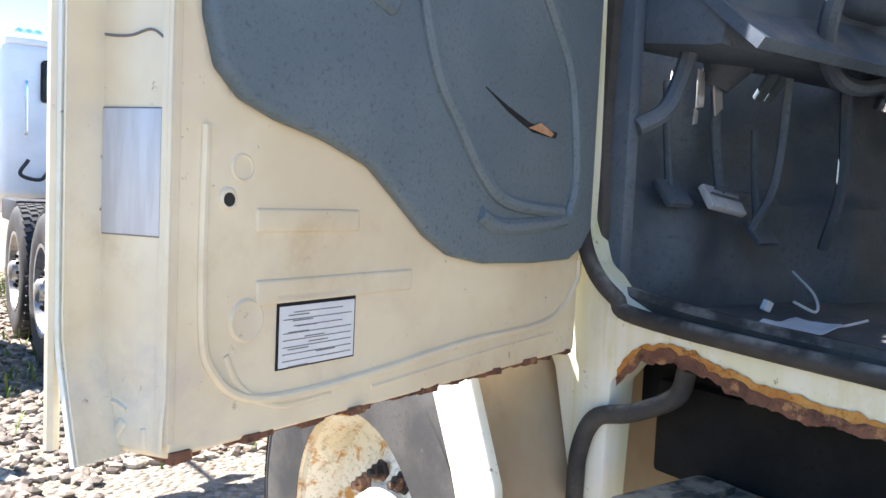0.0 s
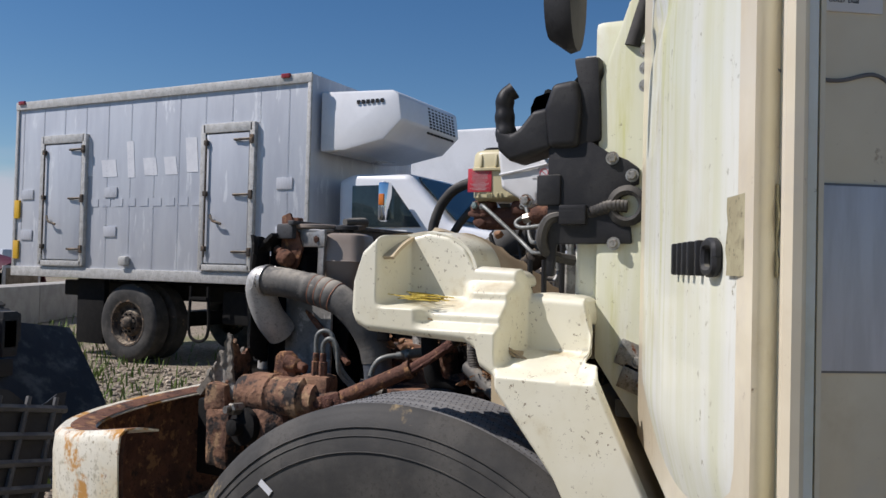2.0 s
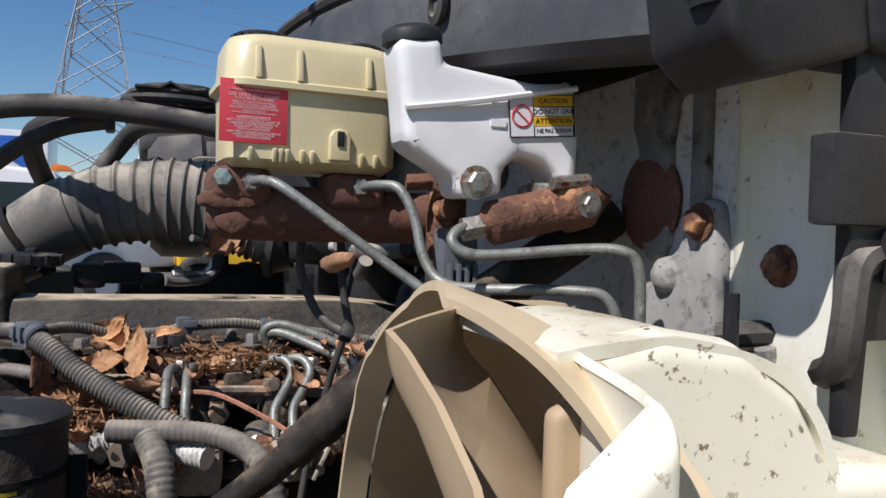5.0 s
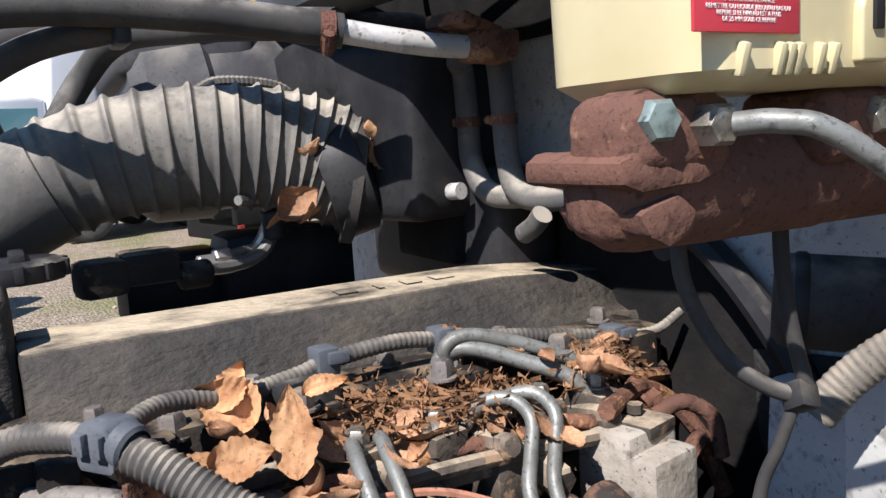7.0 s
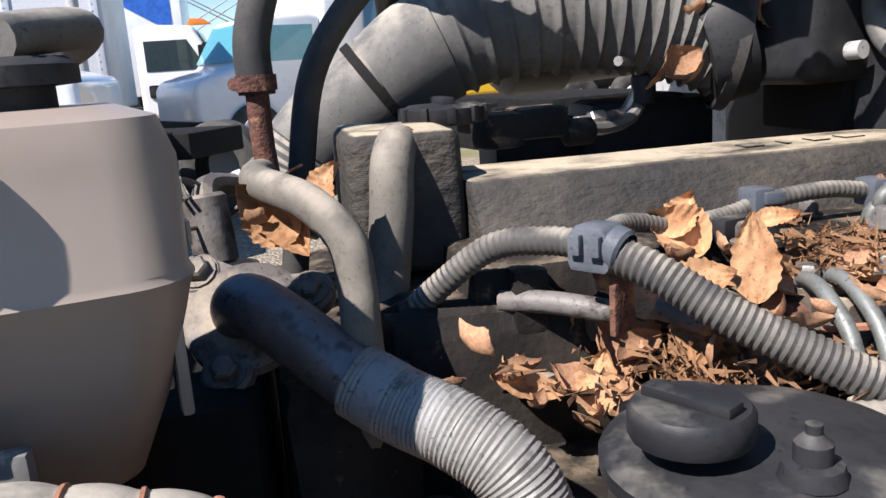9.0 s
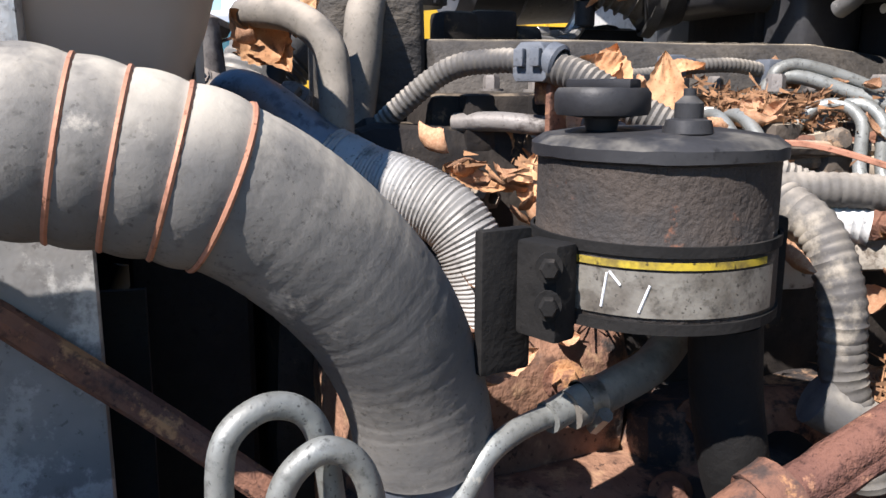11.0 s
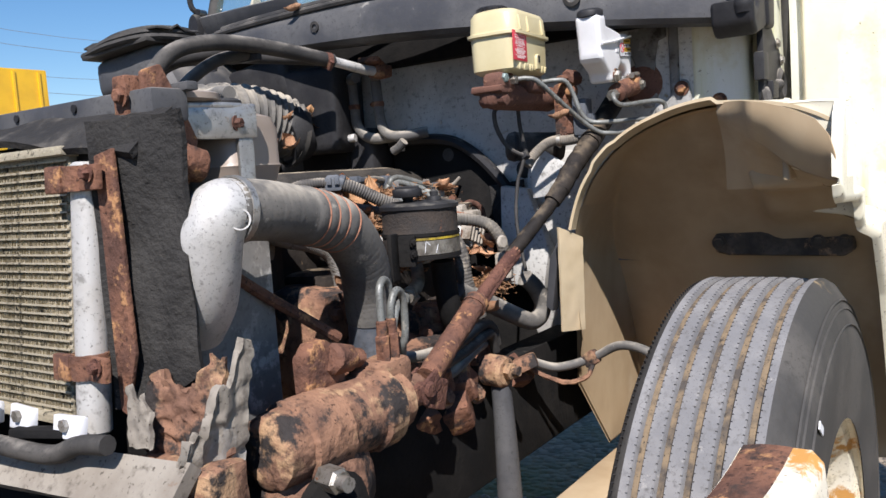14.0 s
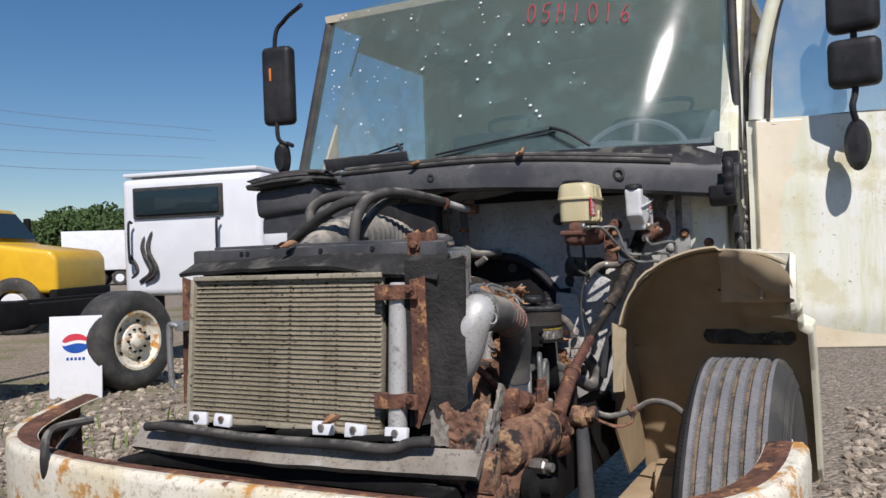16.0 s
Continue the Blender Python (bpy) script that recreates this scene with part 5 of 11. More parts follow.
# painted board leaning against a wheel
board = thing("sign_board", "white board with round red and blue emblem, leaning upright", "sign")
BM = pose(6.17, -3.42, 0.435, 86, 0, 208) @ Matrix.Diagonal((1.2, 0.85, 1, 1))
bm = B()
box(bm, (0, 0, 0), (0.46, 1.02, 0.02), bev=0.004, m=BM)
part("panel", bm, "white", board)
em = BM @ at(0, 0.17, 0.011)
wave = [(-0.118 + 0.0236 * i, 0.022 * math.sin(-0.9 + 0.42 * i)) for i in range(11)]
for col, seg in (("red", [(0.12 * math.cos(radians(a)), 0.12 * math.sin(radians(a))) for a in range(12, 169, 12)] + [(x, z + 0.020) for x, z in wave if abs(x) < 0.11]),
                 ("emblem_blue", [(0.12 * math.cos(radians(a)), 0.12 * math.sin(radians(a))) for a in range(192, 349, 12)] + [(x, z - 0.020) for x, z in reversed(wave) if abs(x) < 0.11])):
    if col == "emblem_blue":
        M[col] = mat("emblem_blue", (0.02, 0.10, 0.42), bump=0)
    bm = B()
    prism(bm, seg, em, 0.002)
    part("emblem", bm, col, board)
bm = B()
for i in range(5):
    box(bm, (-0.07 + 0.035 * i, -0.02, 0.0115), (0.022, 0.035, 0.002), m=BM)
part("emblem_caption", bm, "emblem_blue", board)
# yellow truck and far trees behind
far_truck((17.4, -8.5, 0), -63.7, "yellow", "yellow conventional truck with a bare frame", 0, 0, "yellow", 0, 2.3, 1.2, size=1.2)
far_truck((15.6, -2.9, 0), 190, "yellow", "tall yellow truck cab standing behind the white sleeper", 0, 0, "yellow", 0.8, 3.5, 0.9)
far_truck((46, -34, 0), 130, "white", "far white truck in the back row", 2.6, 8, "white")
far_truck((44, -37.5, 0), 130, "white", "far white truck in the back row")


def tree(x, y, h, seed):
    t = thing("tree", "green leafy tree far behind the yard", "tree", "trees behind the yard")
    rg = random.Random(seed)
    b = B()
    tube(b, [(x, y, 0), (x + 0.1, y, h * 0.3), (x, y + 0.2, h * 0.55)], (0.35, 0.18), 8)
    for _ in range(6):
        a = rg.uniform(0, 6.28)
        tube(b, [(x, y, h * rg.uniform(0.3, 0.5)), (x + math.cos(a) * h * 0.15, y + math.sin(a) * h * 0.15, h * 0.6), (x + math.cos(a) * h * 0.3, y + math.sin(a) * h * 0.3, h * 0.72)], (0.14, 0.05), 6)
    part("trunk", b, "wood", t)
    vs, fs = [], []
    for _ in range(2600):
        a, c = rg.uniform(0, 6.28), rg.uniform(-0.7, 1)
        rr = (rg.random() ** 0.35) * (0.36 + 0.10 * noise.noise((math.cos(a) * 2 + seed, math.sin(a) * 2, c * 2))) * h
        p = Vector((x + rr * math.cos(a) * math.sqrt(1 - c * c), y + rr * math.sin(a) * math.sqrt(1 - c * c), h * 0.62 + rr * c * 0.85))
        u = Vector((rg.gauss(0, 1), rg.gauss(0, 1), rg.gauss(0, 1))).normalized()
        w = u.orthogonal().normalized()
        s = rg.uniform(0.12, 0.3)
        k = len(vs)
        vs += [p - u * s, p + w * s * 0.6, p + u * s, p - w * s * 0.6]
        fs.append((k, k + 1, k + 2, k + 3))
    me = bpy.data.meshes.new("crown")
    me.from_pydata([v[:] for v in vs], [], fs)
    me.materials.append(M["far_green"])
    ob = new("crown", me)
    ob.parent = t


for i, (x, y, h) in enumerate(((62, -58, 7.0), (66, -54, 7.6), (69, -57, 8.4), (72, -55, 8.0), (75, -57, 7.4), (79, -56, 7.0), (68, -60, 7.8))):
    tree(x, y, h, i)

# ---- broken body parts on the ground ahead ----
bm = B()
sheet(bm, lambda u, v: Vector((-1.10 + 0.86 * u, 2.15 - 0.22 * math.sin(math.pi * u) - 0.10 * v, 0.80 - 0.62 * u ** 0.62 * (1 - 0.35 * u) - 0.16 * v + 0.10 * v * u)), 24, 8, 0.012)
deb = single("broken_fender", bm, "cream_out", "broken cream fender shell lying on the gravel", "fender")
bm = B()
sheet(bm, lambda u, v: Vector((-1.10 + 0.86 * u + 0.10 * v, 2.05 - 0.22 * math.sin(math.pi * u) + 0.26 * v, 0.62 - 0.50 * u ** 0.62 * (1 - 0.35 * u) + 0.10 * u - 0.06 * math.sin(math.pi * v))), 24, 8, 0.010)
part("fender_floor", bm, mat("dirty_cream_inside", (0.42, 0.36, 0.25), (0.22, 0.17, 0.11), 0.7, scale=6, bump=0.1), deb, "dirty inside of the fender")
bm = B()
prism(bm, [(-1.08, 0.80), (-0.98, 0.81), (-0.97, 0.60), (-0.90, 0.47), (-0.70, 0.42), (-0.76, 0.35), (-0.98, 0.44)], at(0, 2.22, 0) @ PY, 0.02, 0.004)
part("inner_web", bm, "black", deb)
bm = B()
box(bm, (-0.55, 1.98, 0.24), (0.20, 0.06, 0.10), (0, 10, 0), 0.03, seg=3)
part("turn_lamp", bm, "orange", deb, "amber turn lamp")
deb2 = thing("torn_liner", "torn ribbed black plastic wheel liner lying among debris", "fender liner")
bm = B()
sheet(bm, lambda u, v: Vector((-0.62 - 0.25 * u + 0.30 * v, 1.75 - 0.15 * u, 0.86 - 0.62 * u - 0.05 * v + 0.10 * u * u + 0.03 * math.sin(8 * v))), 16, 8, 0.01)
part("liner_skin", bm, "black", deb2)
for i in range(7):
    bm = B()
    u = 0.06 + i * 0.14
    tube(bm, [Vector((-0.62 - 0.25 * u + 0.30 * v, 1.735 - 0.15 * u, 0.87 - 0.62 * u - 0.05 * v + 0.10 * u * u)) for v in (0, 0.5, 1)], 0.014, 6)
    part("rib", bm, "cowl", deb2)
bm = B()
for u0 in (0.15, 0.5, 0.85):
    tube(bm, [Vector((-0.62 - 0.25 * u + 0.30 * u0, 1.735 - 0.15 * u, 0.87 - 0.62 * u - 0.05 * u0 + 0.10 * u * u)) for u in (0, 0.3, 0.6, 1)], 0.010, 6)
part("rib", bm, "cowl", deb2)


# ---- the stripped truck: cab, door, wheel, bumper ----
truck = thing("truck", "stripped white conventional truck with its hood removed, standing on gravel", "truck")
FW = -0.28   # firewall
LX = -0.87   # left cab side

# cab side round the door opening
bm = B()
prism(bm, [(-0.31, 1.16), (-0.31, 1.64), (-0.36, 1.78), (-0.72, 2.46), (-0.80, 2.46), (-0.47, 1.82), (-0.475, 1.27), (-0.50, 1.20), (-0.56, 1.145), (-0.64, 1.115), (-1.95, 1.08), (-1.95, 1.02),
           (-0.80, 1.045), (-0.74, 1.06), (-0.66, 1.065), (-0.60, 1.045), (-0.56, 1.00), (-0.545, 0.62), (-0.52, 0.62), (-0.42, 1.0)], at(LX - 0.02) @ PX, 0.06, 0.008)
part("cab_side", bm, "cream_out", truck, "cream-painted cab side with a rusted-through sill")
bm = B()
tube(bm, [(LX - 0.025, -0.80, 2.42), (LX - 0.028, -0.475, 1.80), (LX - 0.03, -0.468, 1.45), (LX - 0.03, -0.48, 1.275), (LX - 0.03, -0.51, 1.195), (LX - 0.03, -0.57, 1.145), (LX - 0.03, -0.65, 1.118), (LX - 0.03, -1.2, 1.10), (LX - 0.03, -1.9, 1.083)], 0.014, 10, 8)
tube(bm, [(LX + 0.03, -0.475, 1.80), (LX + 0.03, -0.47, 1.28), (LX + 0.03, -0.58, 1.135), (LX + 0.03, -1.9, 1.09)], 0.02, 8, 8)
part("door_seal", bm, "rubber", truck, "scuffed black rubber door seal")
edge = [(-0.575, 1.012), (-0.60, 1.042), (-0.63, 1.062), (-0.68, 1.072), (-0.74, 1.066), (-0.79, 1.05), (-0.86, 1.042), (-1.0, 1.034), (-1.3, 1.028), (-1.6, 1.02)]


def rust_strip(u, v, low, high, wild, off):
    f = u * (len(edge) - 1)
    a = min(int(f), len(edge) - 2)
    y, z = Vector(edge[a]).lerp(Vector(edge[a + 1]), f - a)
    lo = low + wild * noise.noise((y * 30, 2, off)) + 0.5 * wild * noise.noise((y * 90, 5, off))
    hi = high + 0.8 * wild * noise.noise((y * 22, 7, off)) + 0.5 * wild * noise.noise((y * 75, 1, off))
    return Vector((LX - 0.0225 - off * 0.001 + 0.0015 * noise.noise((y * 60, z * 60, v * 6)), y + 0.004 * noise.noise((y * 50, v * 3, 3)), z + lo + (hi - lo) * v))


bm = B()
sheet(bm, lambda u, v: rust_strip(u, v, -0.004, 0.016, 0.008, 0.0), 220, 6, 0.001)
part("rusted_sill_edge", bm, "rust_edge", truck, "orange rust eating the lower sill edge")
bm = B()
sheet(bm, lambda u, v: rust_strip(u, v, -0.014, 0.003, 0.010, 1.5), 260, 5, 0.001)
part("perforated_sill", bm, "rust", truck, "brown perforated rust along the torn sill")
# Near-black boxes close off the hole below the torn sill.
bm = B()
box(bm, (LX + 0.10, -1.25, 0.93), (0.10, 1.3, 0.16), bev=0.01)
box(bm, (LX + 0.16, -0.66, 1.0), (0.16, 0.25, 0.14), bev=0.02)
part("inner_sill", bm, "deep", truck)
bm = B()
tube(bm, [(LX - 0.03, -0.50, 0.78), (LX - 0.035, -0.51, 0.87), (LX - 0.03, -0.54, 0.935), (LX - 0.02, -0.61, 0.96), (LX, -0.68, 1.00), (LX, -0.70, 1.05)], 0.016, 10)
part("wheel_arch_seal", bm, "rubber", truck, "torn black rubber edge seal")
bm = B()
box(bm, (LX - 0.06, -1.20, 0.855), (0.22, 1.0, 0.05), bev=0.015)
for i in range(9):
    box(bm, (LX - 0.07, -0.78 - i * 0.1, 0.885), (0.16, 0.03, 0.012), bev=0.003)
rough_up(bm, 0.003, 0.06)
part("step", bm, "iron", truck, "dirty dark footstep with rust")
bm = B()
box(bm, (0, -1.15, 1.07), (1.70, 1.62, 0.03))
part("cab_floor", bm, "floor_mat", truck, "dusty dark rubber cab floor")
bm = B()
box(bm, (0, -1.97, 1.75), (1.74, 0.04, 1.40), bev=0.02)
part("cab_rear_wall", bm, "cream", truck)
bm = B()
sheet(bm, lambda u, v: Vector(((u - 0.5) * 1.72, -0.56 - 1.39 * v, 2.47 + 0.10 * math.sin(math.pi * v) ** 0.5 * math.sin(math.pi * u) ** 0.4)), 14, 10, 0.03)
part("roof", bm, "cream", truck)
bm = B()
prism(bm, [(-0.40, 0.62), (-0.40, 1.64), (-0.50, 1.80), (-0.86, 2.48), (-1.97, 2.48), (-1.97, 1.02), (-0.6, 1.02), (-0.55, 0.62)], at(0.84) @ PX, 0.012)
side_r = part("far_cab_side", bm, "cream", truck)
cutter = B()
prism(cutter, [(-0.60, 1.78), (-0.60, 2.0), (-0.80, 2.36), (-1.45, 2.36), (-1.45, 1.78)], at(0.7) @ PX, 0.4)
cut_me = bpy.data.meshes.new("cut")
cutter.to_mesh(cut_me)
cutter.free()
cut_ob = bpy.data.objects.new("cut", cut_me)
scene.collection.objects.link(cut_ob)
md = side_r.modifiers.new("opening", "BOOLEAN")
md.object, md.solver = cut_ob, "EXACT"
dg = bpy.context.evaluated_depsgraph_get()
baked = bpy.data.meshes.new_from_object(side_r.evaluated_get(dg))
side_r.modifiers.clear()
side_r.data = baked
bpy.data.objects.remove(cut_ob)
bm = B()
prism(bm, [(-0.58, 1.76), (-0.58, 2.0), (-0.79, 2.38), (-1.47, 2.38), (-1.47, 1.76)], at(0.846) @ PX, 0.004)
part("far_window", bm, "clear_glass", truck).visible_shadow = False


def ws(u, v):
    x = (u - 0.5) * 2
    return Vector((x * (0.865 - 0.03 * v), -0.13 - 0.235 * x * x - (0.30 - 0.08 * x * x) * v, 1.725 + 0.74 * v))


bm = B()
sheet(bm, ws, 24, 10, 0.006)
part("windscreen", bm, "ws_glass", truck, "dusty windscreen spattered with white spots").visible_shadow = False
bm = B()
rnd = random.Random(5)
for i in range(110):
    u, v = rnd.uniform(0.25, 0.97), rnd.uniform(0.08, 1) ** 0.7
    p = ws(u, v) + Vector((0, 0.005, 0.002))
    r = rnd.choice((0.002, 0.003, 0.003, 0.004, 0.006))
    nn = Vector((0.2 * (u - 0.5), 0.85, 0.5)).normalized()
    lathe(bm, [(r, 0), (r * 0.6, 0.0012)], p, p + nn, 7)
part("spatter", bm, "paper", truck, "white droppings and dust spots")
bm = B()
for s, o in ((1, 0.0), (0, 0.0)):
    tube(bm, [ws(s, v) + Vector((0.015 if s else -0.02, -0.01, 0)) for v in (-0.03, 0.25, 0.5, 0.75, 1)], 0.022 if s else 0.015, 10)
tube(bm, [ws(u, -0.01) + Vector((0, 0.008, -0.008)) for u in (0, 0.1, 0.25, 0.5, 0.75, 0.9, 1)], 0.016, 8)
part("windscreen_seal", bm, "rubber", truck)
bm = B()
for sx in (-1,):
    tube(bm, [(sx * 0.86, -0.40, 1.70), (sx * 0.855, -0.52, 1.95), (sx * 0.83, -0.78, 2.46)], 0.038, 12)
    box(bm, (sx * 0.845, -0.36, 1.66), (0.05, 0.13, 0.2), bev=0.015)
part("pillar", bm, "cream_out", truck)
NUM = {"0": [[(0.3, 1), (0.05, 0.7), (0.1, 0.15), (0.4, 0), (0.65, 0.3), (0.6, 0.8), (0.3, 1)]], "5": [[(0.7, 1), (0.15, 0.95), (0.1, 0.55), (0.5, 0.55), (0.6, 0.25), (0.35, 0.0), (0.0, 0.1)]],
       "H": [[(0.05, 1), (0.0, 0)], [(0.6, 1), (0.55, 0)], [(0.0, 0.5), (0.6, 0.52)]], "1": [[(0.3, 1), (0.25, 0)]], "6": [[(0.55, 0.95), (0.15, 0.6), (0.05, 0.2), (0.35, 0), (0.6, 0.25), (0.4, 0.5), (0.08, 0.3)]]}
bm = B()
for i, ch in enumerate("05H1016"):
    for s in NUM[ch]:
        tube(bm, [ws(0.393 - 0.0327 * (i + 0.75 * a), 0.668 - 0.009 * i + 0.10 * b) + Vector((0, 0.006, 0.002)) for a, b in s], 0.0024, 5, 4)
part("windscreen_number", bm, "old_red", truck, "thin red hand-written stock number 05H1016")

# cowl, wipers, firewall


def cowl_y(x):
    return -0.012 - 0.21 * (x - 0.05) ** 2


def cowl_z(x):
    return 1.692 - 0.09 * max(0, -x - 0.15) ** 1.3


bm = B()
sec = [(0.0, -0.095), (0.012, -0.085), (0.014, -0.02), (0.004, 0.0), (-0.02, 0.006), (-0.05, 0.002), (-0.06, -0.02), (-0.06, -0.095)]
prev = None
for i in range(41):
    x = -0.86 + 1.70 * i / 40
    cz, cy = cowl_z(x), cowl_y(x)
    hh = 0.62 + 0.38 * min(1, max(0, (0.6 - x) / 0.8))
    ring = [bm.verts.new((x, cy + a, cz + b * (hh if b < -0.03 else 1))) for a, b in sec]
    if prev:
        for j in range(len(sec)):
            k2 = (j + 1) % len(sec)
            bm.faces.new((prev[j], prev[k2], ring[k2], ring[j]))
    prev = ring
cowl = part("cowl_panel", bm, "cowl", truck, "faded grey-black cowl panel with a drain hole")
bm = B()
lathe(bm, [(0.010, 0), (0.018, 0), (0.020, 0.006), (0.012, 0.008), (0.010, -0.004), (0.0, -0.004)], (-0.566, cowl_y(-0.566) + 0.013, 1.626), (-0.566, 1, 1.626), 20, caps=False)
lathe(bm, [(0.006, 0), (0.012, 0), (0.013, 0.004), (0.006, 0.004)], (0.06, cowl_y(0.06) + 0.013, 1.655), (0.06, 1, 1.655), 16, caps=False)
pieces("grommet", bm, "rubber", cowl)
bm = B()
for o, dz, r in ((0.004, 0.008, 0.0085), (-0.020, 0.022, 0.010)):
    tube(bm, [(x, cowl_y(x) + o, cowl_z(x) + dz) for x in (0.45, 0.3, 0.1, -0.1, -0.3, -0.5, -0.62, -0.69, -0.715)], r, 8)
part("cowl_seal", bm, "rubber", truck, "grey rubber hood seal")
bm = B()
sheet(bm, lambda u, v: Vector(((u - 0.5) * 1.70, (1 - v) * (cowl_y((u - 0.5) * 1.7) - 0.04) + v * (ws(u, 0).y + 0.03), (1 - v) * (cowl_z((u - 0.5) * 1.7) - 0.01) + v * 1.725 + 0.012 * math.sin(math.pi * v))), 30, 6, 0.01)
part("cowl_top", bm, "black", truck)
bm = B()
for x0, x1, x2 in ((-0.45, -0.30, 0.10), (0.22, 0.27, 0.62)):
    a = Vector((x0, cowl_y(x0) - 0.10, 1.735))
    b = ws(0.5 + x1 / 1.66, 0.10) + Vector((0, 0.02, 0.01))
    tube(bm, [a, a.lerp(b, 0.5) + Vector((0, 0.01, 0.01)), b], 0.006, 6)
    c, d = ws(0.5 + x1 / 1.66 - 0.01, 0.11) + Vector((0, 0.012, 0)), ws(0.5 + x2 / 1.66, 0.015) + Vector((0, 0.012, 0.012))
    tube(bm, [c, c.lerp(d, 0.5) + Vector((0, 0.008, 0)), d], 0.0045, 6)
    tube(bm, [c + Vector((0, 0, -0.012)), d + Vector((0, 0, -0.012))], 0.003, 5)
part("wiper", bm, "black", truck)
bm = B()
box(bm, (0.38, cowl_y(0.38) - 0.06, 1.745), (0.36, 0.012, 0.05), (-25, 0, 0), 0.006)
part("cowl_grille", bm, "cowl", truck)
bm = B()
box(bm, (0.02, FW, 1.43), (1.70, 0.03, 0.56), bev=0.005)
box(bm, (-0.42, FW + 0.01, 1.10), (0.16, 0.03, 0.45), bev=0.02)
for x, z in ((-0.1, 1.42), (-0.31, 1.31), (-0.02, 1.5), (0.02, 1.36), (-0.36, 1.47)):
    cyl(bm, (x, FW + 0.014, z), (x, FW + 0.022, z), 0.006, n=8)
part("firewall", bm, "fw", truck, "grimy pale grey firewall")
bm = B()
box(bm, (-0.667, FW - 0.004, 1.43), (0.145, 0.034, 0.44), bev=0.008)
pad = part("firewall_pad", bm, "fw_dark", truck, "dark peeling sound-deadening panel")
bm = B()
prism(bm, [(-0.612, 1.595), (-0.694, 1.585), (-0.694, 1.545), (-0.676, 1.54), (-0.668, 1.50), (-0.672, 1.42), (-0.66, 1.40), (-0.640, 1.40), (-0.628, 1.42), (-0.622, 1.50), (-0.612, 1.52)], at(0, FW + 0.024, 0) @ PY, 0.012, 0.005, 3)
part("pressed_field", bm, "fw_dark", pad)
bm = B()
box(bm, (-0.709, FW + 0.018, 1.48), (0.020, 0.012, 0.185), bev=0.005, seg=3)
part("pressed_rib", bm, "fw_dark", pad)
bm = B()
prism(bm, [(-0.668, 1.399), (-0.692, 1.408), (-0.708, 1.436), (-0.722, 1.452), (-0.738, 1.450), (-0.744, 1.425), (-0.744, 1.27), (-0.617, 1.27), (-0.618, 1.318), (-0.640, 1.340), (-0.652, 1.375)], at(0, FW + 0.032, 0) @ PY, 0.022, 0.010, 3)
part("pressed_boss", bm, "fw_mid", pad, "pale worn boss pressed into the panel")
bm = B()
lathe(bm, [(0.017, -0.004), (0.015, 0.006), (0.008, 0.012), (0.0, 0.013)], (-0.683, FW + 0.030, 1.387), (-0.683, 1, 1.387), 16, caps=False)
part("pressed_dimple", bm, "fw_mid", pad)
bm = B()
lathe(bm, [(0.0, 0), (0.042, 0.0), (0.045, 0.006), (0.034, 0.012), (0.0, 0.014)], (-0.638, FW + 0.014, 1.452), (-0.638, 1, 1.452), 24, caps=False)
part("rust_patch", bm, "cast_rust", pad, "round rust-stained pedal mount")
bm = B()
box(bm, (-0.802, FW - 0.006, 1.43), (0.118, 0.046, 0.46), bev=0.012, seg=3)
part("cab_corner", bm, "cream_out", truck, "chalky cream front corner of the cab")
# Black strip on the firewall paints in the cowl's shadow.
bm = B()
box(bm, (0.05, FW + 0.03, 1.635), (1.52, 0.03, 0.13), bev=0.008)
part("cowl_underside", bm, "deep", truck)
# Solid black plate paints the dark of the open tunnel mouth.
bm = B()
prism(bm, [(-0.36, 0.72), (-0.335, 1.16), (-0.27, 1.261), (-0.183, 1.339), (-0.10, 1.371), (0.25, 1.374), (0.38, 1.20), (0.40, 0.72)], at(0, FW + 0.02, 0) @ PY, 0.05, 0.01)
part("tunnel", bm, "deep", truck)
bm = B()
for i in range(3):
    lathe(bm, [(0.0, 0), (0.02, 0.001), (0.022, 0.004), (0.012, 0.008), (0, 0.009)], *[((-0.12, FW + 0.014, 1.335), (-0.12, 1, 1.335)), ((-0.335, FW + 0.014, 1.285), (-0.335, 1, 1.285)), ((-0.30, FW + 0.014, 1.50), (-0.30, 1, 1.50))][i], 16)
pieces("firewall_plug", bm, "rubber", truck)
bm = B()
tube(bm, [(-0.345, FW + 0.03, 1.10), (-0.335, FW + 0.03, 1.17), (-0.275, FW + 0.035, 1.268), (-0.19, FW + 0.035, 1.345), (-0.10, FW + 0.035, 1.376), (0.1, FW + 0.035, 1.380), (0.25, FW + 0.035, 1.376)], 0.014, 8)
part("tunnel_edge", bm, "black", truck)
# black hinge bracket plate on the cab's front corner
bm = B()
prism(bm, [(-0.222, 1.30), (-0.222, 1.54), (-0.30, 1.54), (-0.33, 1.52), (-0.365, 1.505), (-0.385, 1.49), (-0.385, 1.462), (-0.35, 1.455), (-0.335, 1.43), (-0.345, 1.395), (-0.372, 1.39), (-0.375, 1.36), (-0.24, 1.358), (-0.235, 1.30)], at(-0.898) @ PX, 0.012, 0.003)
prism(bm, [(-0.225, 1.53), (-0.215, 1.60), (-0.23, 1.645), (-0.275, 1.65), (-0.285, 1.60), (-0.28, 1.53)], at(-0.91) @ PX, 0.07, 0.012, 3)
prism(bm, [(-0.27, 1.53), (-0.275, 1.64), (-0.265, 1.69), (-0.312, 1.69), (-0.318, 1.54)], at(-0.8995) @ PX, 0.05, 0.008, 2)
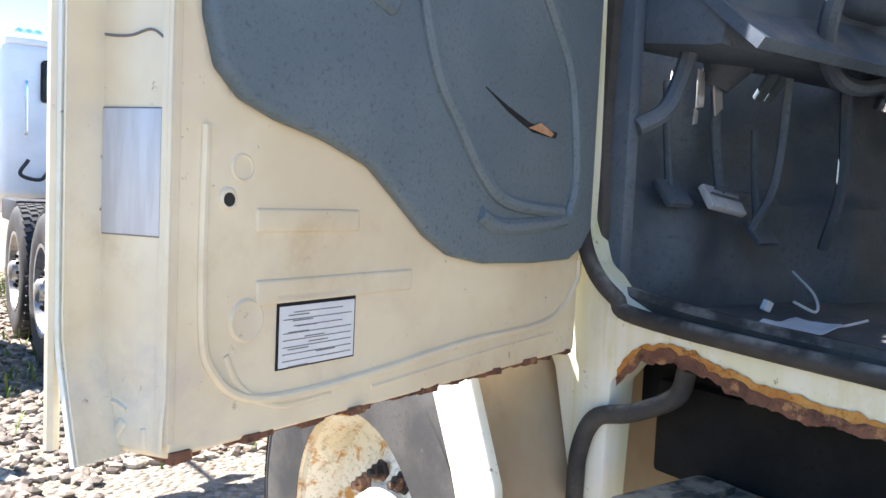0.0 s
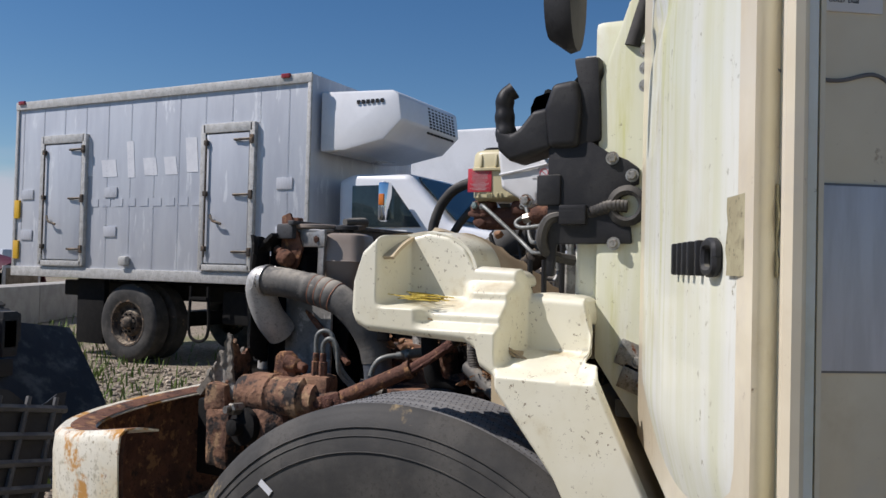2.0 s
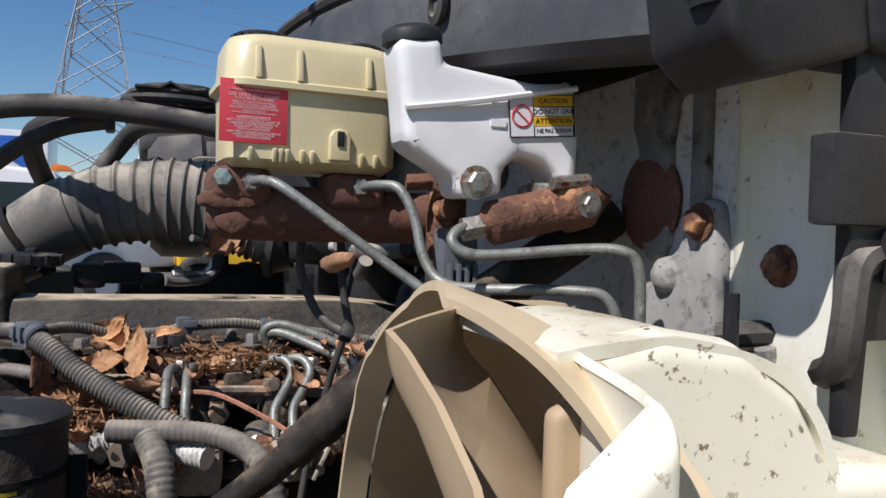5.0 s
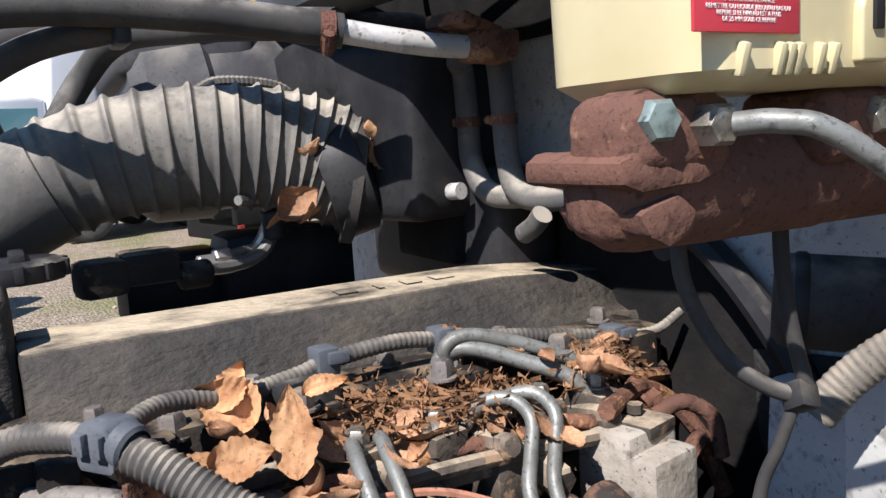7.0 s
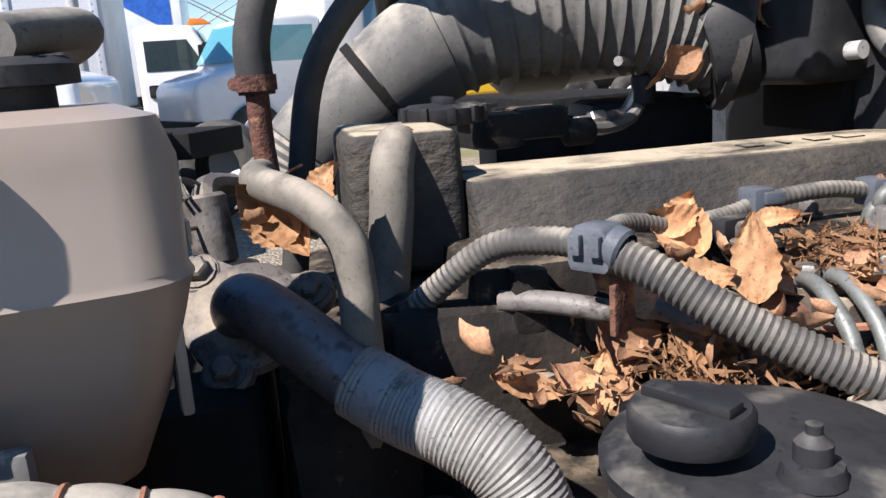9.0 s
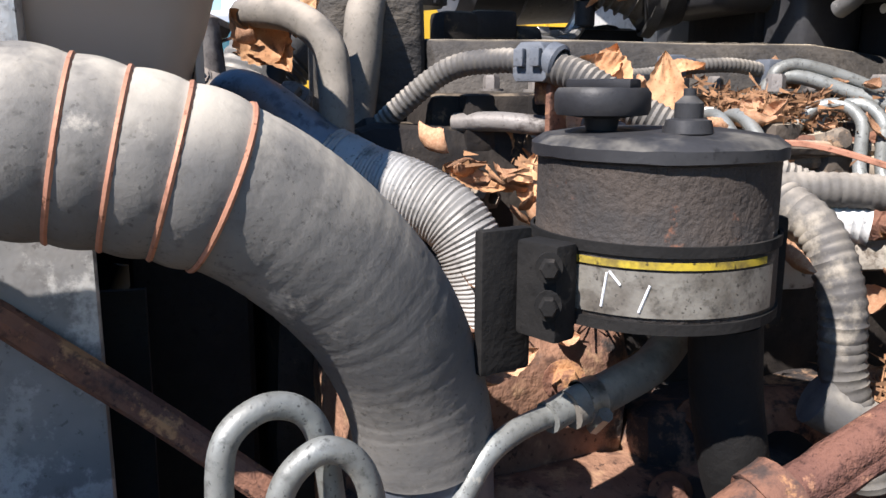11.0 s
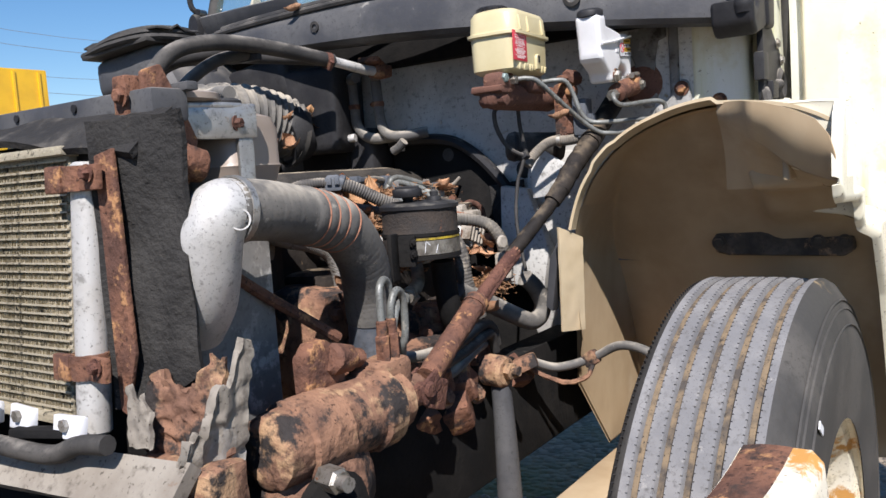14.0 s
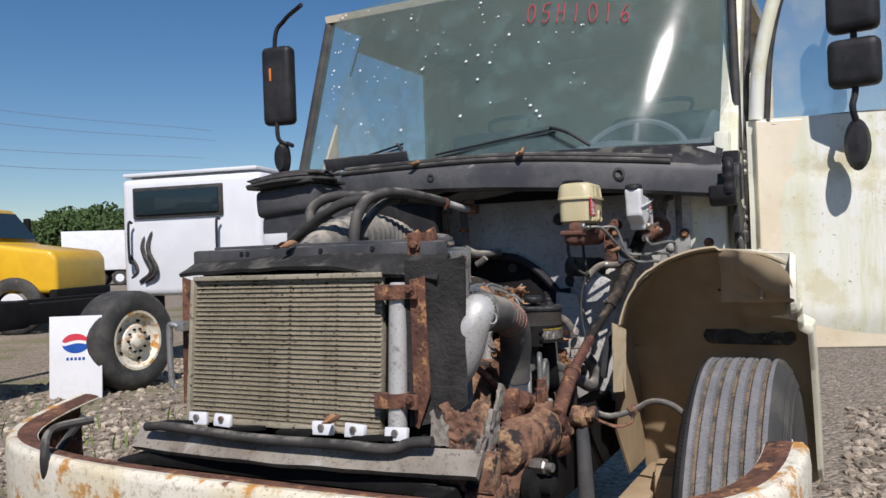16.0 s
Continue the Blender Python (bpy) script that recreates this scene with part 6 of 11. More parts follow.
part("hinge_bracket", bm, "black", truck, "black hood hinge bracket")
bm = B()
for y, z in ((-0.34, 1.508), (-0.375, 1.477), (-0.345, 1.36), (-0.245, 1.568), (-0.265, 1.568)):
    bolt(bm, (-0.900, y, z), (-1, 0, 0), 0.008, 0.007)
pieces("bracket_bolt", bm, "steel", truck)
bm = B()
lathe(bm, [(0.022, 0.0), (0.034, 0.0), (0.036, 0.006), (0.026, 0.012), (0.020, 0.008), (0.018, -0.02), (0, -0.02)], (-0.895, -0.367, 1.425), (-2, -0.367, 1.425), 22, caps=False)
part("cable_grommet", bm, "rubber", truck)
bm = B()
for y, z in ((-0.39, 1.16), (-0.395, 1.12)):
    bolt(bm, (-0.895, y, z), (-1, 0, 0), 0.009, 0.01)
    box(bm, (-0.893, y + 0.012, z + 0.008), (0.006, 0.05, 0.045), (20, 0, 0), 0.002)
for z in (1.69, 1.66, 1.63):
    bolt(bm, (-0.90, -0.395, z), (-1, 0, 0), 0.008, 0.008)
part("door_hinge", bm, "steel", truck)

# inside the cab
bm = B()
sheet(bm, lambda u, v: Vector(((u - 0.5) * 1.64, -0.42 - 0.34 * v ** 1.5, 1.755 - 0.06 * v + 0.06 * math.exp(-((u - 0.24) / 0.12) ** 2) * math.sin(math.pi * v) - 0.34 * max(0, v - 0.6))), 30, 10, 0.02)
box(bm, (0.0, -0.56, 1.655), (1.62, 0.26, 0.17), (8, 0, 0), 0.03)
part("dashboard", bm, "cabdark", truck)
bm = B()
sheet(bm, lambda u, v: Vector((-0.84 + 1.66 * u, -0.375 - 0.05 * math.exp(-((u - 0.16) / 0.07) ** 2 - ((v - 0.28) / 0.22) ** 2) - 0.07 * step_s(0.42, 0.52, u) - 0.03 * step_s(0.5, 0.42, v) - 0.02 * noise.noise((u * 9, v * 5, 2)), 1.085 + 0.52 * v)), 60, 30, 0.01)
part("firewall_lining", bm, "cabdark", truck, "dark moulded lining of the firewall")
bm = B()
box(bm, (-0.825, -0.45, 1.45), (0.03, 0.14, 0.66), bev=0.01)
part("kick_panel", bm, "cabdark", truck)
bm = B()
sheet(bm, lambda u, v: Vector((-0.79 + 0.30 * u, -0.60 + 0.05 * math.cos(3 * u) + 0.05 * v, 1.575 + 0.02 * u + 0.12 * v)), 16, 8, 0.008)
part("dash_end", bm, "trim", truck)
bm = B()
lathe(bm, [(0.0, 0.0), (0.055, 0.004), (0.062, 0.03), (0.052, 0.075), (0.036, 0.11), (0.03, 0.13)], (-0.50, -0.50, 1.66), (-0.53, -0.455, 1.54), 20)
part("column_boot", bm, "cabdark", truck)
for dx in (0.0, 0.035):
    bm = B()
    cyl(bm, (-0.44 + dx, -0.60, 1.675), (-0.375 + dx, -0.45, 1.535), 0.012, n=10)
    part("column_tube", bm, "trim", truck)
bm = B()
box(bm, (-0.43, -0.68, 1.71), (0.17, 0.16, 0.11), (12, 0, 0), 0.04, seg=3)
part("column_cowl", bm, "cabdark", truck)
for x, z, w, h, tilt in ((-0.66, 1.515, 0.035, 0.085, 24), (-0.575, 1.53, 0.045, 0.075, 4), (-0.52, 1.525, 0.055, 0.075, -14), (-0.585, 1.475, 0.022, 0.032, 12)):
    bm = B()
    prism(bm, [(-w * 0.35, -h / 2), (w * 0.5, -h / 2 + 0.008), (w * 0.4, h / 2), (-w * 0.5, h / 2)], Matrix.Translation((x, -0.455, z)) @ pose(0, 0, 0, 0, tilt, 20) @ PY, 0.004, 0.001)
    part("under_dash_bracket", bm, "silver_label", truck, "bare folded metal bracket under the dashboard")
bm = B()
lathe(bm, [(0.0, 0), (0.028, 0), (0.028, 0.05), (0.02, 0.055), (0.0, 0.055)], (0.05, -0.50, 1.545), (0.05, -0.52, 1.60), 16)
part("chrome_socket", bm, "chrome", truck)
bm = B()
mm = Matrix.Translation((-0.43, -0.80, 1.72)) @ pose(0, 0, 0, -58, 0, 0)
tor = [mm @ Vector((0.22 * math.cos(a), 0.22 * math.sin(a), 0)) for a in (2 * math.pi * i / 24 for i in range(25))]
tube(bm, tor, 0.016, 8, 2)
for a in (0.3, 2.84, 4.71):
    cyl(bm, mm @ Vector((0, 0, -0.02)), mm @ Vector((0.21 * math.cos(a), 0.21 * math.sin(a), 0)), 0.014, n=8)
cyl(bm, mm @ Vector((0, 0, -0.05)), mm @ Vector((0, 0, 0.01)), 0.06, n=16, bev=0.01)
part("steering_wheel", bm, "cabdark", truck)
bm = B()
tube(bm, [(-0.71, -0.57, 1.68), (-0.735, -0.56, 1.59), (-0.75, -0.55, 1.52), (-0.775, -0.54, 1.465), (-0.82, -0.52, 1.435)], 0.016, 8)
tube(bm, [(-0.5, -0.6, 1.55), (-0.46, -0.56, 1.36), (-0.47, -0.52, 1.26)], 0.008, 6)
tube(bm, [(-0.3, -0.6, 1.55), (-0.22, -0.56, 1.36), (-0.17, -0.50, 1.22)], 0.012, 6)
for x, y, z in ((-0.64, -0.46, 1.325), (-0.36, -0.47, 1.25)):
    box(bm, (x, y, z), (0.07, 0.014, 0.06), (-40, 0, 0), 0.004)
    tube(bm, [(x, y + 0.01, z + 0.01), (x + 0.01, y + 0.03, z + 0.10), (x + 0.01, y + 0.04, z + 0.22)], 0.008, 8)
pieces("pedal", bm, "cabdark", truck)
bm = B()
box(bm, (-0.505, -0.475, 1.315), (0.115, 0.016, 0.055), (-38, 8, 0), 0.005)
brake = part("brake_pedal", bm, "silver_label", truck, "ribbed brake pedal with a worn pale pad")
for i in range(5):
    bm = B()
    box(bm, (-0.505, -0.4855 - 0.0068 * (i - 2), 1.323 + 0.0088 * (i - 2)), (0.105, 0.004, 0.003), (-38, 8, 0), 0.001)
    part("pad_rib", bm, "cabdark", brake)
bm = B()
tube(bm, [(-0.50, -0.465, 1.32), (-0.49, -0.44, 1.42), (-0.49, -0.43, 1.54)], 0.011, 8)
part("pedal_arm", bm, "cabdark", brake)
bm = B()
for x, w in ((-0.42, 0.50), (0.42, 0.55)):
    box(bm, (x, -1.25, 1.38), (w, 0.5, 0.16), bev=0.05, seg=3)
    box(bm, (x, -1.56, 1.72), (w, 0.14, 0.62), (-10, 0, 0), 0.05, seg=3)
    tube(bm, [(x - 0.1, -1.60, 2.02), (x - 0.1, -1.62, 2.10), (x + 0.1, -1.62, 2.10), (x + 0.1, -1.60, 2.02)], 0.012, 6)
part("cab_seat", bm, "cabdark", truck, "dark grey cab seats")
bm = B()
sheet(bm, lambda u, v: Vector((-0.70 + 0.16 * u + 0.02 * v, -0.66 - 0.10 * v, 1.096 + 0.014 * noise.noise((u * 3, v * 3, 4)) + 0.01 * u)), 8, 8, 0.001)
single("paper_scrap", bm, "paper", "crumpled sheet of white paper lying on the cab floor", "paper")
bm = B()
tube(bm, [(-0.62, -0.74, 1.095), (-0.5, -0.72, 1.10), (-0.42, -0.70, 1.092), (-0.36, -0.71, 1.10)], 0.003, 5)
tube(bm, [(-0.40, -0.58, 1.12), (-0.35, -0.60, 1.10), (-0.31, -0.57, 1.13), (-0.28, -0.50, 1.17)], 0.003, 5)
box(bm, (-0.52, -0.60, 1.12), (0.02, 0.012, 0.02), (10, 20, 0), 0.002)
single("torn_wire", bm, "paper", "torn white tape and wire on the cab floor", "wire")

# ---- the open door ----
DA = radians(18.5)
DD, DN = Vector((-math.cos(DA), -math.sin(DA), 0)), Vector((-math.sin(DA), math.cos(DA), 0))
DP = Vector((-0.925, -0.383, 0))
DM = Matrix(((DD.x, -DN.x, 0, DP.x), (DD.y, -DN.y, 0, DP.y), (0, 0, 1, 0), (0, 0, 0, 1)))  # along the door, inwards, up
DL, DT, DZ0, DZ1 = 0.90, 0.105, 1.04, 1.80
door = part("door", B(), "cream", truck, "cream driver's door standing wide open, with blank labels on its edge")


def skin(u, v):
    z = DZ0 + (DZ1 - DZ0) * v
    w = 0.030 * (2 * u - 1) ** 2 - 0.008 + 0.045 * max(0, 0.16 - v) ** 1.2 / 0.16 + 0.012 * math.exp(-((z - 1.62) / 0.012) ** 2) * (0.2 + u) + 0.020 * max(0, v - 0.62) + 0.030 * max(0, 0.06 - u) / 0.06
    return DM @ Vector((u * DL, w, z))


bm = B()
sheet(bm, skin, 40, 40, 0.006)
part("outer_skin", bm, "cream_out", door, "chalky white outer skin streaked with green algae")
bm = B()
prism(bm, [(0.02, 0.012), (0.862, 0.008), (0.834, 0.105), (0.02, 0.105)], DM @ at(0, 0, DZ0 + 0.004), DZ1 - DZ0 - 0.01, 0.006, 3)
part("inner_shell", bm, "cream", door)
bm = B()
sheet(bm, lambda u, v: skin(0.945 + 0.052 * u, 0.005 + 0.99 * v) - DN * 0.008, 6, 40, 0.003)
part("skin_lip", bm, "cream", door)
# the end face slants inwards behind the skin's lip
EM = DM @ Matrix(((-0.272, 0, 0.962, 0.862), (0.962, 0, 0.272, 0.006), (0, 1, 0, 0), (0, 0, 0, 1)))
bm = B()
tube(bm, [DM @ Vector((DL - 0.002, 0.016, z)) for z in (DZ0 + 0.01, 1.2, 1.4, 1.43, 1.46, 1.6, DZ1)], 0.007, 8)
tube(bm, [EM @ Vector((0.097, z, -0.003)) for z in (DZ0 + 0.02, 1.2, 1.4, 1.45, 1.6, DZ1)], 0.009, 8)
part("edge_flange", bm, "cream", door)
bm = B()
sheet(bm, lambda u, v: EM @ Vector((-0.008 + 0.112 * u, DZ0 + 0.012 + (DZ1 - DZ0 - 0.014) * v, 0.0002 + 0.0065 * math.exp(-((u - 0.04) / 0.10) ** 2) + 0.0055 * math.exp(-((u - 0.98) / 0.07) ** 2) + 0.004 * step_s(0.075, 0.02, v) * step_s(0.0, 0.3, u))), 40, 60)
part("edge_channel", bm, "cream", door, "smooth channelled end of the door", ang=80)
for s0, z0, ln, wd, tilt in ((0.043, 1.060, 0.040, 0.011, -32), (0.078, 1.062, 0.022, 0.009, 0)):
    bm = B()
    box(bm, (0, 0, 0), (wd, ln, 0.007), bev=0.0033, m=EM @ Matrix.Translation((s0, z0, 0.002)) @ pose(0, 0, 0, 0, 0, tilt), seg=3)
    part("pressed_oblong", bm, "cream", door)
bm = B()
tube(bm, [EM @ Vector((s, z, 0.001)) for s, z in ((0.008, 1.082), (0.022, 1.090), (0.040, 1.092), (0.056, 1.086))], 0.0035, 6)
part("pressed_dart", bm, "cream", door)
bm = B()
box(bm, (0.066, 1.056, 0.0015), (0.018, 0.006, 0.004), bev=0.001, m=EM)
part("drain_notch", bm, "ink", door)
bm = B()
tube(bm, [EM @ Vector((s, z, 0.001)) for s, z in ((-0.004, 1.446), (0.02, 1.440), (0.05, 1.438), (0.075, 1.443), (0.092, 1.434), (0.10, 1.432))], 0.0014, 5)
part("panel_joint", bm, "ink_grey", door)


def on_edge(s0, s1, z0, z1, name, m, label, d=0.0):
    b = B()
    box(b, ((s0 + s1) / 2, (z0 + z1) / 2, 0.0008 + d), (s1 - s0, z1 - z0, 0.0024), bev=0.0008, m=EM)
    return part(name, b, m, door, label)


on_edge(0.0205, 0.0915, 1.2525, 1.3725, "blank_label_border", "ink_grey", "")
on_edge(0.022, 0.090, 1.254, 1.371, "blank_label", "silver_label", "blank faded label on the door edge", 0.0008)
cert = on_edge(0.012, 0.080, 1.482, 1.64, "certification_label", "paper", "white tyre and rim certification label")
for i, (tx, z) in enumerate((("FRONT", 1.585), ("RIMS", 1.572), ("PSI COLD", 1.559), ("INTERMEDIATE (2)", 1.552), ("FRONT            TIRES", 1.541), ("RIMS            KPA", 1.53), ("PSI COLD", 1.519), ("REAR  11R22.5G  TIRES", 1.508), ("22.5X8.25 RIMS 720 KPA", 1.4985), ("105 PSI COLD  Dual", 1.489))):
    lettering("label_line", tx, EM @ Matrix.Translation((0.046, z, 0.0022)), 0.0040, "ink", cert, deep=0.0002)
bm = B()
for z in (1.5, 1.512, 1.523, 1.534, 1.545, 1.563, 1.576, 1.59):
    box(bm, (0.046, z - 0.004, 0.0022), (0.060, 0.0006, 0.0005), m=EM)
part("label_rule", bm, "ink_grey", cert)
bm = B()
cyl(bm, EM @ Vector((0.086, 1.501, -0.004)), EM @ Vector((0.10, 1.501, 0.014)), 0.0075, 0.006, 14, 0.002)
part("bump_stop", bm, "black", door)
bm = B()
bolt(bm, EM @ Vector((0.090, 1.535, 0.0)), EM.to_3x3() @ Vector((0.2, 0, 1)), 0.005, 0.006)
part("latch_screw", bm, "steel", door)
# trim panel, stamped ribs, stickers
IN = DM @ Matrix(((1, 0, 0, 0), (0, 0, 1, DT - 0.004), (0, 1, 0, 0), (0, 0, 0, 1)))
tr = [(0.012, 1.80), (0.80, 1.80), (0.815, 1.56), (0.808, 1.46), (0.795, 1.415), (0.765, 1.388), (0.72, 1.372), (0.65, 1.357), (0.575, 1.332), (0.515, 1.288), (0.465, 1.250), (0.41, 1.222), (0.335, 1.209), (0.20, 1.204), (0.085, 1.205), (0.045, 1.222), (0.012, 1.255)]
bm = B()
prism(bm, tr, IN, 0.022, 0.009, 3)
trim = part("trim_panel", bm, "trim", door, "scuffed slate-grey moulded trim panel with a torn slit")
bm = B()
tube(bm, [IN @ Vector((u, z, 0.022)) for u, z in ((0.52, 1.72), (0.505, 1.56), (0.47, 1.46), (0.42, 1.40), (0.36, 1.335), (0.30, 1.30), (0.20, 1.288), (0.13, 1.285))], 0.011, 8)
tube(bm, [IN @ Vector((u, z, 0.021)) for u, z in ((0.30, 1.72), (0.22, 1.62), (0.13, 1.52), (0.10, 1.44), (0.085, 1.34), (0.10, 1.29), (0.13, 1.27), (0.30, 1.262), (0.36, 1.28))], 0.012, 8)
tube(bm, [IN @ Vector((u, z, 0.020)) for u, z in ((0.78, 1.78), (0.62, 1.56), (0.57, 1.52), (0.55, 1.54), (0.50, 1.72))], 0.010, 8)
part("trim_ridge", bm, "trim", trim)
bm = B()
prism(bm, [(0.36, 1.452), (0.30, 1.425), (0.23, 1.402), (0.16, 1.398), (0.155, 1.407), (0.24, 1.415), (0.30, 1.432)], IN @ at(0, 0, 0.0225), 0.0012)
part("torn_slit", bm, "ink", trim)
bm = B()
prism(bm, [(0.245, 1.408), (0.215, 1.417), (0.17, 1.405), (0.175, 1.398)], IN @ at(0, 0, 0.0235), 0.003, 0.001)
rough_up(bm, 0.002, 0.01)
part("exposed_backing", bm, "leaf", trim, "exposed orange backing in the tear")
bm = B()
lathe(bm, [(0.0, 0), (0.045, 0.0), (0.058, 0.008), (0.062, 0.008)], IN @ Vector((0.30, 1.69, 0.016)), IN @ Vector((0.30, 1.69, 1)), 24, caps=False)
part("speaker_recess", bm, "ink", trim)
for u0, u1, z0, z1 in ((0.583, 0.737, 1.257, 1.282), (0.48, 0.735, 1.181, 1.208)):
    bm = B()
    box(bm, ((u0 + u1) / 2, (z0 + z1) / 2, 0.003), (u1 - u0, z1 - z0, 0.008), bev=0.0038, m=IN, seg=3)
    part("stamped_rib", bm, "cream", door)
bm = B()
lathe(bm, [(0.0, 0.0052), (0.0062, 0.0052), (0.0068, 0.0066)], IN @ Vector((0.772, 1.290, 0)), IN @ Vector((0.772, 1.290, 1)), 20, caps=False)
part("drain_hole", bm, "rubber", door)
bm = B()
lathe(bm, [(0.0066, 0.0052), (0.0072, 0.0070), (0.0105, 0.0064), (0.0125, 0.004)], IN @ Vector((0.772, 1.290, 0)), IN @ Vector((0.772, 1.290, 1)), 24, caps=False)
part("pressed_ring", bm, "cream", door)
bm = B()
lathe(bm, [(0.0, 0.0045), (0.011, 0.0045), (0.0125, 0.0058), (0.0145, 0.004)], IN @ Vector((0.755, 1.322, 0)), IN @ Vector((0.755, 1.322, 1)), 24, caps=False)
part("pressed_ring", bm, "cream", door)
bm = B()
lathe(bm, [(0.0, 0.0062), (0.017, 0.0062), (0.020, 0.007), (0.023, 0.004)], IN @ Vector((0.745, 1.168, 0)), IN @ Vector((0.745, 1.168, 1)), 20, caps=False)
part("round_plug", bm, "cream", door)
bm = B()
box(bm, (0.645, 1.152, 0.0052), (0.120, 0.084, 0.0015), m=IN)
stick = part("inspection_sticker_border", bm, "ink", door, "federal annual inspection sticker, white with a black heading")
bm = B()
box(bm, (0.645, 1.145, 0.0066), (0.115, 0.066, 0.0008), m=IN)
part("sticker_field", bm, "paper", stick)
bm = B()
for i in range(8):
    box(bm, (0.645, 1.171 - 0.0075 * i, 0.0072), (0.105 - (0.03 if i in (0, 2) else 0), 0.0009, 0.0006), m=IN)
for i in range(10):
    box(bm, (0.675 - 0.006 * i * (i % 3 > 0), 1.168 - 0.0062 * i, 0.0072), (0.03, 0.0012, 0.0005), m=IN)
part("sticker_rule", bm, "ink_grey", stick)
lettering("sticker_heading", "FEDERAL ANNUAL INSPECTION", IN @ Matrix.Translation((0.645, 1.187, 0.0067)) @ Matrix.Diagonal((-1, 1, 1, 1)), 0.0085, "paper", stick, deep=0.0003)
bm = B()
tube(bm, [IN @ Vector((u, z, 0.004)) for u, z in ((0.80, 1.36), (0.80, 1.18), (0.785, 1.12), (0.73, 1.085), (0.60, 1.082), (0.35, 1.098), (0.12, 1.105), (0.03, 1.16), (0.02, 1.2))], 0.0055, 8)
tube(bm, [IN @ Vector((u, z, 0.003)) for u, z in ((0.55, 1.066), (0.30, 1.077), (0.10, 1.082))], 0.004, 6)
tube(bm, [IN @ Vector((u, z, 0.003)) for u, z in ((0.77, 1.135), (0.75, 1.10), (0.70, 1.072), (0.62, 1.070))], 0.004, 8)
part("stamped_bead", bm, "cream", door)
bm = B()
for i in range(46):
    u = 0.04 + 0.78 * i / 45
    box(bm, (u, 0.075 + 0.025 * noise.noise((u * 20, 0, 0)), DZ0 + 0.004 + 0.004 * noise.noise((u * 31, 1, 0))), (0.024, 0.050, 0.009 + 0.006 * noise.noise((u * 15, 2, 2))), bev=0.002, m=DM)
rough_up(bm, 0.004, 0.02)
pieces("hem_flake", bm, "rust", door, "rusted flake of the lower hem")
bm = B()
tube(bm, [DM @ Vector((u, 0.05, z)) for u, z in ((0.03, 1.80), (0.05, 2.0), (0.12, 2.25), (0.22, 2.40), (0.5, 2.44), (0.80, 2.42), (0.86, 2.3), (0.87, 1.80))], 0.024, 10)
part("window_frame", bm, "cream_out", door)
bm = B()
tube(bm, [DM @ Vector((u, 0.022, z)) for u, z in ((0.055, 1.797), (0.066, 1.785), (0.10, 1.782), (0.3, 1.796), (0.6, 1.80), (0.84, 1.80))], 0.011, 8)
tube(bm, [DM @ Vector((u, 0.05, z)) for u, z in ((0.062, 1.80), (0.085, 2.05), (0.14, 2.25), (0.22, 2.37))], 0.012, 8)
part("window_seal", bm, "rubber", door)
bm = B()
prism(bm, [(0.06, 1.79), (0.08, 2.05), (0.14, 2.26), (0.24, 2.39), (0.5, 2.42), (0.80, 2.40), (0.85, 2.3), (0.86, 1.79)], DM @ Matrix(((1, 0, 0, 0), (0, 0, 1, 0.05), (0, 1, 0, 0), (0, 0, 0, 1))), 0.004)
part("window_glass", bm, "clear_glass", door).visible_shadow = False
# badge of plain raised bars beside a patch of old adhesive
for u0, ww in ((0.588, 0.009), (0.613, 0.009), (0.636, 0.009), (0.659, 0.009), (0.689, 0.009)):
    bm = B()
    box(bm, (0, 0, 0), (ww, 0.008, 0.030), bev=0.002, m=Matrix.Translation(skin(u0 / DL, (1.326 - DZ0) / (DZ1 - DZ0)) + DN * 0.003) @ DM.to_3x3().to_4x4())
    part("badge_bar", bm, "black", door, "plain black raised badge bar")
bm = B()
tube(bm, [skin((0.729 + 0.0165 * math.copysign(abs(math.cos(a)) ** 0.6, math.cos(a))) / DL, (1.326 + 0.0115 * math.copysign(abs(math.sin(a)) ** 0.6, math.sin(a)) - DZ0) / (DZ1 - DZ0)) + DN * 0.004 for a in (2 * math.pi * i / 24 for i in range(25))], 0.0045, 8, 2)
part("badge_ring", bm, "black", door, "plain black raised badge ring")
bm = B()
sheet(bm, lambda a, b: skin((0.765 + 0.10 * a + 0.006 * noise.noise((b * 5, 0, 0))) / DL, (1.312 + 0.058 * b - DZ0) / (DZ1 - DZ0)) + DN * 0.0025, 8, 6, 0.001)
part("adhesive_patch", bm, mat("brown_adhesive_residue", (0.42, 0.38, 0.24), (0.33, 0.29, 0.18), 0.8, scale=20), door, "brown patch of old badge adhesive")


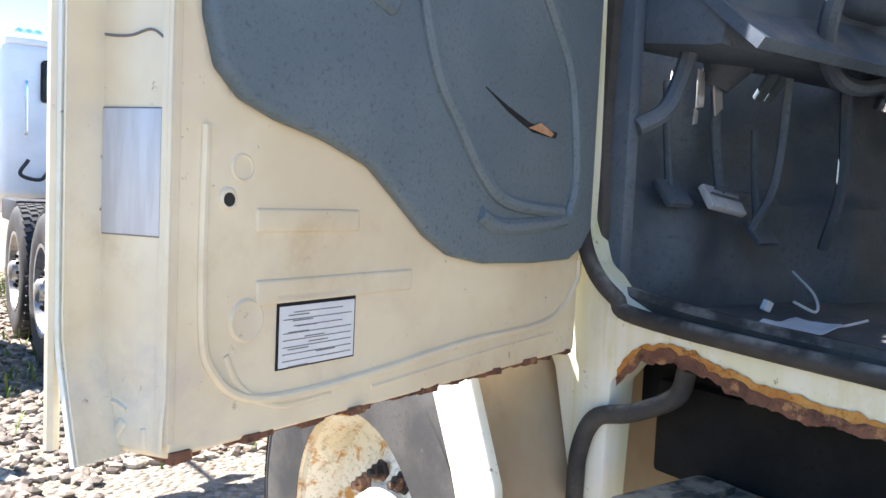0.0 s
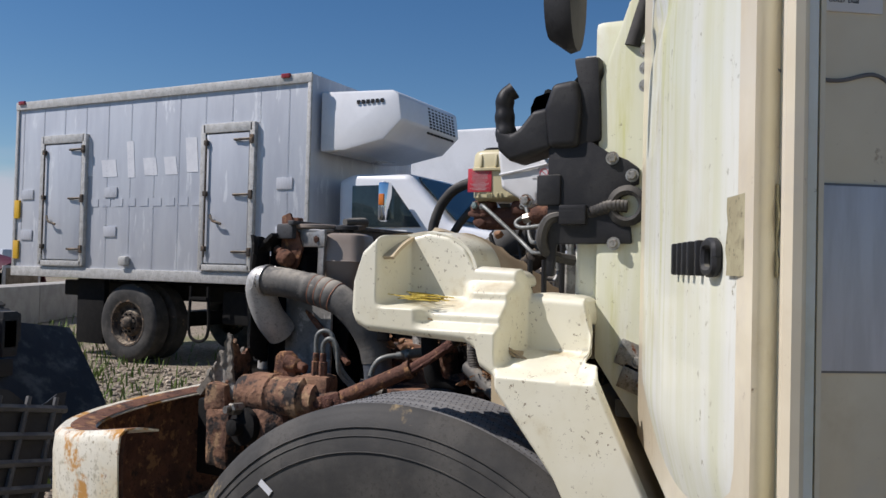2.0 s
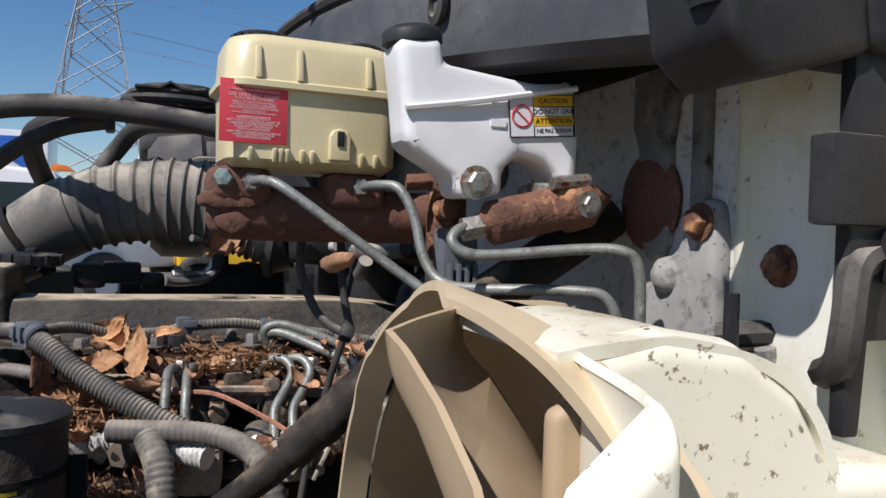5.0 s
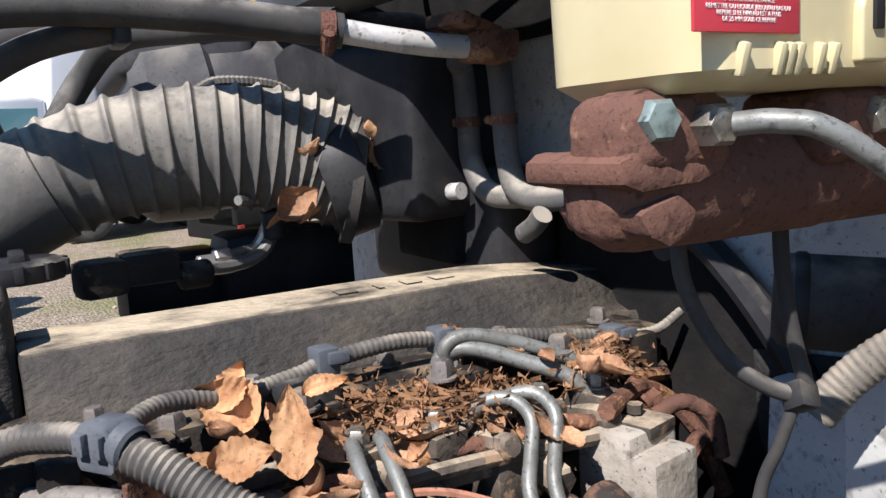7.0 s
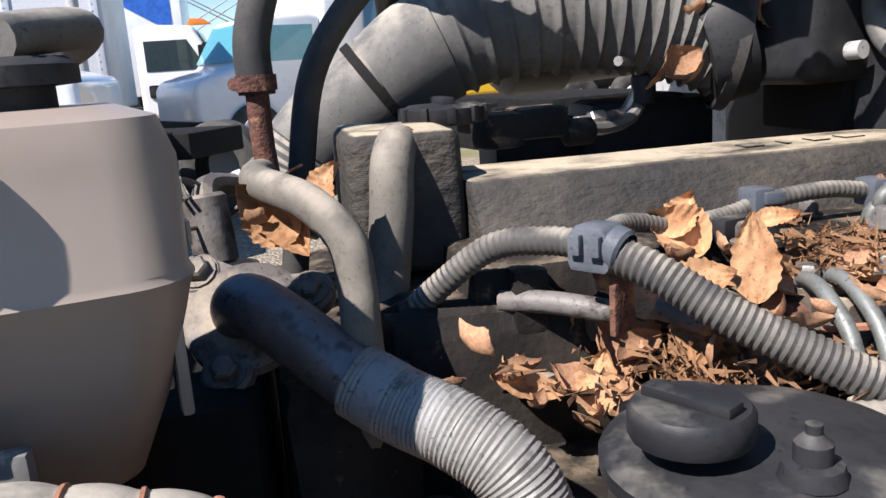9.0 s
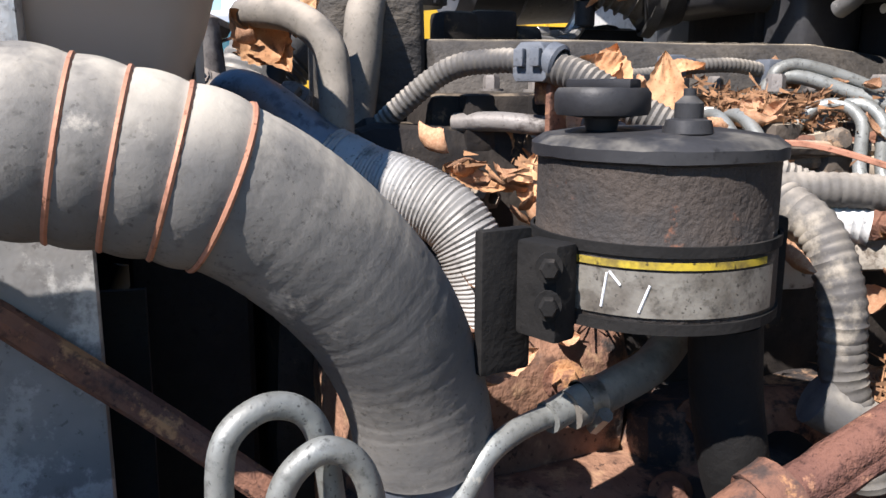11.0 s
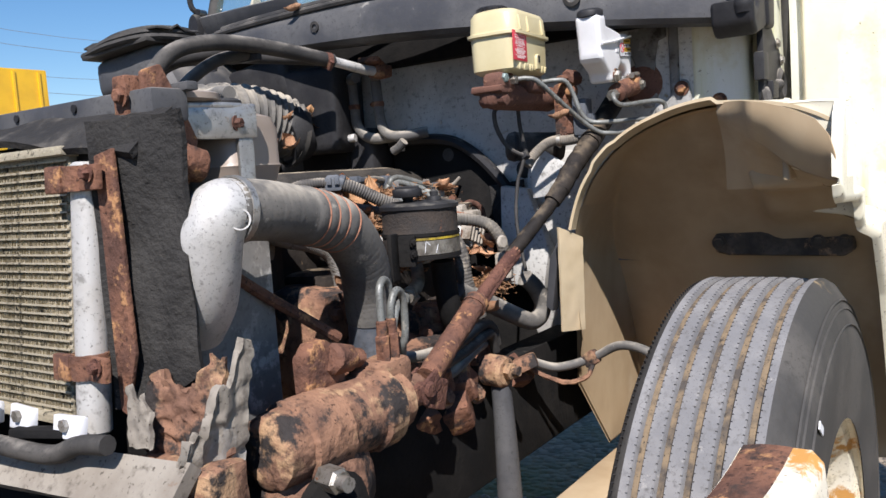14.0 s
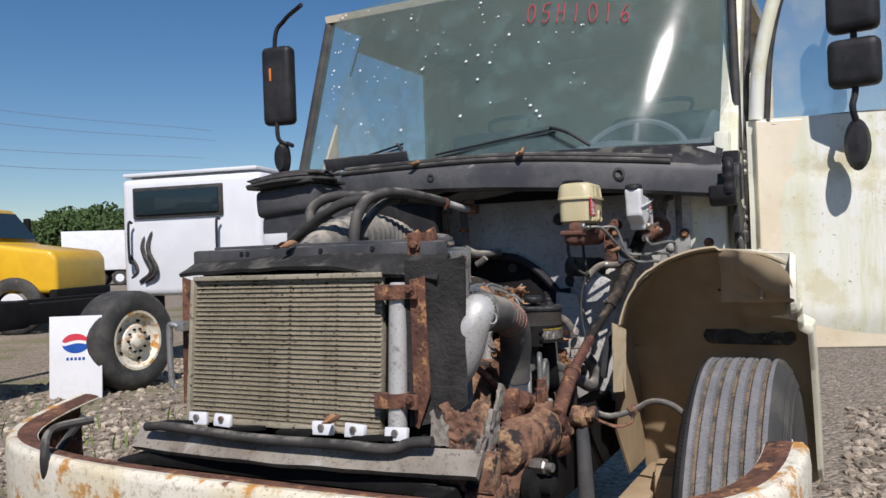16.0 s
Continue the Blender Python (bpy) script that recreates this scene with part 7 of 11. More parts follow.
# mirrors
def mirror_set(sx, x, y, za, zb, zc, hh):
    b = B()
    if sx > 0:
        tube(b, [(0.90, -0.44, za + 0.30), (x * 0.95, y + 0.02, za + 0.28), (x, y + 0.02, za + 0.2), (x, y + 0.02, za - 0.1), (x, y + 0.02, zb), (x * 0.96, y, zb - 0.03), (0.96, -0.42, zb - 0.06)], 0.010, 8)
    else:
        tube(b, [(x, y - 0.11, 2.26), (x, y - 0.04, 2.25), (x, y, 2.20), (x, y, 2.0), (x, y, 1.86), (x + 0.01, y + 0.01, 1.80), (x, y - 0.01, 1.75), (x, y - 0.03, 1.72)], 0.010, 8)
    part("mirror_arm", b, "black", truck)
    for z, h in hh:
        b = B()
        box(b, (x, y, z), (0.15, 0.07, h), (0, 0, sx * 8), 0.03, seg=3)
        head = part("mirror_head", b, "black", truck, "black mirror head seen from its back")
        b = B()
        box(b, (x, y - 0.036, z), (0.12, 0.004, h - 0.04), (0, 0, sx * 8), 0.001)
        part("mirror_glass", b, "chrome", head)
    b = B()
    lathe(b, [(0.0, -0.035), (0.045, -0.03), (0.062, 0.0), (0.06, 0.01), (0.0, 0.012)], (x, y - 0.01, zc), (x, y - 1, zc), 20, caps=False)
    for v in b.verts:
        v.co.z = zc + (v.co.z - zc) * 1.3
        v.co.x = x + (v.co.x - x) * 0.62
    part("spot_mirror", b, "black", truck)
    if sx > 0:
        b = B()
        box(b, (x + 0.03, y + 0.036, za + 0.04), (0.03, 0.006, 0.06), bev=0.003)
        part("mirror_marker", b, "orange", truck)


mirror_set(1, 1.12, -0.55, 2.20, 1.95, 1.86, ((2.19, 0.36),))
mirror_set(-1, -1.235, -0.36, 2.0, 1.78, 1.685, ((2.11, 0.16), (1.935, 0.15)))

# ---- front wheel ----
WC = Vector((-0.925, 0.012, 0.530))
wheel = part("wheel", B(), "rubber", truck, "worn black front tyre on a rusty white steel rim")
RO = 0.537
prof = []
gro = (-0.072, -0.036, 0.0, 0.036, 0.072)
pts = [(-0.128, 0.29), (-0.135, 0.36), (-0.138, 0.42), (-0.132, 0.468), (-0.118, 0.506), (-0.111, 0.515), (-0.107, 0.521), (-0.102, RO - 0.008), (-0.092, RO - 0.002)]
for g in gro:
    c = RO - 0.0 - 0.35 * g * g
    pts += [(g - 0.0078, c - 0.001), (g - 0.0068, c - 0.003), (g - 0.0045, c - 0.011), (g + 0.0045, c - 0.011), (g + 0.0068, c - 0.003), (g + 0.0078, c - 0.001)]
pts += [(-a, r) for a, r in reversed(pts[:9])]
bm = B()
lathe(bm, [(r, a) for a, r in pts[8:-8]], WC, WC + Vector((1, 0, 0)), 120, caps=False)
part("tread", bm, "tread", wheel, "grey worn ribbed tread", ang=30)
bm = B()
lathe(bm, [(r, a) for a, r in pts[-9:]], WC, WC + Vector((1, 0, 0)), 96, caps=False)
part("inner_sidewall", bm, "sidewall", wheel)
bm = B()
lathe(bm, [(r, a) for a, r in pts[:9]], WC, WC + Vector((1, 0, 0)), 96, caps=False)
part("sidewall", bm, "sidewall", wheel)
for rr, w in ((0.497, 0.0016), (0.482, 0.0014), (0.455, 0.0012)):
    bm = B()
    ax = -0.121 - (0.497 - rr) * 0.28
    lathe(bm, [(rr - w, ax - 0.001), (rr, ax - 0.004), (rr + w, ax - 0.001)], WC, WC + Vector((1, 0, 0)), 96, caps=False)
    part("sidewall_ring", bm, "sidewall", wheel)
for g in gro:
    bm = B()
    c = RO - 0.35 * g * g - 0.0085
    lathe(bm, [(c - 0.004, g - 0.0056), (c, g - 0.004), (c + 0.0006, g), (c, g + 0.004), (c - 0.004, g + 0.0056)], WC, WC + Vector((1, 0, 0)), 120, caps=False)
    part("groove_dust", bm, "groove_dust", wheel, "tan dust packed in the tread groove")
bm = B()
n_sipes = 290
for i in range(n_sipes):
    a = 2 * math.pi * i / n_sipes
    for g in (-0.098, 0.098, *gro):
        r = RO - 0.35 * g * g - (0.0055 if abs(g) > 0.09 else 0.0026)
        for side in ((-1, 1) if abs(g) < 0.09 else (1,)):
            box(bm, (0, 0, 0), (0.0028, 0.0013, 0.006), m=Matrix.Translation(WC) @ pose(0, 0, 0, math.degrees(a) + 0.3 * side, 0, 0) @ at(g + side * (0.0086 if abs(g) < 0.09 else 0.007), 0, r - 0.0008))
tagged(part("sipe", bm, "black", wheel), kind="stuff")
bm = B()
lathe(bm, [(0.292, -0.126), (0.302, -0.120), (0.300, -0.112), (0.286, -0.105), (0.268, -0.06), (0.262, -0.02), (0.20, 0.0), (0.12, -0.035), (0.10, -0.09), (0.06, -0.10), (0.0, -0.10)], WC, WC + Vector((1, 0, 0)), 48, caps=False)
lathe(bm, [(0.29, 0.126), (0.27, 0.06), (0.20, 0.03), (0, 0.03)], WC, WC + Vector((1, 0, 0)), 36, caps=False)
part("rim", bm, "cream_rust", wheel, "white steel rim with rust stains")
for i in range(10):
    bm = B()
    a = 2 * math.pi * i / 10
    p = WC + Vector((-0.028, 0.143 * math.cos(a), 0.143 * math.sin(a)))
    lathe(bm, [(0.026, 0), (0.026, 0.008), (0.018, 0.010), (0.018, 0.026), (0.010, 0.028), (0.010, 0.040), (0, 0.041)], p, p + Vector((-1, 0, 0)), 6)
    pieces("lug_nut", bm, "rust_pale", wheel)
bm = B()
a = math.atan2(0.89 - WC.z, 0.262 - WC.y)
box(bm, (0, 0, 0), (0.002, 0.032, 0.012), m=Matrix.Translation((WC.x - 0.139, 0.262, 0.892)) @ pose(0, 0, 0, 35, 0, 0))
part("white_mark", bm, "paper", wheel, "small white paint mark on the sidewall")

# bumper, rails, axle


def bump_xy(t):
    a = t * math.pi / 2
    s, c = math.sin(a), math.cos(a)
    x = math.copysign(abs(s) ** 0.72, s) * 1.12
    return x, 0.50 + 0.63 * c ** 0.62


def bump(u, v):
    t = (2 * u - 1) * 0.975
    x, y = bump_xy(t)
    k = abs(t) ** 6
    top = 0.925 + 0.055 * k
    d = (Vector((x, y - 0.4))).normalized()
    prof_b = [(-0.09, top - 0.012), (-0.05, top - 0.002), (-0.012, top), (0.0, top - 0.012), (0.004, top - 0.05), (0.0, top - 0.20), (-0.005, top - 0.30), (-0.03, top - 0.335), (-0.08, top - 0.34)]
    f = v * (len(prof_b) - 1)
    i = min(int(f), len(prof_b) - 2)
    o = prof_b[i][0] + (prof_b[i + 1][0] - prof_b[i][0]) * (f - i)
    z = prof_b[i][1] + (prof_b[i + 1][1] - prof_b[i][1]) * (f - i)
    return Vector((x + d.x * o, y + d.y * o, z))


bm = B()
sheet(bm, bump, 72, 24, 0.004)
bumper = part("bumper", bm, "cream_rust", truck, "white steel bumper streaked with orange rust")
bm = B()
sheet(bm, lambda u, v: at(0, 0.4, 0) @ Matrix.Diagonal((0.988, 0.988, 1, 1)) @ at(0, -0.4, 0) @ bump(u, 0.05 + 0.9 * v), 72, 16)
part("inner_face", bm, "rust", bumper, "brown rusted inside of the bumper")
bm = B()
tube(bm, [(0.66, 0.93, 0.99), (0.70, 0.99, 0.90), (0.63, 1.07, 0.86), (0.60, 1.10, 0.93), (0.66, 1.03, 0.975), (0.60, 0.95, 0.99)], 0.011, 8)
part("loose_cable", bm, "rubber", truck)
bm = B()
for sx in (-1, 1):
    box(bm, (sx * 0.43, -0.6, 0.80), (0.07, 3.2, 0.22), bev=0.01)
box(bm, (0, 0.90, 0.80), (0.9, 0.10, 0.16), bev=0.01)
box(bm, (0, 0.0, 0.42), (1.5, 0.10, 0.12), bev=0.02)
part("chassis_rail", bm, "deep", truck)
bm = B()
box(bm, (-0.70, -0.14, 0.66), (0.14, 0.22, 0.09), (0, 0, 10), 0.02)
box(bm, (-0.60, 0.05, 0.62), (0.09, 0.9, 0.05), bev=0.01)
box(bm, (-0.60, 0.05, 0.56), (0.09, 1.0, 0.04), bev=0.01)
part("leaf_spring", bm, "liner", truck)

# ---- fender liner and outer splash panel ----
rim_pts = [(-0.575, 0.93), (-0.568, 1.02), (-0.566, 1.10), (-0.58, 1.18), (-0.615, 1.26), (-0.68, 1.325), (-0.76, 1.362), (-0.84, 1.378), (-0.92, 1.375), (-1.0, 1.358), (-1.065, 1.322), (-1.095, 1.27), (-1.112, 1.21), (-1.125, 1.18), (-1.135, 1.10), (-1.14, 0.95), (-1.145, 0.74)]


RIM = [p.yz for p in smooth_path([(0, *p) for p in rim_pts], 5)]


def rim_at(u):
    f = u * (len(RIM) - 1)
    i = min(int(f), len(RIM) - 2)
    return RIM[i].lerp(RIM[i + 1], f - i)


liner = thing("fender_liner", "tan moulded fender liner arching over the front tyre", "fender liner")
ROOF_B = [(-0.02, 1.37), (-0.035, 1.31), (-0.05, 1.232), (-0.165, 1.222), (-0.20, 1.185), (-0.26, 1.155), (-0.31, 1.10), (-0.38, 1.0), (-0.44, 0.90), (-0.49, 0.76), (-0.52, 0.60)]
ROOF = [(-0.02, 1.40), (-0.04, 1.39), (-0.06, 1.372), (-0.19, 1.245), (-0.215, 1.222), (-0.26, 1.172), (-0.31, 1.115), (-0.38, 1.02), (-0.44, 0.90), (-0.49, 0.76), (-0.52, 0.60)]


def along(pts, f):
    f *= len(pts) - 1
    i = min(int(f), len(pts) - 2)
    return Vector(pts[i]).lerp(Vector(pts[i + 1]), f - i)


def arch(u, v):
    p, q = rim_at(u * 0.70), along(ROOF, v)
    k = min(1, max(0, (-0.87 - p.x) / 0.04))
    q = q.lerp(along(ROOF_B, v), k * k * (3 - 2 * k))
    soft = 0.025 * math.sin(math.pi * u) * v
    p.x = max(p.x, -1.088 + 0.063 * step_s(1.13, 1.17, min(p.y, q.y - soft)))
    drop = 1.2 * min(0.25, max(0.0, -0.03 - q.x)) * (1 - min(1, u / 0.16))
    return Vector((p.x + 0.62 * min(0.10, -0.02 - q.x) * (1 - min(1, u / 0.35)), q.x, min(p.y - drop, q.y - soft) - 0.0001 * u))


bm = B()
def arch_in(u, v):
    q = arch(u, v)
    return Vector((max(q.x, -0.968), q.y, q.z)) if -0.15 < q.y < 0.035 and q.z > 1.24 else q


sheet(bm, arch_in, 64, 48)
sheet(bm, lambda u, v: arch_in(u, v) + Vector((0.004 if u < 0.3 else 0, 0, -0.006)), 64, 48)
part("arch_shell", bm, "liner", liner, ang=60)
bm = B()
sheet(bm, lambda u, v: Vector((rim_at(0.17 + u * 0.45).x + (0.006 if u < 0.3 else 0), -0.018 + 0.018 * min(1, max(0, u - 0.45) * 5) + 0.024 * v, rim_at(0.17 + u * 0.45).y + 0.003 + (0.008 * v if 0.2 < u < 0.65 else 0))), 60, 3, 0.006)
part("front_flange", bm, "lip", liner, "pale tan dirty outer flange")
bm = B()
tab_q = [(-0.582, -0.030, 1.142), (-0.572, -0.042, 0.950), (-0.554, 0.024, 0.957), (-0.558, 0.028, 1.168)]
sheet(bm, lambda u, v: Vector(tab_q[0]).lerp(Vector(tab_q[3]), u).lerp(Vector(tab_q[1]).lerp(Vector(tab_q[2]), u), v) + Vector((0.0015 * noise.noise((u * 4, v * 9, 2)), 0, 0)), 8, 24, 0.005)
part("side_tab", bm, "lip", liner, "flat yellowed tab at the liner's front end")
bm = B()
prism(bm, [(-0.765, 1.098), (-0.775, 1.122), (-0.80, 1.128), (-0.895, 1.128), (-0.90, 1.150), (-0.945, 1.152), (-0.95, 1.130), (-1.02, 1.134), (-1.043, 1.122), (-1.045, 1.085), (-1.025, 1.070), (-0.80, 1.072), (-0.775, 1.078)], at(0, -0.288, 0) @ PY, 0.02, 0.006, 3)
bracket = part("liner_bracket", bm, "iron", liner, "dark brown steel bracket on the liner's back")
for x in (-0.785, -0.98, -1.028):
    bm = B()
    bolt(bm, (x, -0.272, 1.102), (0, 1, 0), 0.010, 0.008)
    part("bracket_bolt", bm, "iron", bracket)
OUT = [(-0.87, 1.378), (-0.92, 1.376), (-0.96, 1.368), (-1.00, 1.354), (-1.035, 1.336), (-1.056, 1.308), (-1.066, 1.272), (-1.067, 1.240)]
INN = [(-0.87, 1.340), (-0.92, 1.318), (-0.952, 1.300), (-0.982, 1.272), (-1.015, 1.252), (-1.045, 1.240), (-1.062, 1.234), (-1.066, 1.230)]


def fascia(u, v):
    """The downturned front of the liner's outer corner."""
    a, b = along(OUT, u), along(INN, u)
    p = a.lerp(b, v)
    k = min(1.0, u * 5)
    return Vector((p.x, (0.008 + 0.064 * k) * (1 - v) + (0.036 * k - 0.004) * v + 0.010 * math.sin(math.pi * v), p.y))


bm = B()
sheet(bm, fascia, 40, 10, 0.003)
part("corner_fascia", bm, "liner", liner, "rounded downturned corner of the liner", ang=70)
bm = B()
sheet(bm, lambda u, v: fascia(u, 1).lerp(Vector((along(INN, u).x + 0.012 * v, -0.075, min(along(INN, u).y - 0.004, 1.224))), v) + Vector((0, 0, 0.006 * math.sin(math.pi * v))), 40, 8, 0.003)
part("pocket_underside", bm, "liner", liner, ang=70)
# outer splash panel with its steps
panel = thing("splash_panel", "cream moulded plastic fender support with stepped pockets, dirty on its ledges", "splash panel")
def ribbon(pts, x0, x1, dz=0.0, t=0.006, n=30):
    """A curved strip between two upright planes."""
    b = B()
    sm = smooth_path([(0, *p) for p in pts], 5)
    sheet(b, lambda u, v: Vector((x0 + (x1 - x0) * v, *along([q.yz for q in sm], u))) + Vector((0, 0, dz * (1 - v) ** 2)), n, 6, t)
    return b


part("lobe_top", ribbon([(0.02, 1.373), (0.0, 1.376), (-0.04, 1.378), (-0.09, 1.365), (-0.12, 1.335), (-0.135, 1.28)], -0.986, -0.88, -0.004), "fender", panel, ang=60)


def graph(pts, x):
    for (a, p), (b, q) in zip(pts, pts[1:]):
        if a >= x >= b:
            return p + (q - p) * (a - x) / (a - b)
    return pts[0][1] if x > pts[0][0] else pts[-1][1]


TOP = [(0.076, 1.235), (0.072, 1.29), (0.055, 1.34), (0.025, 1.366), (-0.03, 1.378), (-0.07, 1.372), (-0.10, 1.352), (-0.122, 1.316), (-0.204, 1.312), (-0.216, 1.269), (-0.312, 1.265), (-0.336, 1.168), (-0.365, 1.165), (-0.378, 1.140), (-0.42, 1.05), (-0.52, 0.84), (-0.545, 0.62)]
LOW = [(0.076, 1.228), (0.066, 1.207), (0.045, 1.197), (-0.06, 1.192), (-0.145, 1.188), (-0.165, 1.176), (-0.172, 1.150), (-0.195, 1.136), (-0.31, 0.99), (-0.40, 0.82), (-0.475, 0.64), (-0.545, 0.58)]


def moulded(y, z):
    """How far out the moulded panel stands at a place of its outline."""
    x = -1.074
    hollow = step_s(0.028, 0.004, y) * step_s(1.238, 1.262, z) * step_s(-0.14, -0.10, y)
    x += 0.086 * hollow
    stair = step_s(-0.045, -0.075, y)
    x += stair * (1 - hollow) * (0.022 * step_s(1.205, 1.222, z) + 0.028 * step_s(1.228, 1.262, z) + 0.034 * step_s(1.268, 1.292, z))
    side = step_s(-0.198, -0.214, y)
    deep = step_s(1.158, 1.176, z) * step_s(-0.345, -0.322, y)
    ledge = step_s(-0.378, -0.355, y)
    hump = 0.012 * math.sin((y + 0.21) * 55) * step_s(1.150, 1.160, z) * (1 - deep)
    x = x * (1 - side) + side * (-1.098 + 0.05 * step_s(1.140, 1.160, z) * ledge + 0.088 * deep + hump * ledge)
    return x


def panel_at(u, v, inner=0.0):
    y = 0.0755 - 0.62 * u
    lo, hi = graph(LOW, y), graph(TOP, y)
    z = lo + (hi - lo) * v
    edge = min(z - lo, hi - z, 0.0755 - y + 0.004)
    k = min(1.0, max(0.0, edge / 0.014))
    return Vector((moulded(y, z) + 0.016 * (1 - math.sqrt(1 - (1 - k) ** 2)) + inner, y, z))


bm = B()
sheet(bm, panel_at, 300, 110, 0.004)
part("moulded_shell", bm, "fender", panel, ang=88)
bm = B()
prism(bm, [(0.02, 1.236), (0.02, 1.345), (-0.02, 1.36), (-0.08, 1.345), (-0.118, 1.30), (-0.125, 1.236)], at(-0.986) @ PX, 0.012, 0.005, 3)
part("pocket_back", bm, "liner", panel, "tan inner face of the pocket")
bm = B()
rs = random.Random(8)
for i in range(34):
    a = rs.uniform(-0.7, 0.7)
    p = Vector((rs.uniform(-1.06, -1.0), rs.uniform(-0.075, -0.012), 1.254 + 0.0003 * i))
    d = Vector((0.25 * math.sin(a), math.cos(a), rs.uniform(-0.05, 0.12))) * rs.uniform(0.012, 0.032)
    cyl(bm, p - d, p + d, 0.0012, 0.0008, 5)
single("straw", bm, "straw", "loose yellow straw lying in the panel's pocket", "straw", kind="stuff")
bm = B()
prism(bm, [(-0.062, 1.28), (-0.06, 1.30), (-0.075, 1.312), (-0.19, 1.309), (-0.204, 1.298), (-0.206, 1.28)], at(-0.982) @ PX, 0.09, 0.010, 3)
part("upper_step", bm, "fender", panel)
bm = B()
prism(bm, [(-0.198, 1.215), (-0.20, 1.262), (-0.215, 1.272), (-0.30, 1.268), (-0.314, 1.255), (-0.316, 1.215)], at(-0.952) @ PX, 0.09, 0.014, 3)
part("battery_box", bm, "fender", panel)


# ---- engine ----
engine = thing("engine", "dirty inline diesel engine caked with dust, oil and dead leaves", "engine")
bm = B()
box(bm, (0.02, 0.10, 0.98), (0.36, 0.66, 0.50), bev=0.02)
box(bm, (0.02, 0.46, 0.98), (0.42, 0.10, 0.46), bev=0.03)
box(bm, (-0.20, 0.14, 1.02), (0.14, 0.50, 0.20), bev=0.02)
cut_more(bm, 3)
rough_up(bm, 0.010, 0.05)
# Near-black box added to fill the dark space ahead of the block.
bm2 = B()
box(bm2, (0.02, 0.565, 1.00), (0.46, 0.09, 0.42), bev=0.02)
part("front_cover", bm2, "deep", engine)
pieces("block", bm, "oily", engine, "greasy rust-flecked engine block")
# Head sides hold the dark below the loom in their colour.
bm = B()
box(bm, (0.03, 0.06, 1.225), (0.34, 0.60, 0.07), bev=0.01)
for i in range(9):
    box(bm, (-0.145, -0.20 + i * 0.065, 1.235), (0.03, 0.028, 0.05), bev=0.006)
part("cylinder_head", bm, "oily", engine)
bm = B()
prism(bm, [(-0.085, 1.240), (-0.080, 1.256), (-0.050, 1.302), (-0.036, 1.3125), (0.044, 1.3145), (0.062, 1.295), (0.066, 1.24)], at(0, 0.335, 0) @ PY, 0.60, 0.004, 2)
cut_more(bm, 3)
for v in bm.verts:
    k = max(0.0, min(1.0, (-0.16 - v.co.y) / 0.105))
    v.co.z -= k * k * 0.016 * (v.co.z > 1.26)
    v.co.x += k * k * 0.02 * (v.co.z > 1.26)
rough_up(bm, 0.0018, 0.03)
vcov = part("valve_cover", bm, "cover", engine, "black valve cover under a thick crust of tan dust")
bm = B()
box(bm, (0.05, 0.385, 1.295), (0.17, 0.10, 0.125), bev=0.016, seg=3)
cut_more(bm, 1)
rough_up(bm, 0.002, 0.03)
part("cover_housing", bm, "cover", vcov)
bm = B()
lathe(bm, [(0.0, 0), (0.040, 0), (0.042, 0.006), (0.042, 0.016), (0.034, 0.020), (0, 0.021)], (0.095, 0.325, 1.352), (0.095, 0.325, 2), 16)
for i in range(10):
    a = 2 * math.pi * i / 10
    box(bm, (0.095 + 0.041 * math.cos(a), 0.325 + 0.041 * math.sin(a), 1.362), (0.008, 0.008, 0.016), (0, 0, math.degrees(a)), 0.002)
box(bm, (0.095, 0.325, 1.374), (0.06, 0.014, 0.010), bev=0.003)
part("oil_filler_cap", bm, "black", vcov)
for i, w in enumerate((0.020, 0.006, 0.018, 0.022)):
    bm = B()
    box(bm, (0.0, 0.045 - 0.036 * i, 1.3142), (0.020, w, 0.0012), (0, -0.7, 0), 0.0004)
    part("faint_mark", bm, "cover", vcov)
for x, z, ys, r in ((-0.098, 1.262, (0.29, 0.17, 0.05, -0.07, -0.19), 0.008), (-0.128, 1.25, (0.24, 0.12, 0.0, -0.12), 0.011), (-0.165, 1.262, (0.27, 0.15, 0.03, -0.09), 0.009)):
    for y in ys:
        bm = B()
        bolt(bm, (x, y, z), (0, 0, 1), r, r * 1.8)
        part("head_bolt", bm, "grime", engine)
# left-hand fuel rail shelf with nuts and blocks
bm = B()
for y in (0.20, 0.10, 0.0, -0.10):
    box(bm, (-0.205, y, 1.19), (0.05, 0.05, 0.05), (0, 0, 8), 0.008)
    cyl(bm, (-0.18, y + 0.012, 1.21), (-0.24, y + 0.012, 1.222), 0.011, n=8, bev=0.003)
    cyl(bm, (-0.20, y - 0.02, 1.20), (-0.26, y - 0.02, 1.19), 0.014, n=6, bev=0.003)
tube(bm, [(-0.17, 0.28, 1.215), (-0.17, 0.1, 1.218), (-0.17, -0.18, 1.205)], 0.012, 8)
tube(bm, [(-0.235, 0.18, 1.215), (-0.23, 0.05, 1.214), (-0.235, -0.12, 1.205)], 0.007, 8)
tube(bm, [(-0.225, 0.17, 1.202), (-0.22, 0.02, 1.20)], 0.006, 8)
pieces("fuel_rail", bm, "iron", engine)
bm = B()
box(bm, (-0.262, -0.108, 1.155), (0.05, 0.06, 0.09), (0, 0, 12), 0.008)
box(bm, (-0.30, 0.0, 1.145), (0.07, 0.06, 0.05), (0, 12, 20), 0.010)
box(bm, (-0.27, 0.10, 1.135), (0.06, 0.05, 0.06), (0, 0, -8), 0.010)
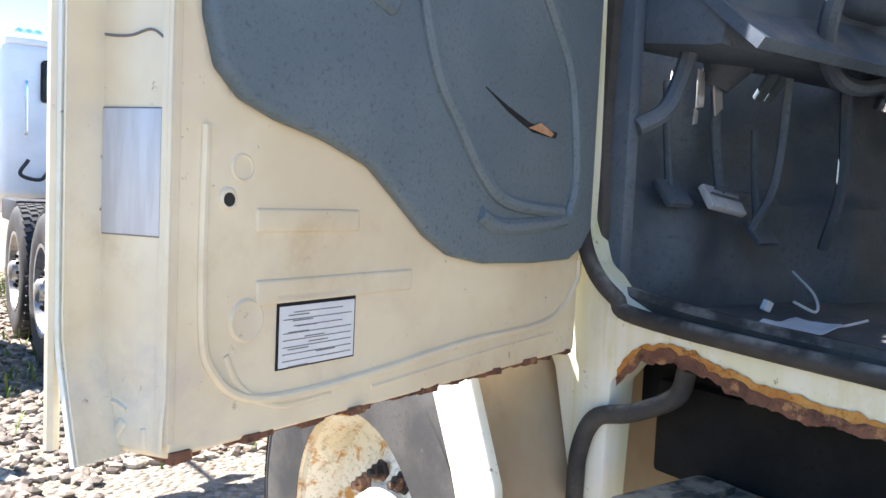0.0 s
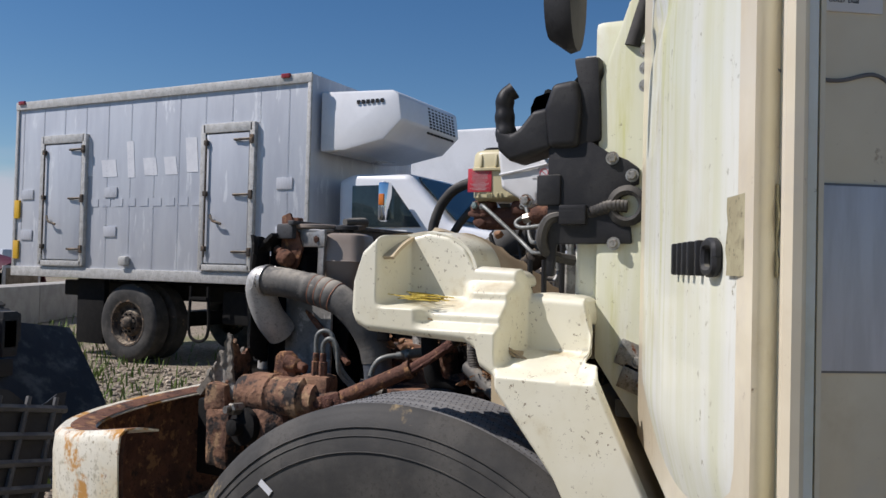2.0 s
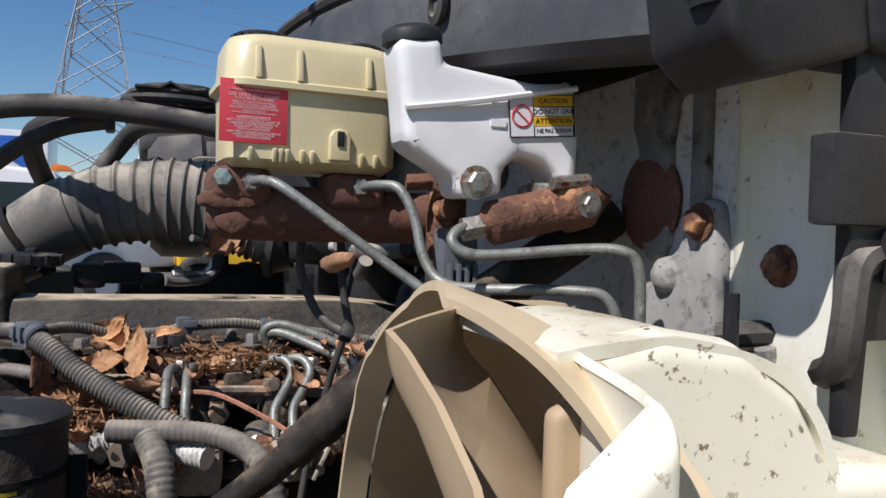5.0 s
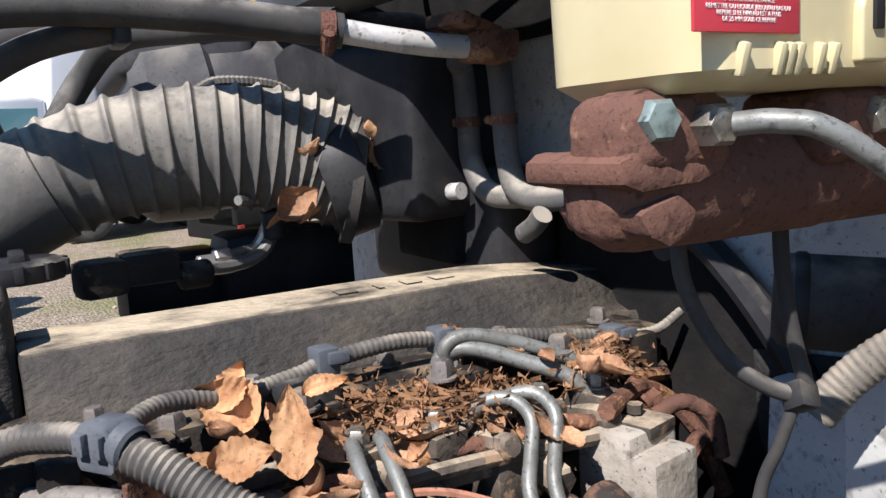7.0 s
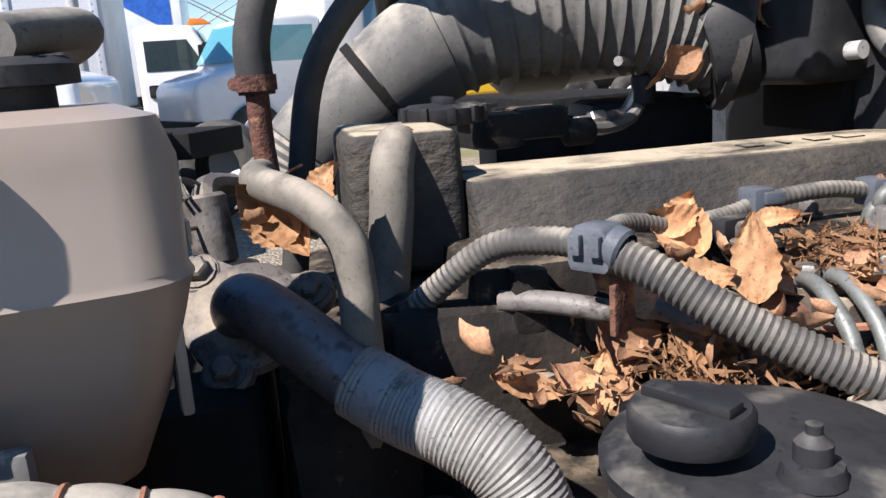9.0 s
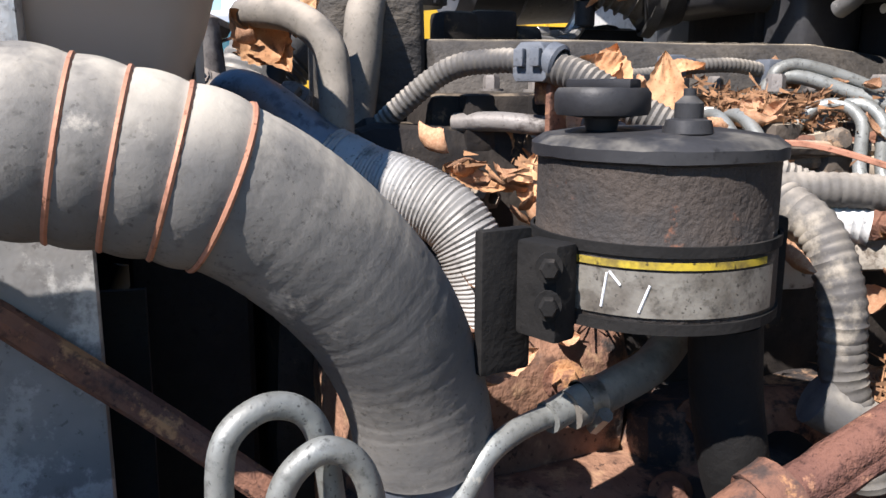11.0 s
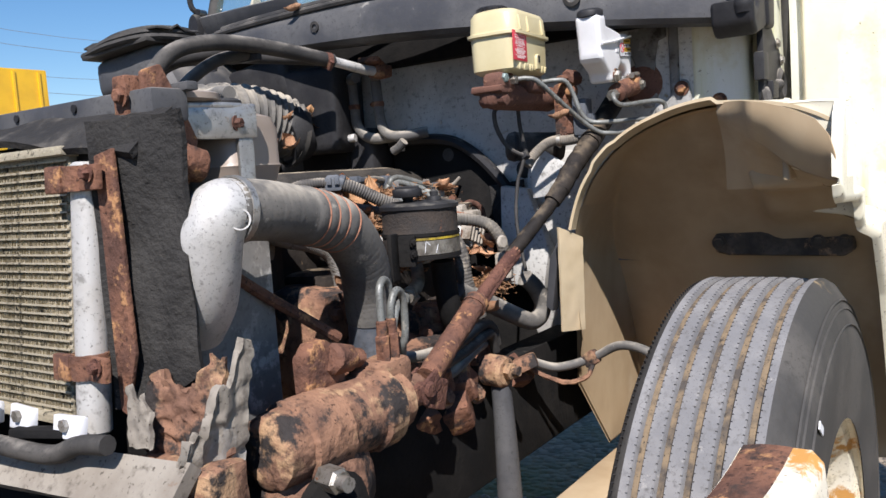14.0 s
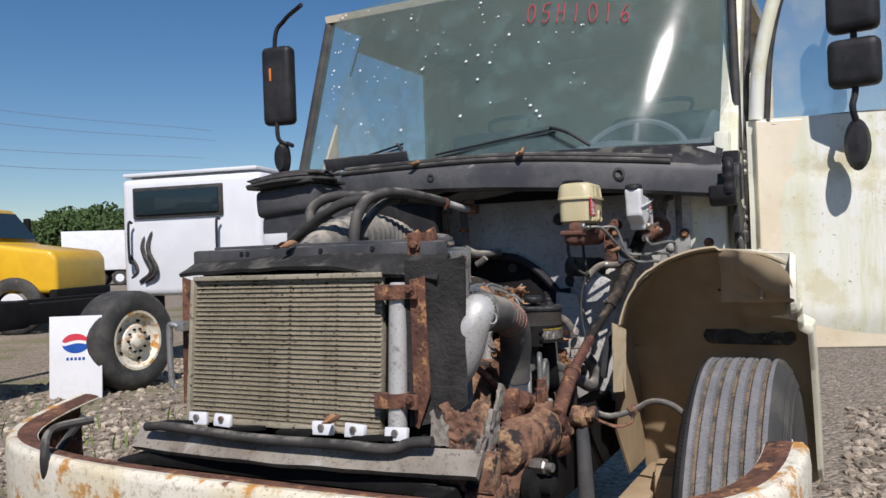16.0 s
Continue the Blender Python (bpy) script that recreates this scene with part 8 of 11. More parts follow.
for i in range(5):
    box(bm, (-0.335, 0.02 - 0.012 * i, 1.165 - 0.004 * i), (0.03, 0.004, 0.04), (25, 0, 0), 0.001)
box(bm, (-0.235, -0.105, 1.165), (0.055, 0.065, 0.10), (0, 0, 12), 0.006)
pieces("injection_pump", bm, "pump_dust", engine, "pale oxidised aluminium pump housing")
for y, s in ((0.055, 1.0), (-0.045, 0.9), (-0.105, 1.1), (0.12, 0.8)):
    bm = B()
    box(bm, (-0.195, y, 1.222), (0.042 * s, 0.036 * s, 0.026), (0, 0, 14), 0.006)
    clampb2 = part("rail_clamp", bm, "iron", engine)
    bm = B()
    bolt(bm, (-0.195, y, 1.235), (0, 0, 1), 0.009, 0.014)
    part("clamp_bolt", bm, "steel", clampb2)
for pts, r in (([(-0.205, 0.16, 1.215), (-0.205, 0.08, 1.217), (-0.21, 0.0, 1.215), (-0.215, -0.08, 1.212), (-0.21, -0.15, 1.215)], 0.008), ([(-0.20, -0.02, 1.215), (-0.215, -0.045, 1.222), (-0.225, -0.075, 1.218), (-0.215, -0.10, 1.21)], 0.0065), ([(-0.13, 0.015, 1.245), (-0.13, 0.012, 1.268), (-0.142, -0.01, 1.276), (-0.165, -0.05, 1.262), (-0.19, -0.085, 1.245), (-0.20, -0.098, 1.22)], 0.0072), ([(-0.22, -0.15, 1.205), (-0.23, -0.175, 1.215), (-0.245, -0.195, 1.20), (-0.25, -0.20, 1.165)], 0.0075)):
    bm = B()
    tube(bm, pts, r, 10)
    part("rail_pipe", bm, "zinc" if r == 0.0072 else "rust", engine)
for y in (0.105, 0.03, -0.02, -0.06):
    bm = B()
    cyl(bm, (-0.25, y, 1.165), (-0.295, y + 0.004, 1.155), 0.019, n=16, bev=0.004)
    cyl(bm, (-0.29, y + 0.004, 1.156), (-0.305, y + 0.005, 1.152), 0.011, n=6, bev=0.002)
    part("delivery_valve", bm, "steel" if y > 0 else "rust_pale", engine)
bm = B()
for y, z in ((-0.13, 1.13), (0.03, 1.16), (0.14, 1.15), (-0.04, 1.15)):
    cyl(bm, (-0.285, y, z), (-0.315, y, z), 0.016, n=6, bev=0.004)
    cyl(bm, (-0.30, y, z), (-0.33, y, z), 0.009, n=8)
pieces("pump_nut", bm, "rust", engine)
for k, y in enumerate((0.115, -0.02)):
    for dy in (0.0, 0.023):
        bm = B()
        if k == 0:
            way = [(-0.17, y + dy - 0.02, 1.212), (-0.185, y + dy - 0.015, 1.232), (-0.21, y + dy - 0.008, 1.242), (-0.24, y + dy, 1.240), (-0.268, y + dy + 0.003, 1.222), (-0.283, y + dy + 0.004, 1.195), (-0.29, y + dy, 1.165)]
        else:
            way = [(-0.19, y + dy + 0.025, 1.225), (-0.20, y + dy + 0.010, 1.247), (-0.215, y + dy - 0.008, 1.250), (-0.23, y + dy - 0.016, 1.236), (-0.245, y + dy - 0.004, 1.215), (-0.262, y + dy + 0.010, 1.195), (-0.28, y + dy + 0.012, 1.165)]
        tube(bm, way, 0.0058, 10)
        line = part("injector_line", bm, "zinc", engine, "mottled grey steel injector line")
        bm = B()
        tube(bm, [way[-1], Vector(way[-1]) + Vector((-0.004, 0, -0.022))], 0.011, 6, 2)
        part("line_nut", bm, "rust", line)
bm = B()
tube(bm, [(-0.13, 0.0, 1.25), (-0.135, 0.01, 1.277), (-0.14, -0.01, 1.287), (-0.155, -0.05, 1.277), (-0.175, -0.10, 1.255), (-0.19, -0.115, 1.235), (-0.195, -0.118, 1.215)], 0.0066, 10)
tube(bm, [(-0.13, 0.005, 1.255), (-0.132, 0.006, 1.235)], 0.009, 6, 2)
part("return_line", bm, "zinc", engine)
bm = B()
tube(bm, [(-0.24, -0.08, 1.23), (-0.20, -0.15, 1.225), (-0.19, -0.20, 1.20), (-0.21, -0.24, 1.14)], 0.008, 8)
tube(bm, [(-0.21, -0.12, 1.218), (-0.18, -0.17, 1.225), (-0.16, -0.22, 1.215)], 0.007, 8)
tube(bm, [(-0.26, -0.14, 1.17), (-0.25, -0.17, 1.185), (-0.23, -0.20, 1.17), (-0.235, -0.22, 1.12)], 0.008, 8)
cyl(bm, (-0.215, -0.10, 1.205), (-0.20, -0.17, 1.21), 0.014, n=8, bev=0.003)
part("leak_off_pipe", bm, "rust", engine)
bm = B()
cyl(bm, (-0.20, -0.115, 1.19), (-0.20, -0.115, 1.215), 0.022, n=6, bev=0.004)
box(bm, (-0.235, -0.115, 1.212), (0.055, 0.04, 0.012), (0, 0, 15), 0.004)
cyl(bm, (-0.235, -0.115, 1.22), (-0.235, -0.115, 1.228), 0.007, n=6)
cyl(bm, (-0.29, 0.17, 1.16), (-0.315, 0.19, 1.165), 0.018, n=6, bev=0.003)
pieces("banjo_fitting", bm, "iron", engine)

# side of the block below, seen from the front corner
bm = B()
box(bm, (-0.24, 0.36, 1.00), (0.16, 0.22, 0.20), (0, 0, 5), 0.03)
box(bm, (-0.33, 0.30, 0.90), (0.20, 0.34, 0.18), (0, 0, 8), 0.03)
box(bm, (-0.26, 0.10, 0.90), (0.16, 0.30, 0.25), (0, 0, 0), 0.03)
cut_more(bm, 3)
rough_up(bm, 0.012, 0.045)
pieces("front_casting", bm, "rust_pale", engine, "rust-streaked side casting")
bm = B()
rnd = random.Random(4)
for y, z in ((0.44, 1.06), (0.41, 1.0), (0.38, 1.0), (0.31, 1.06), (0.25, 0.99), (0.47, 0.97), (0.33, 0.95), (0.20, 1.02), (0.15, 0.95)):
    bolt(bm, (-0.325 - 0.05 * (z < 1.0), y, z), (-1, 0.2, 0.1), 0.011, 0.014)
pieces("casting_bolt", bm, "rust", engine)
bm = B()
tube(bm, [(-0.345, 0.222, 1.125), (-0.365, 0.245, 1.105), (-0.385, 0.275, 1.090), (-0.40, 0.31, 1.083), (-0.41, 0.345, 1.076)], 0.0125, 14)
part("oil_hose", bm, "dusty_hose", engine)
bm = B()
tube(bm, [(-0.405, 0.34, 1.077), (-0.42, 0.385, 1.07), (-0.43, 0.41, 1.055), (-0.435, 0.425, 1.02), (-0.44, 0.42, 0.985), (-0.44, 0.40, 0.955)], 0.0072, 10)
tube(bm, [(-0.40, 0.33, 1.079), (-0.413, 0.36, 1.074)], 0.0100, 12, 3)
part("oil_pipe", bm, "zinc", engine)
clampb = B()
clamp(clampb, (-0.405, 0.330, 1.079), (0.2, -1, 0.1), 0.0132, 0.012)
part("hose_clamp", clampb, "steel", engine)

# breather and coolant hoses at the engine's front
def hose(name, pts, r, m, label, category="hose", shape=None, step=None, n=14, parent=None, k=8):
    b = B()
    tube(b, pts, r, n, k, shape, step)
    if parent is not None:
        return part(name, b, m, parent, label)
    return single(name, b, m, label, category)


def add_clamp(par, p, axis, r, m="rust_red", w=0.014):
    b = B()
    clamp(b, p, axis, r, w)
    return part("hose_clamp", b, m, par)


h = hose("breather_hose", [(-0.005, 0.385, 1.338), (-0.024, 0.392, 1.345), (-0.045, 0.40, 1.328), (-0.056, 0.405, 1.29), (-0.065, 0.415, 1.23), (-0.10, 0.43, 1.17), (-0.13, 0.44, 1.08)], 0.0185, "dusty_hose", "dusty grey breather hose dropping from the valve cover")
add_clamp(h, (-0.012, 0.387, 1.341), (-1, 0.3, 0.3), 0.0195, "rust", 0.008)
h = hose("heater_hose", [(0.048, 0.502, 1.395), (0.052, 0.500, 1.45), (0.055, 0.47, 1.52), (0.050, 0.41, 1.568), (0.040, 0.30, 1.588), (0.020, 0.16, 1.582), (-0.012, 0.032, 1.563)], 0.0165, "rubber", "thick black heater hose looping over the engine")
add_clamp(h, (0.048, 0.502, 1.405), (0, 0, 1), 0.0175)
add_clamp(h, (-0.008, 0.045, 1.564), (-0.3, -1, -0.1), 0.0175)
h = hose("coolant_pipe", [(0.048, 0.502, 1.40), (0.047, 0.502, 1.355), (0.045, 0.50, 1.325)], 0.0105, "rust_red", "flaking rusty coolant pipe")
hose("coolant_hose", [(0.040, 0.505, 1.325), (-0.02, 0.510, 1.330), (-0.072, 0.505, 1.330), (-0.137, 0.474, 1.322), (-0.169, 0.453, 1.300), (-0.182, 0.449, 1.272), (-0.190, 0.449, 1.235), (-0.175, 0.445, 1.15), (-0.15, 0.44, 1.05)], 0.0135, "dusty_hose", "dusty curved coolant hose beneath leaves")
h2 = hose("heater_hose", [(0.06, 0.49, 1.20), (0.075, 0.47, 1.32), (0.085, 0.445, 1.42), (0.085, 0.38, 1.50), (0.075, 0.30, 1.555), (0.06, 0.22, 1.575)], 0.013, "rubber", "thinner black hose rising beside the filler neck")
bm = B()
box(bm, (0.055, 0.22, 1.577), (0.055, 0.014, 0.04), bev=0.004)
part("hose_clip", bm, "black", h2)
hose("heater_pipe", [(-0.012, 0.032, 1.563), (-0.025, -0.02, 1.553), (-0.028, -0.06, 1.548), (-0.032, -0.09, 1.546)], 0.0115, "alu_pale", "grey metal heater pipe", "pipe")
bm = B()
box(bm, (-0.033, -0.115, 1.545), (0.04, 0.05, 0.03), (0, 0, 0), 0.006)
box(bm, (-0.03, -0.09, 1.565), (0.05, 0.06, 0.012), (10, 0, 20), 0.003)
rough_up(bm, 0.004, 0.02)
single("pipe_bracket", bm, "rust", "rusty bracket holding the heater pipe", "bracket")
for x, dx in ((0.094, 0.02), (0.016, 0.01)):
    h = hose("heater_core_hose", [(x - 0.03, -0.14, 1.545), (x - 0.005, -0.15, 1.543), (x + 0.002, -0.16, 1.53), (x, -0.162, 1.475), (x - 0.004, -0.162, 1.43), (x - 0.012 - dx, -0.16, 1.398), (x - 0.05 - dx, -0.165, 1.388), (x - 0.11 - dx, -0.20, 1.395)], 0.0135, "bellows", "dusty black hose leading to the firewall")
    add_clamp(h, (x, -0.162, 1.474), (0, 0, 1), 0.0145, "rust", 0.012)
hose("hose_stub", [(-0.03, -0.15, 1.352), (-0.05, -0.15, 1.362), (-0.065, -0.15, 1.375)], 0.011, "bellows", "cut grey hose end sticking out")
hose("pressure_pipe", [(0.30, -0.02, 1.41), (0.22, -0.08, 1.40), (0.15, -0.12, 1.392), (0.08, -0.14, 1.395)], 0.010, "alu_pale", "pale metal pipe behind the engine", "pipe")

# thermostat outlet
outlet = thing("thermostat_outlet", "grey metal coolant outlet with a bolted flange and wire-wound hose", "pipe")
FC, FN = Vector((-0.135, 0.526, 1.246)), Vector((-0.66, 0.13, 0.74)).normalized()
fm, _ = frame_of(FC, FC + FN)
bm = B()
EARS = [Vector((-0.101, 0.558, 1.272)), Vector((-0.132, 0.479, 1.257)), Vector((-0.167, 0.541, 1.216))]
lathe(bm, [(0.0, -0.012), (0.043, -0.012), (0.045, -0.010), (0.045, 0.0), (0.041, 0.003), (0.0, 0.003)], FC, FC + FN, 30)
part("flange", bm, "grime", outlet)
for q in EARS:
    bm = B()
    lathe(bm, [(0.0, -0.012), (0.017, -0.012), (0.018, -0.010), (0.018, 0.0), (0.016, 0.002), (0.0, 0.002)], q, q + FN, 18)
    d = (q - FC).normalized()
    s = FN.cross(d)
    vs = [bm.verts.new(c + FN * h) for h in (-0.011, 0.001) for c in (FC + s * 0.034, FC - s * 0.034, q - s * 0.016, q + s * 0.016)]
    for f in ((0, 1, 2, 3), (4, 5, 6, 7), (0, 1, 5, 4), (1, 2, 6, 5), (2, 3, 7, 6), (3, 0, 4, 7)):
        bm.faces.new([vs[k] for k in f])
    part("flange_ear", bm, "grime", outlet)
bm = B()
for q in EARS:
    bm = B()
    bolt(bm, q + FN * 0.002, FN, 0.010, 0.010)
    part("flange_bolt", bm, "grime", outlet)
bm = B()
tube(bm, [FC - FN * 0.01, FC + FN * 0.010, (-0.156, 0.520, 1.258), (-0.174, 0.503, 1.250), (-0.190, 0.478, 1.230), (-0.206, 0.452, 1.209), (-0.216, 0.438, 1.201)], (0.0215, 0.0225), 26)
part("elbow_pipe", bm, mat("blue_grey_metal", (0.17, 0.165, 0.17), (0.11, 0.10, 0.10), 0.42, 0.4, scale=14, fine=60, bump=0.25, spots=((0.30, 0.29, 0.29), 0.40, 16, 0.5, 0.12), spot2=((0.16, 0.11, 0.075), 0.38, 10, 0.8, 0.15)), outlet)
bm = B()
tube(bm, [(-0.203, 0.457, 1.212), (-0.225, 0.430, 1.198), (-0.250, 0.402, 1.188), (-0.272, 0.375, 1.168), (-0.282, 0.360, 1.132), (-0.285, 0.352, 1.08)], 0.0255, 26, 8, lambda s: 1 - 0.045 * (0.5 + 0.5 * math.cos(2 * math.pi * s / 0.0034)) * (s < 0.011 or s > 0.028), 0.0009)
part("wire_wound_hose", bm, "wire_hose", outlet, "silvery wire-wound hose")
bm = B()
cyl(bm, (-0.07, 0.545, 1.27), (-0.062, 0.55, 1.325), 0.017, n=14, bev=0.003)
tube(bm, [(-0.07, 0.55, 1.31), (-0.02, 0.55, 1.325), (0.02, 0.53, 1.32)], 0.010, 8)
for dy in (0, 0.006):
    tube(bm, [(-0.085, 0.56 + dy, 1.325), (-0.06, 0.565 + dy, 1.338), (-0.035, 0.55 + dy, 1.326), (-0.04, 0.54, 1.31)], 0.0016, 5)
part("temperature_sensor", bm, "grime", outlet)
bm = B()
tube(bm, [(-0.11, 0.58, 1.306), (-0.06, 0.54, 1.303), (0.0, 0.49, 1.325), (0.035, 0.47, 1.33)], 0.0016, 5)
single("twisted_wire", bm, "rust_red", "thin twisted wire tying a hose", "wire")

# intake bellows and air cleaner
def pleats(s):
    """A smooth cuff, then narrow raised pleats that grow closer towards the end."""
    if s < 0.085:
        return 0.93 + 0.05 * min(1.0, s / 0.05)
    p, w = 0.085, 0.034
    while p + w < s:
        p, w = p + w, max(0.017, w * 0.945)
    f = (s - p) / w
    barrel = 0.05 * math.sin(math.pi * min(1.0, (s - 0.085) / 0.38))
    return 0.925 + barrel + 0.085 * math.exp(-((f - 0.55) / (0.17 if f < 0.55 else 0.11)) ** 2)


inta = thing("intake_hose", "dusty grey ribbed rubber intake hose", "hose")
bm = B()
tube(bm, [(0.30, 0.50, 1.23), (0.315, 0.47, 1.29), (0.315, 0.42, 1.345), (0.305, 0.35, 1.385)], (0.055, 0.062), 26, 8, lambda s: 1 - 0.05 * (0.5 + 0.5 * math.cos(2 * math.pi * s / 0.011)) * (s < 0.10), 0.0025)
part("ribbed_cuff", bm, "bellows", inta)
add_clamp(inta, (0.306, 0.357, 1.384), (-0.1, -0.75, 0.55), 0.066, "deep", 0.012)
bm = B()
tube(bm, [(0.305, 0.352, 1.392), (0.295, 0.29, 1.430), (0.285, 0.22, 1.454), (0.27, 0.14, 1.464), (0.255, 0.06, 1.461), (0.24, -0.01, 1.446), (0.22, -0.07, 1.420)], (0.069, 0.078), 32, 8, pleats, 0.0016)
part("bellows", bm, "bellows", inta)
cleaner = thing("air_cleaner", "black plastic air cleaner housing under a torn rubber snorkel", "air cleaner")
bm = B()
lathe(bm, [(0.0, 0), (0.125, 0.0), (0.145, 0.02), (0.15, 0.10), (0.14, 0.11), (0.14, 0.24), (0.12, 0.27), (0.0, 0.275)], (0.53, 0.16, 1.50), (0.53, -0.2, 1.52), 30)
box(bm, (0.55, 0.08, 1.60), (0.26, 0.20, 0.10), (0, 4, 0), 0.03, seg=3)
part("housing", bm, "cowl", cleaner)
bm = B()
box(bm, (0.20, -0.14, 1.47), (0.20, 0.16, 0.22), (0, 0, 12), 0.025, seg=3)
box(bm, (0.33, -0.12, 1.55), (0.22, 0.16, 0.12), (0, 10, 5), 0.03, seg=3)
lathe(bm, [(0.0, 0), (0.072, 0), (0.078, 0.01), (0.078, 0.05), (0.06, 0.06)], (0.225, -0.02, 1.41), (0.20, -0.12, 1.44), 24)
part("duct", bm, "black", cleaner)
bm = B()
lathe(bm, [(0.078, 0.0), (0.083, 0.002), (0.083, 0.016), (0.078, 0.018)], (0.222, -0.055, 1.415), (0.20, -0.12, 1.40), 30, caps=False)
part("duct_collar", bm, "rubber", cleaner)
# Added black box that stands for the shade low on the firewall.
heater = thing("heater_box", "added black box standing for shade low on the firewall", "heater box")
bm = B()
box(bm, (0.23, FW + 0.065, 1.335), (0.36, 0.10, 0.17), bev=0.025, seg=3)
part("case", bm, "black", heater)
bm = B()
box(bm, (0.20, FW + 0.122, 1.35), (0.16, 0.02, 0.10), bev=0.008)
part("cover_plate", bm, "deep", heater)
for x in (0.13, 0.27):
    bm = B()
    bolt(bm, (x, FW + 0.132, 1.385), (0, 1, 0), 0.006, 0.006)
    part("cover_screw", bm, "steel", heater)

bm = B()
box(bm, (0.55, 0.10, 1.655), (0.27, 0.22, 0.012), (0, 3, 0), 0.004)
for i, (o, z) in enumerate(((0.0, 1.665), (0.012, 1.680), (0.03, 1.692))):
    tube(bm, [(0.69 - o, 0.20 - o, z - 0.01), (0.55, 0.215 - o, z), (0.42 + o, 0.19 - o, z + 0.004), (0.41 + o, 0.06, z + 0.004), (0.55, 0.0 + o, z), (0.69 - o, 0.03, z - 0.01)], 0.008, 6)
part("snorkel_seal", bm, "rubber", cleaner)
bm = B()
sheet(bm, lambda u, v: Vector((0.40 + 0.30 * u, 0.06 + 0.13 * v, 1.690 + 0.020 * noise.noise((u * 4, v * 3, 0)) - 0.012 * u)), 14, 6, 0.004)
part("torn_flap", bm, "rubber", cleaner, "torn curling rubber flap")
bm = B()
box(bm, (0.60, 0.165, 1.465), (0.10, 0.004, 0.045), bev=0.001)
part("label", bm, "paper", cleaner, "blank white label")
bm = B()
tube(bm, [(0.34, 0.10, 1.53), (0.34, 0.06, 1.545), (0.33, -0.02, 1.53), (0.33, -0.03, 1.47)], 0.010, 8, 8, ribs(0.006, 0.12), 0.002)
part("drain_hose", bm, "rubber", cleaner)
for name, pts in (("engine_hose", [(0.44, 0.30, 1.44), (0.36, 0.33, 1.48), (0.20, 0.34, 1.56), (0.08, 0.24, 1.585)]), ("engine_hose", [(0.38, 0.26, 1.50), (0.40, 0.22, 1.56), (0.34, 0.18, 1.60), (0.20, 0.12, 1.595), (0.10, 0.06, 1.585), (0.03, 0.02, 1.575)])):
    hose(name, pts, 0.017, "rubber", "black rubber hose in front of the air cleaner")

# air conditioning lines behind the valve cover
acl = thing("refrigerant_lines", "silver refrigerant lines with a black pressure switch", "pipe")
bm = B()
tube(bm, [(0.22, 0.12, 1.335), (0.24, 0.085, 1.335), (0.25, 0.06, 1.34), (0.245, 0.045, 1.37), (0.235, 0.05, 1.395), (0.20, 0.09, 1.40)], 0.006, 8)
tube(bm, [(0.20, 0.13, 1.325), (0.215, 0.10, 1.323), (0.235, 0.06, 1.33), (0.255, 0.03, 1.36)], 0.008, 8)
for p in ((0.22, 0.12, 1.335), (0.222, 0.115, 1.325), (0.215, 0.14, 1.33)):
    cyl(bm, p, (p[0] + 0.004, p[1] - 0.02, p[2]), 0.010, n=6, bev=0.002)
part("line", bm, "alu", acl)
bm = B()
cyl(bm, (0.245, 0.037, 1.345), (0.245, 0.037, 1.382), 0.015, n=16, bev=0.003)
part("pressure_switch", bm, "black", acl)
bm = B()
box(bm, (0.34, 0.0, 1.30), (0.10, 0.18, 0.10), bev=0.02)
box(bm, (0.38, 0.14, 1.28), (0.10, 0.14, 0.10), bev=0.02)
cyl(bm, (0.30, -0.03, 1.31), (0.40, -0.03, 1.31), 0.045, n=20, bev=0.006)
comp = thing("refrigerant_compressor", "dusty black compressor body behind the engine", "compressor")
pieces("compressor_body", bm, "black", comp)
bm = B()
box(bm, (0.165, 0.25, 1.335), (0.045, 0.05, 0.04), (0, 0, 10), 0.01)
box(bm, (0.18, 0.20, 1.34), (0.06, 0.06, 0.035), bev=0.008)
cyl(bm, (0.17, 0.17, 1.325), (0.175, 0.135, 1.325), 0.016, n=10, bev=0.003)
coilb = thing("coil_bracket", "black bracket beside the oil filler cap", "bracket")
pieces("bracket_arm", bm, "oily", coilb)

# ---- brake reservoir and master cylinder ----
res = thing("brake_fluid_reservoir", "yellowed brake fluid reservoir with a red warning label", "reservoir")
RM = pose(-0.470, 0.042, 0, 0, 0, 3)


def rounded(w, d, r, n=6):
    out = []
    for cx, cy, a0 in ((w / 2 - r, d / 2 - r, 0), (-w / 2 + r, d / 2 - r, 90), (-w / 2 + r, -d / 2 + r, 180), (w / 2 - r, -d / 2 + r, 270)):
        for i in range(n + 1):
            a = radians(a0 + 90 * i / n)
            out.append((cx + r * math.cos(a), cy + r * math.sin(a)))
    return out


def stack(bm, levels, m):
    """A hollow-looking moulded body from rounded outlines (width, depth, corner, height)."""
    rings = []
    for w, d, r, z in levels:
        rings.append([bm.verts.new(m @ Vector((x, y, z))) for x, y in rounded(w, d, r)])
    for a, b in zip(rings, rings[1:]):
        for i in range(len(a)):
            j = (i + 1) % len(a)
            bm.faces.new((a[i], a[j], b[j], b[i]))
    bm.faces.new(rings[0])
    bm.faces.new(rings[-1])
    return bm


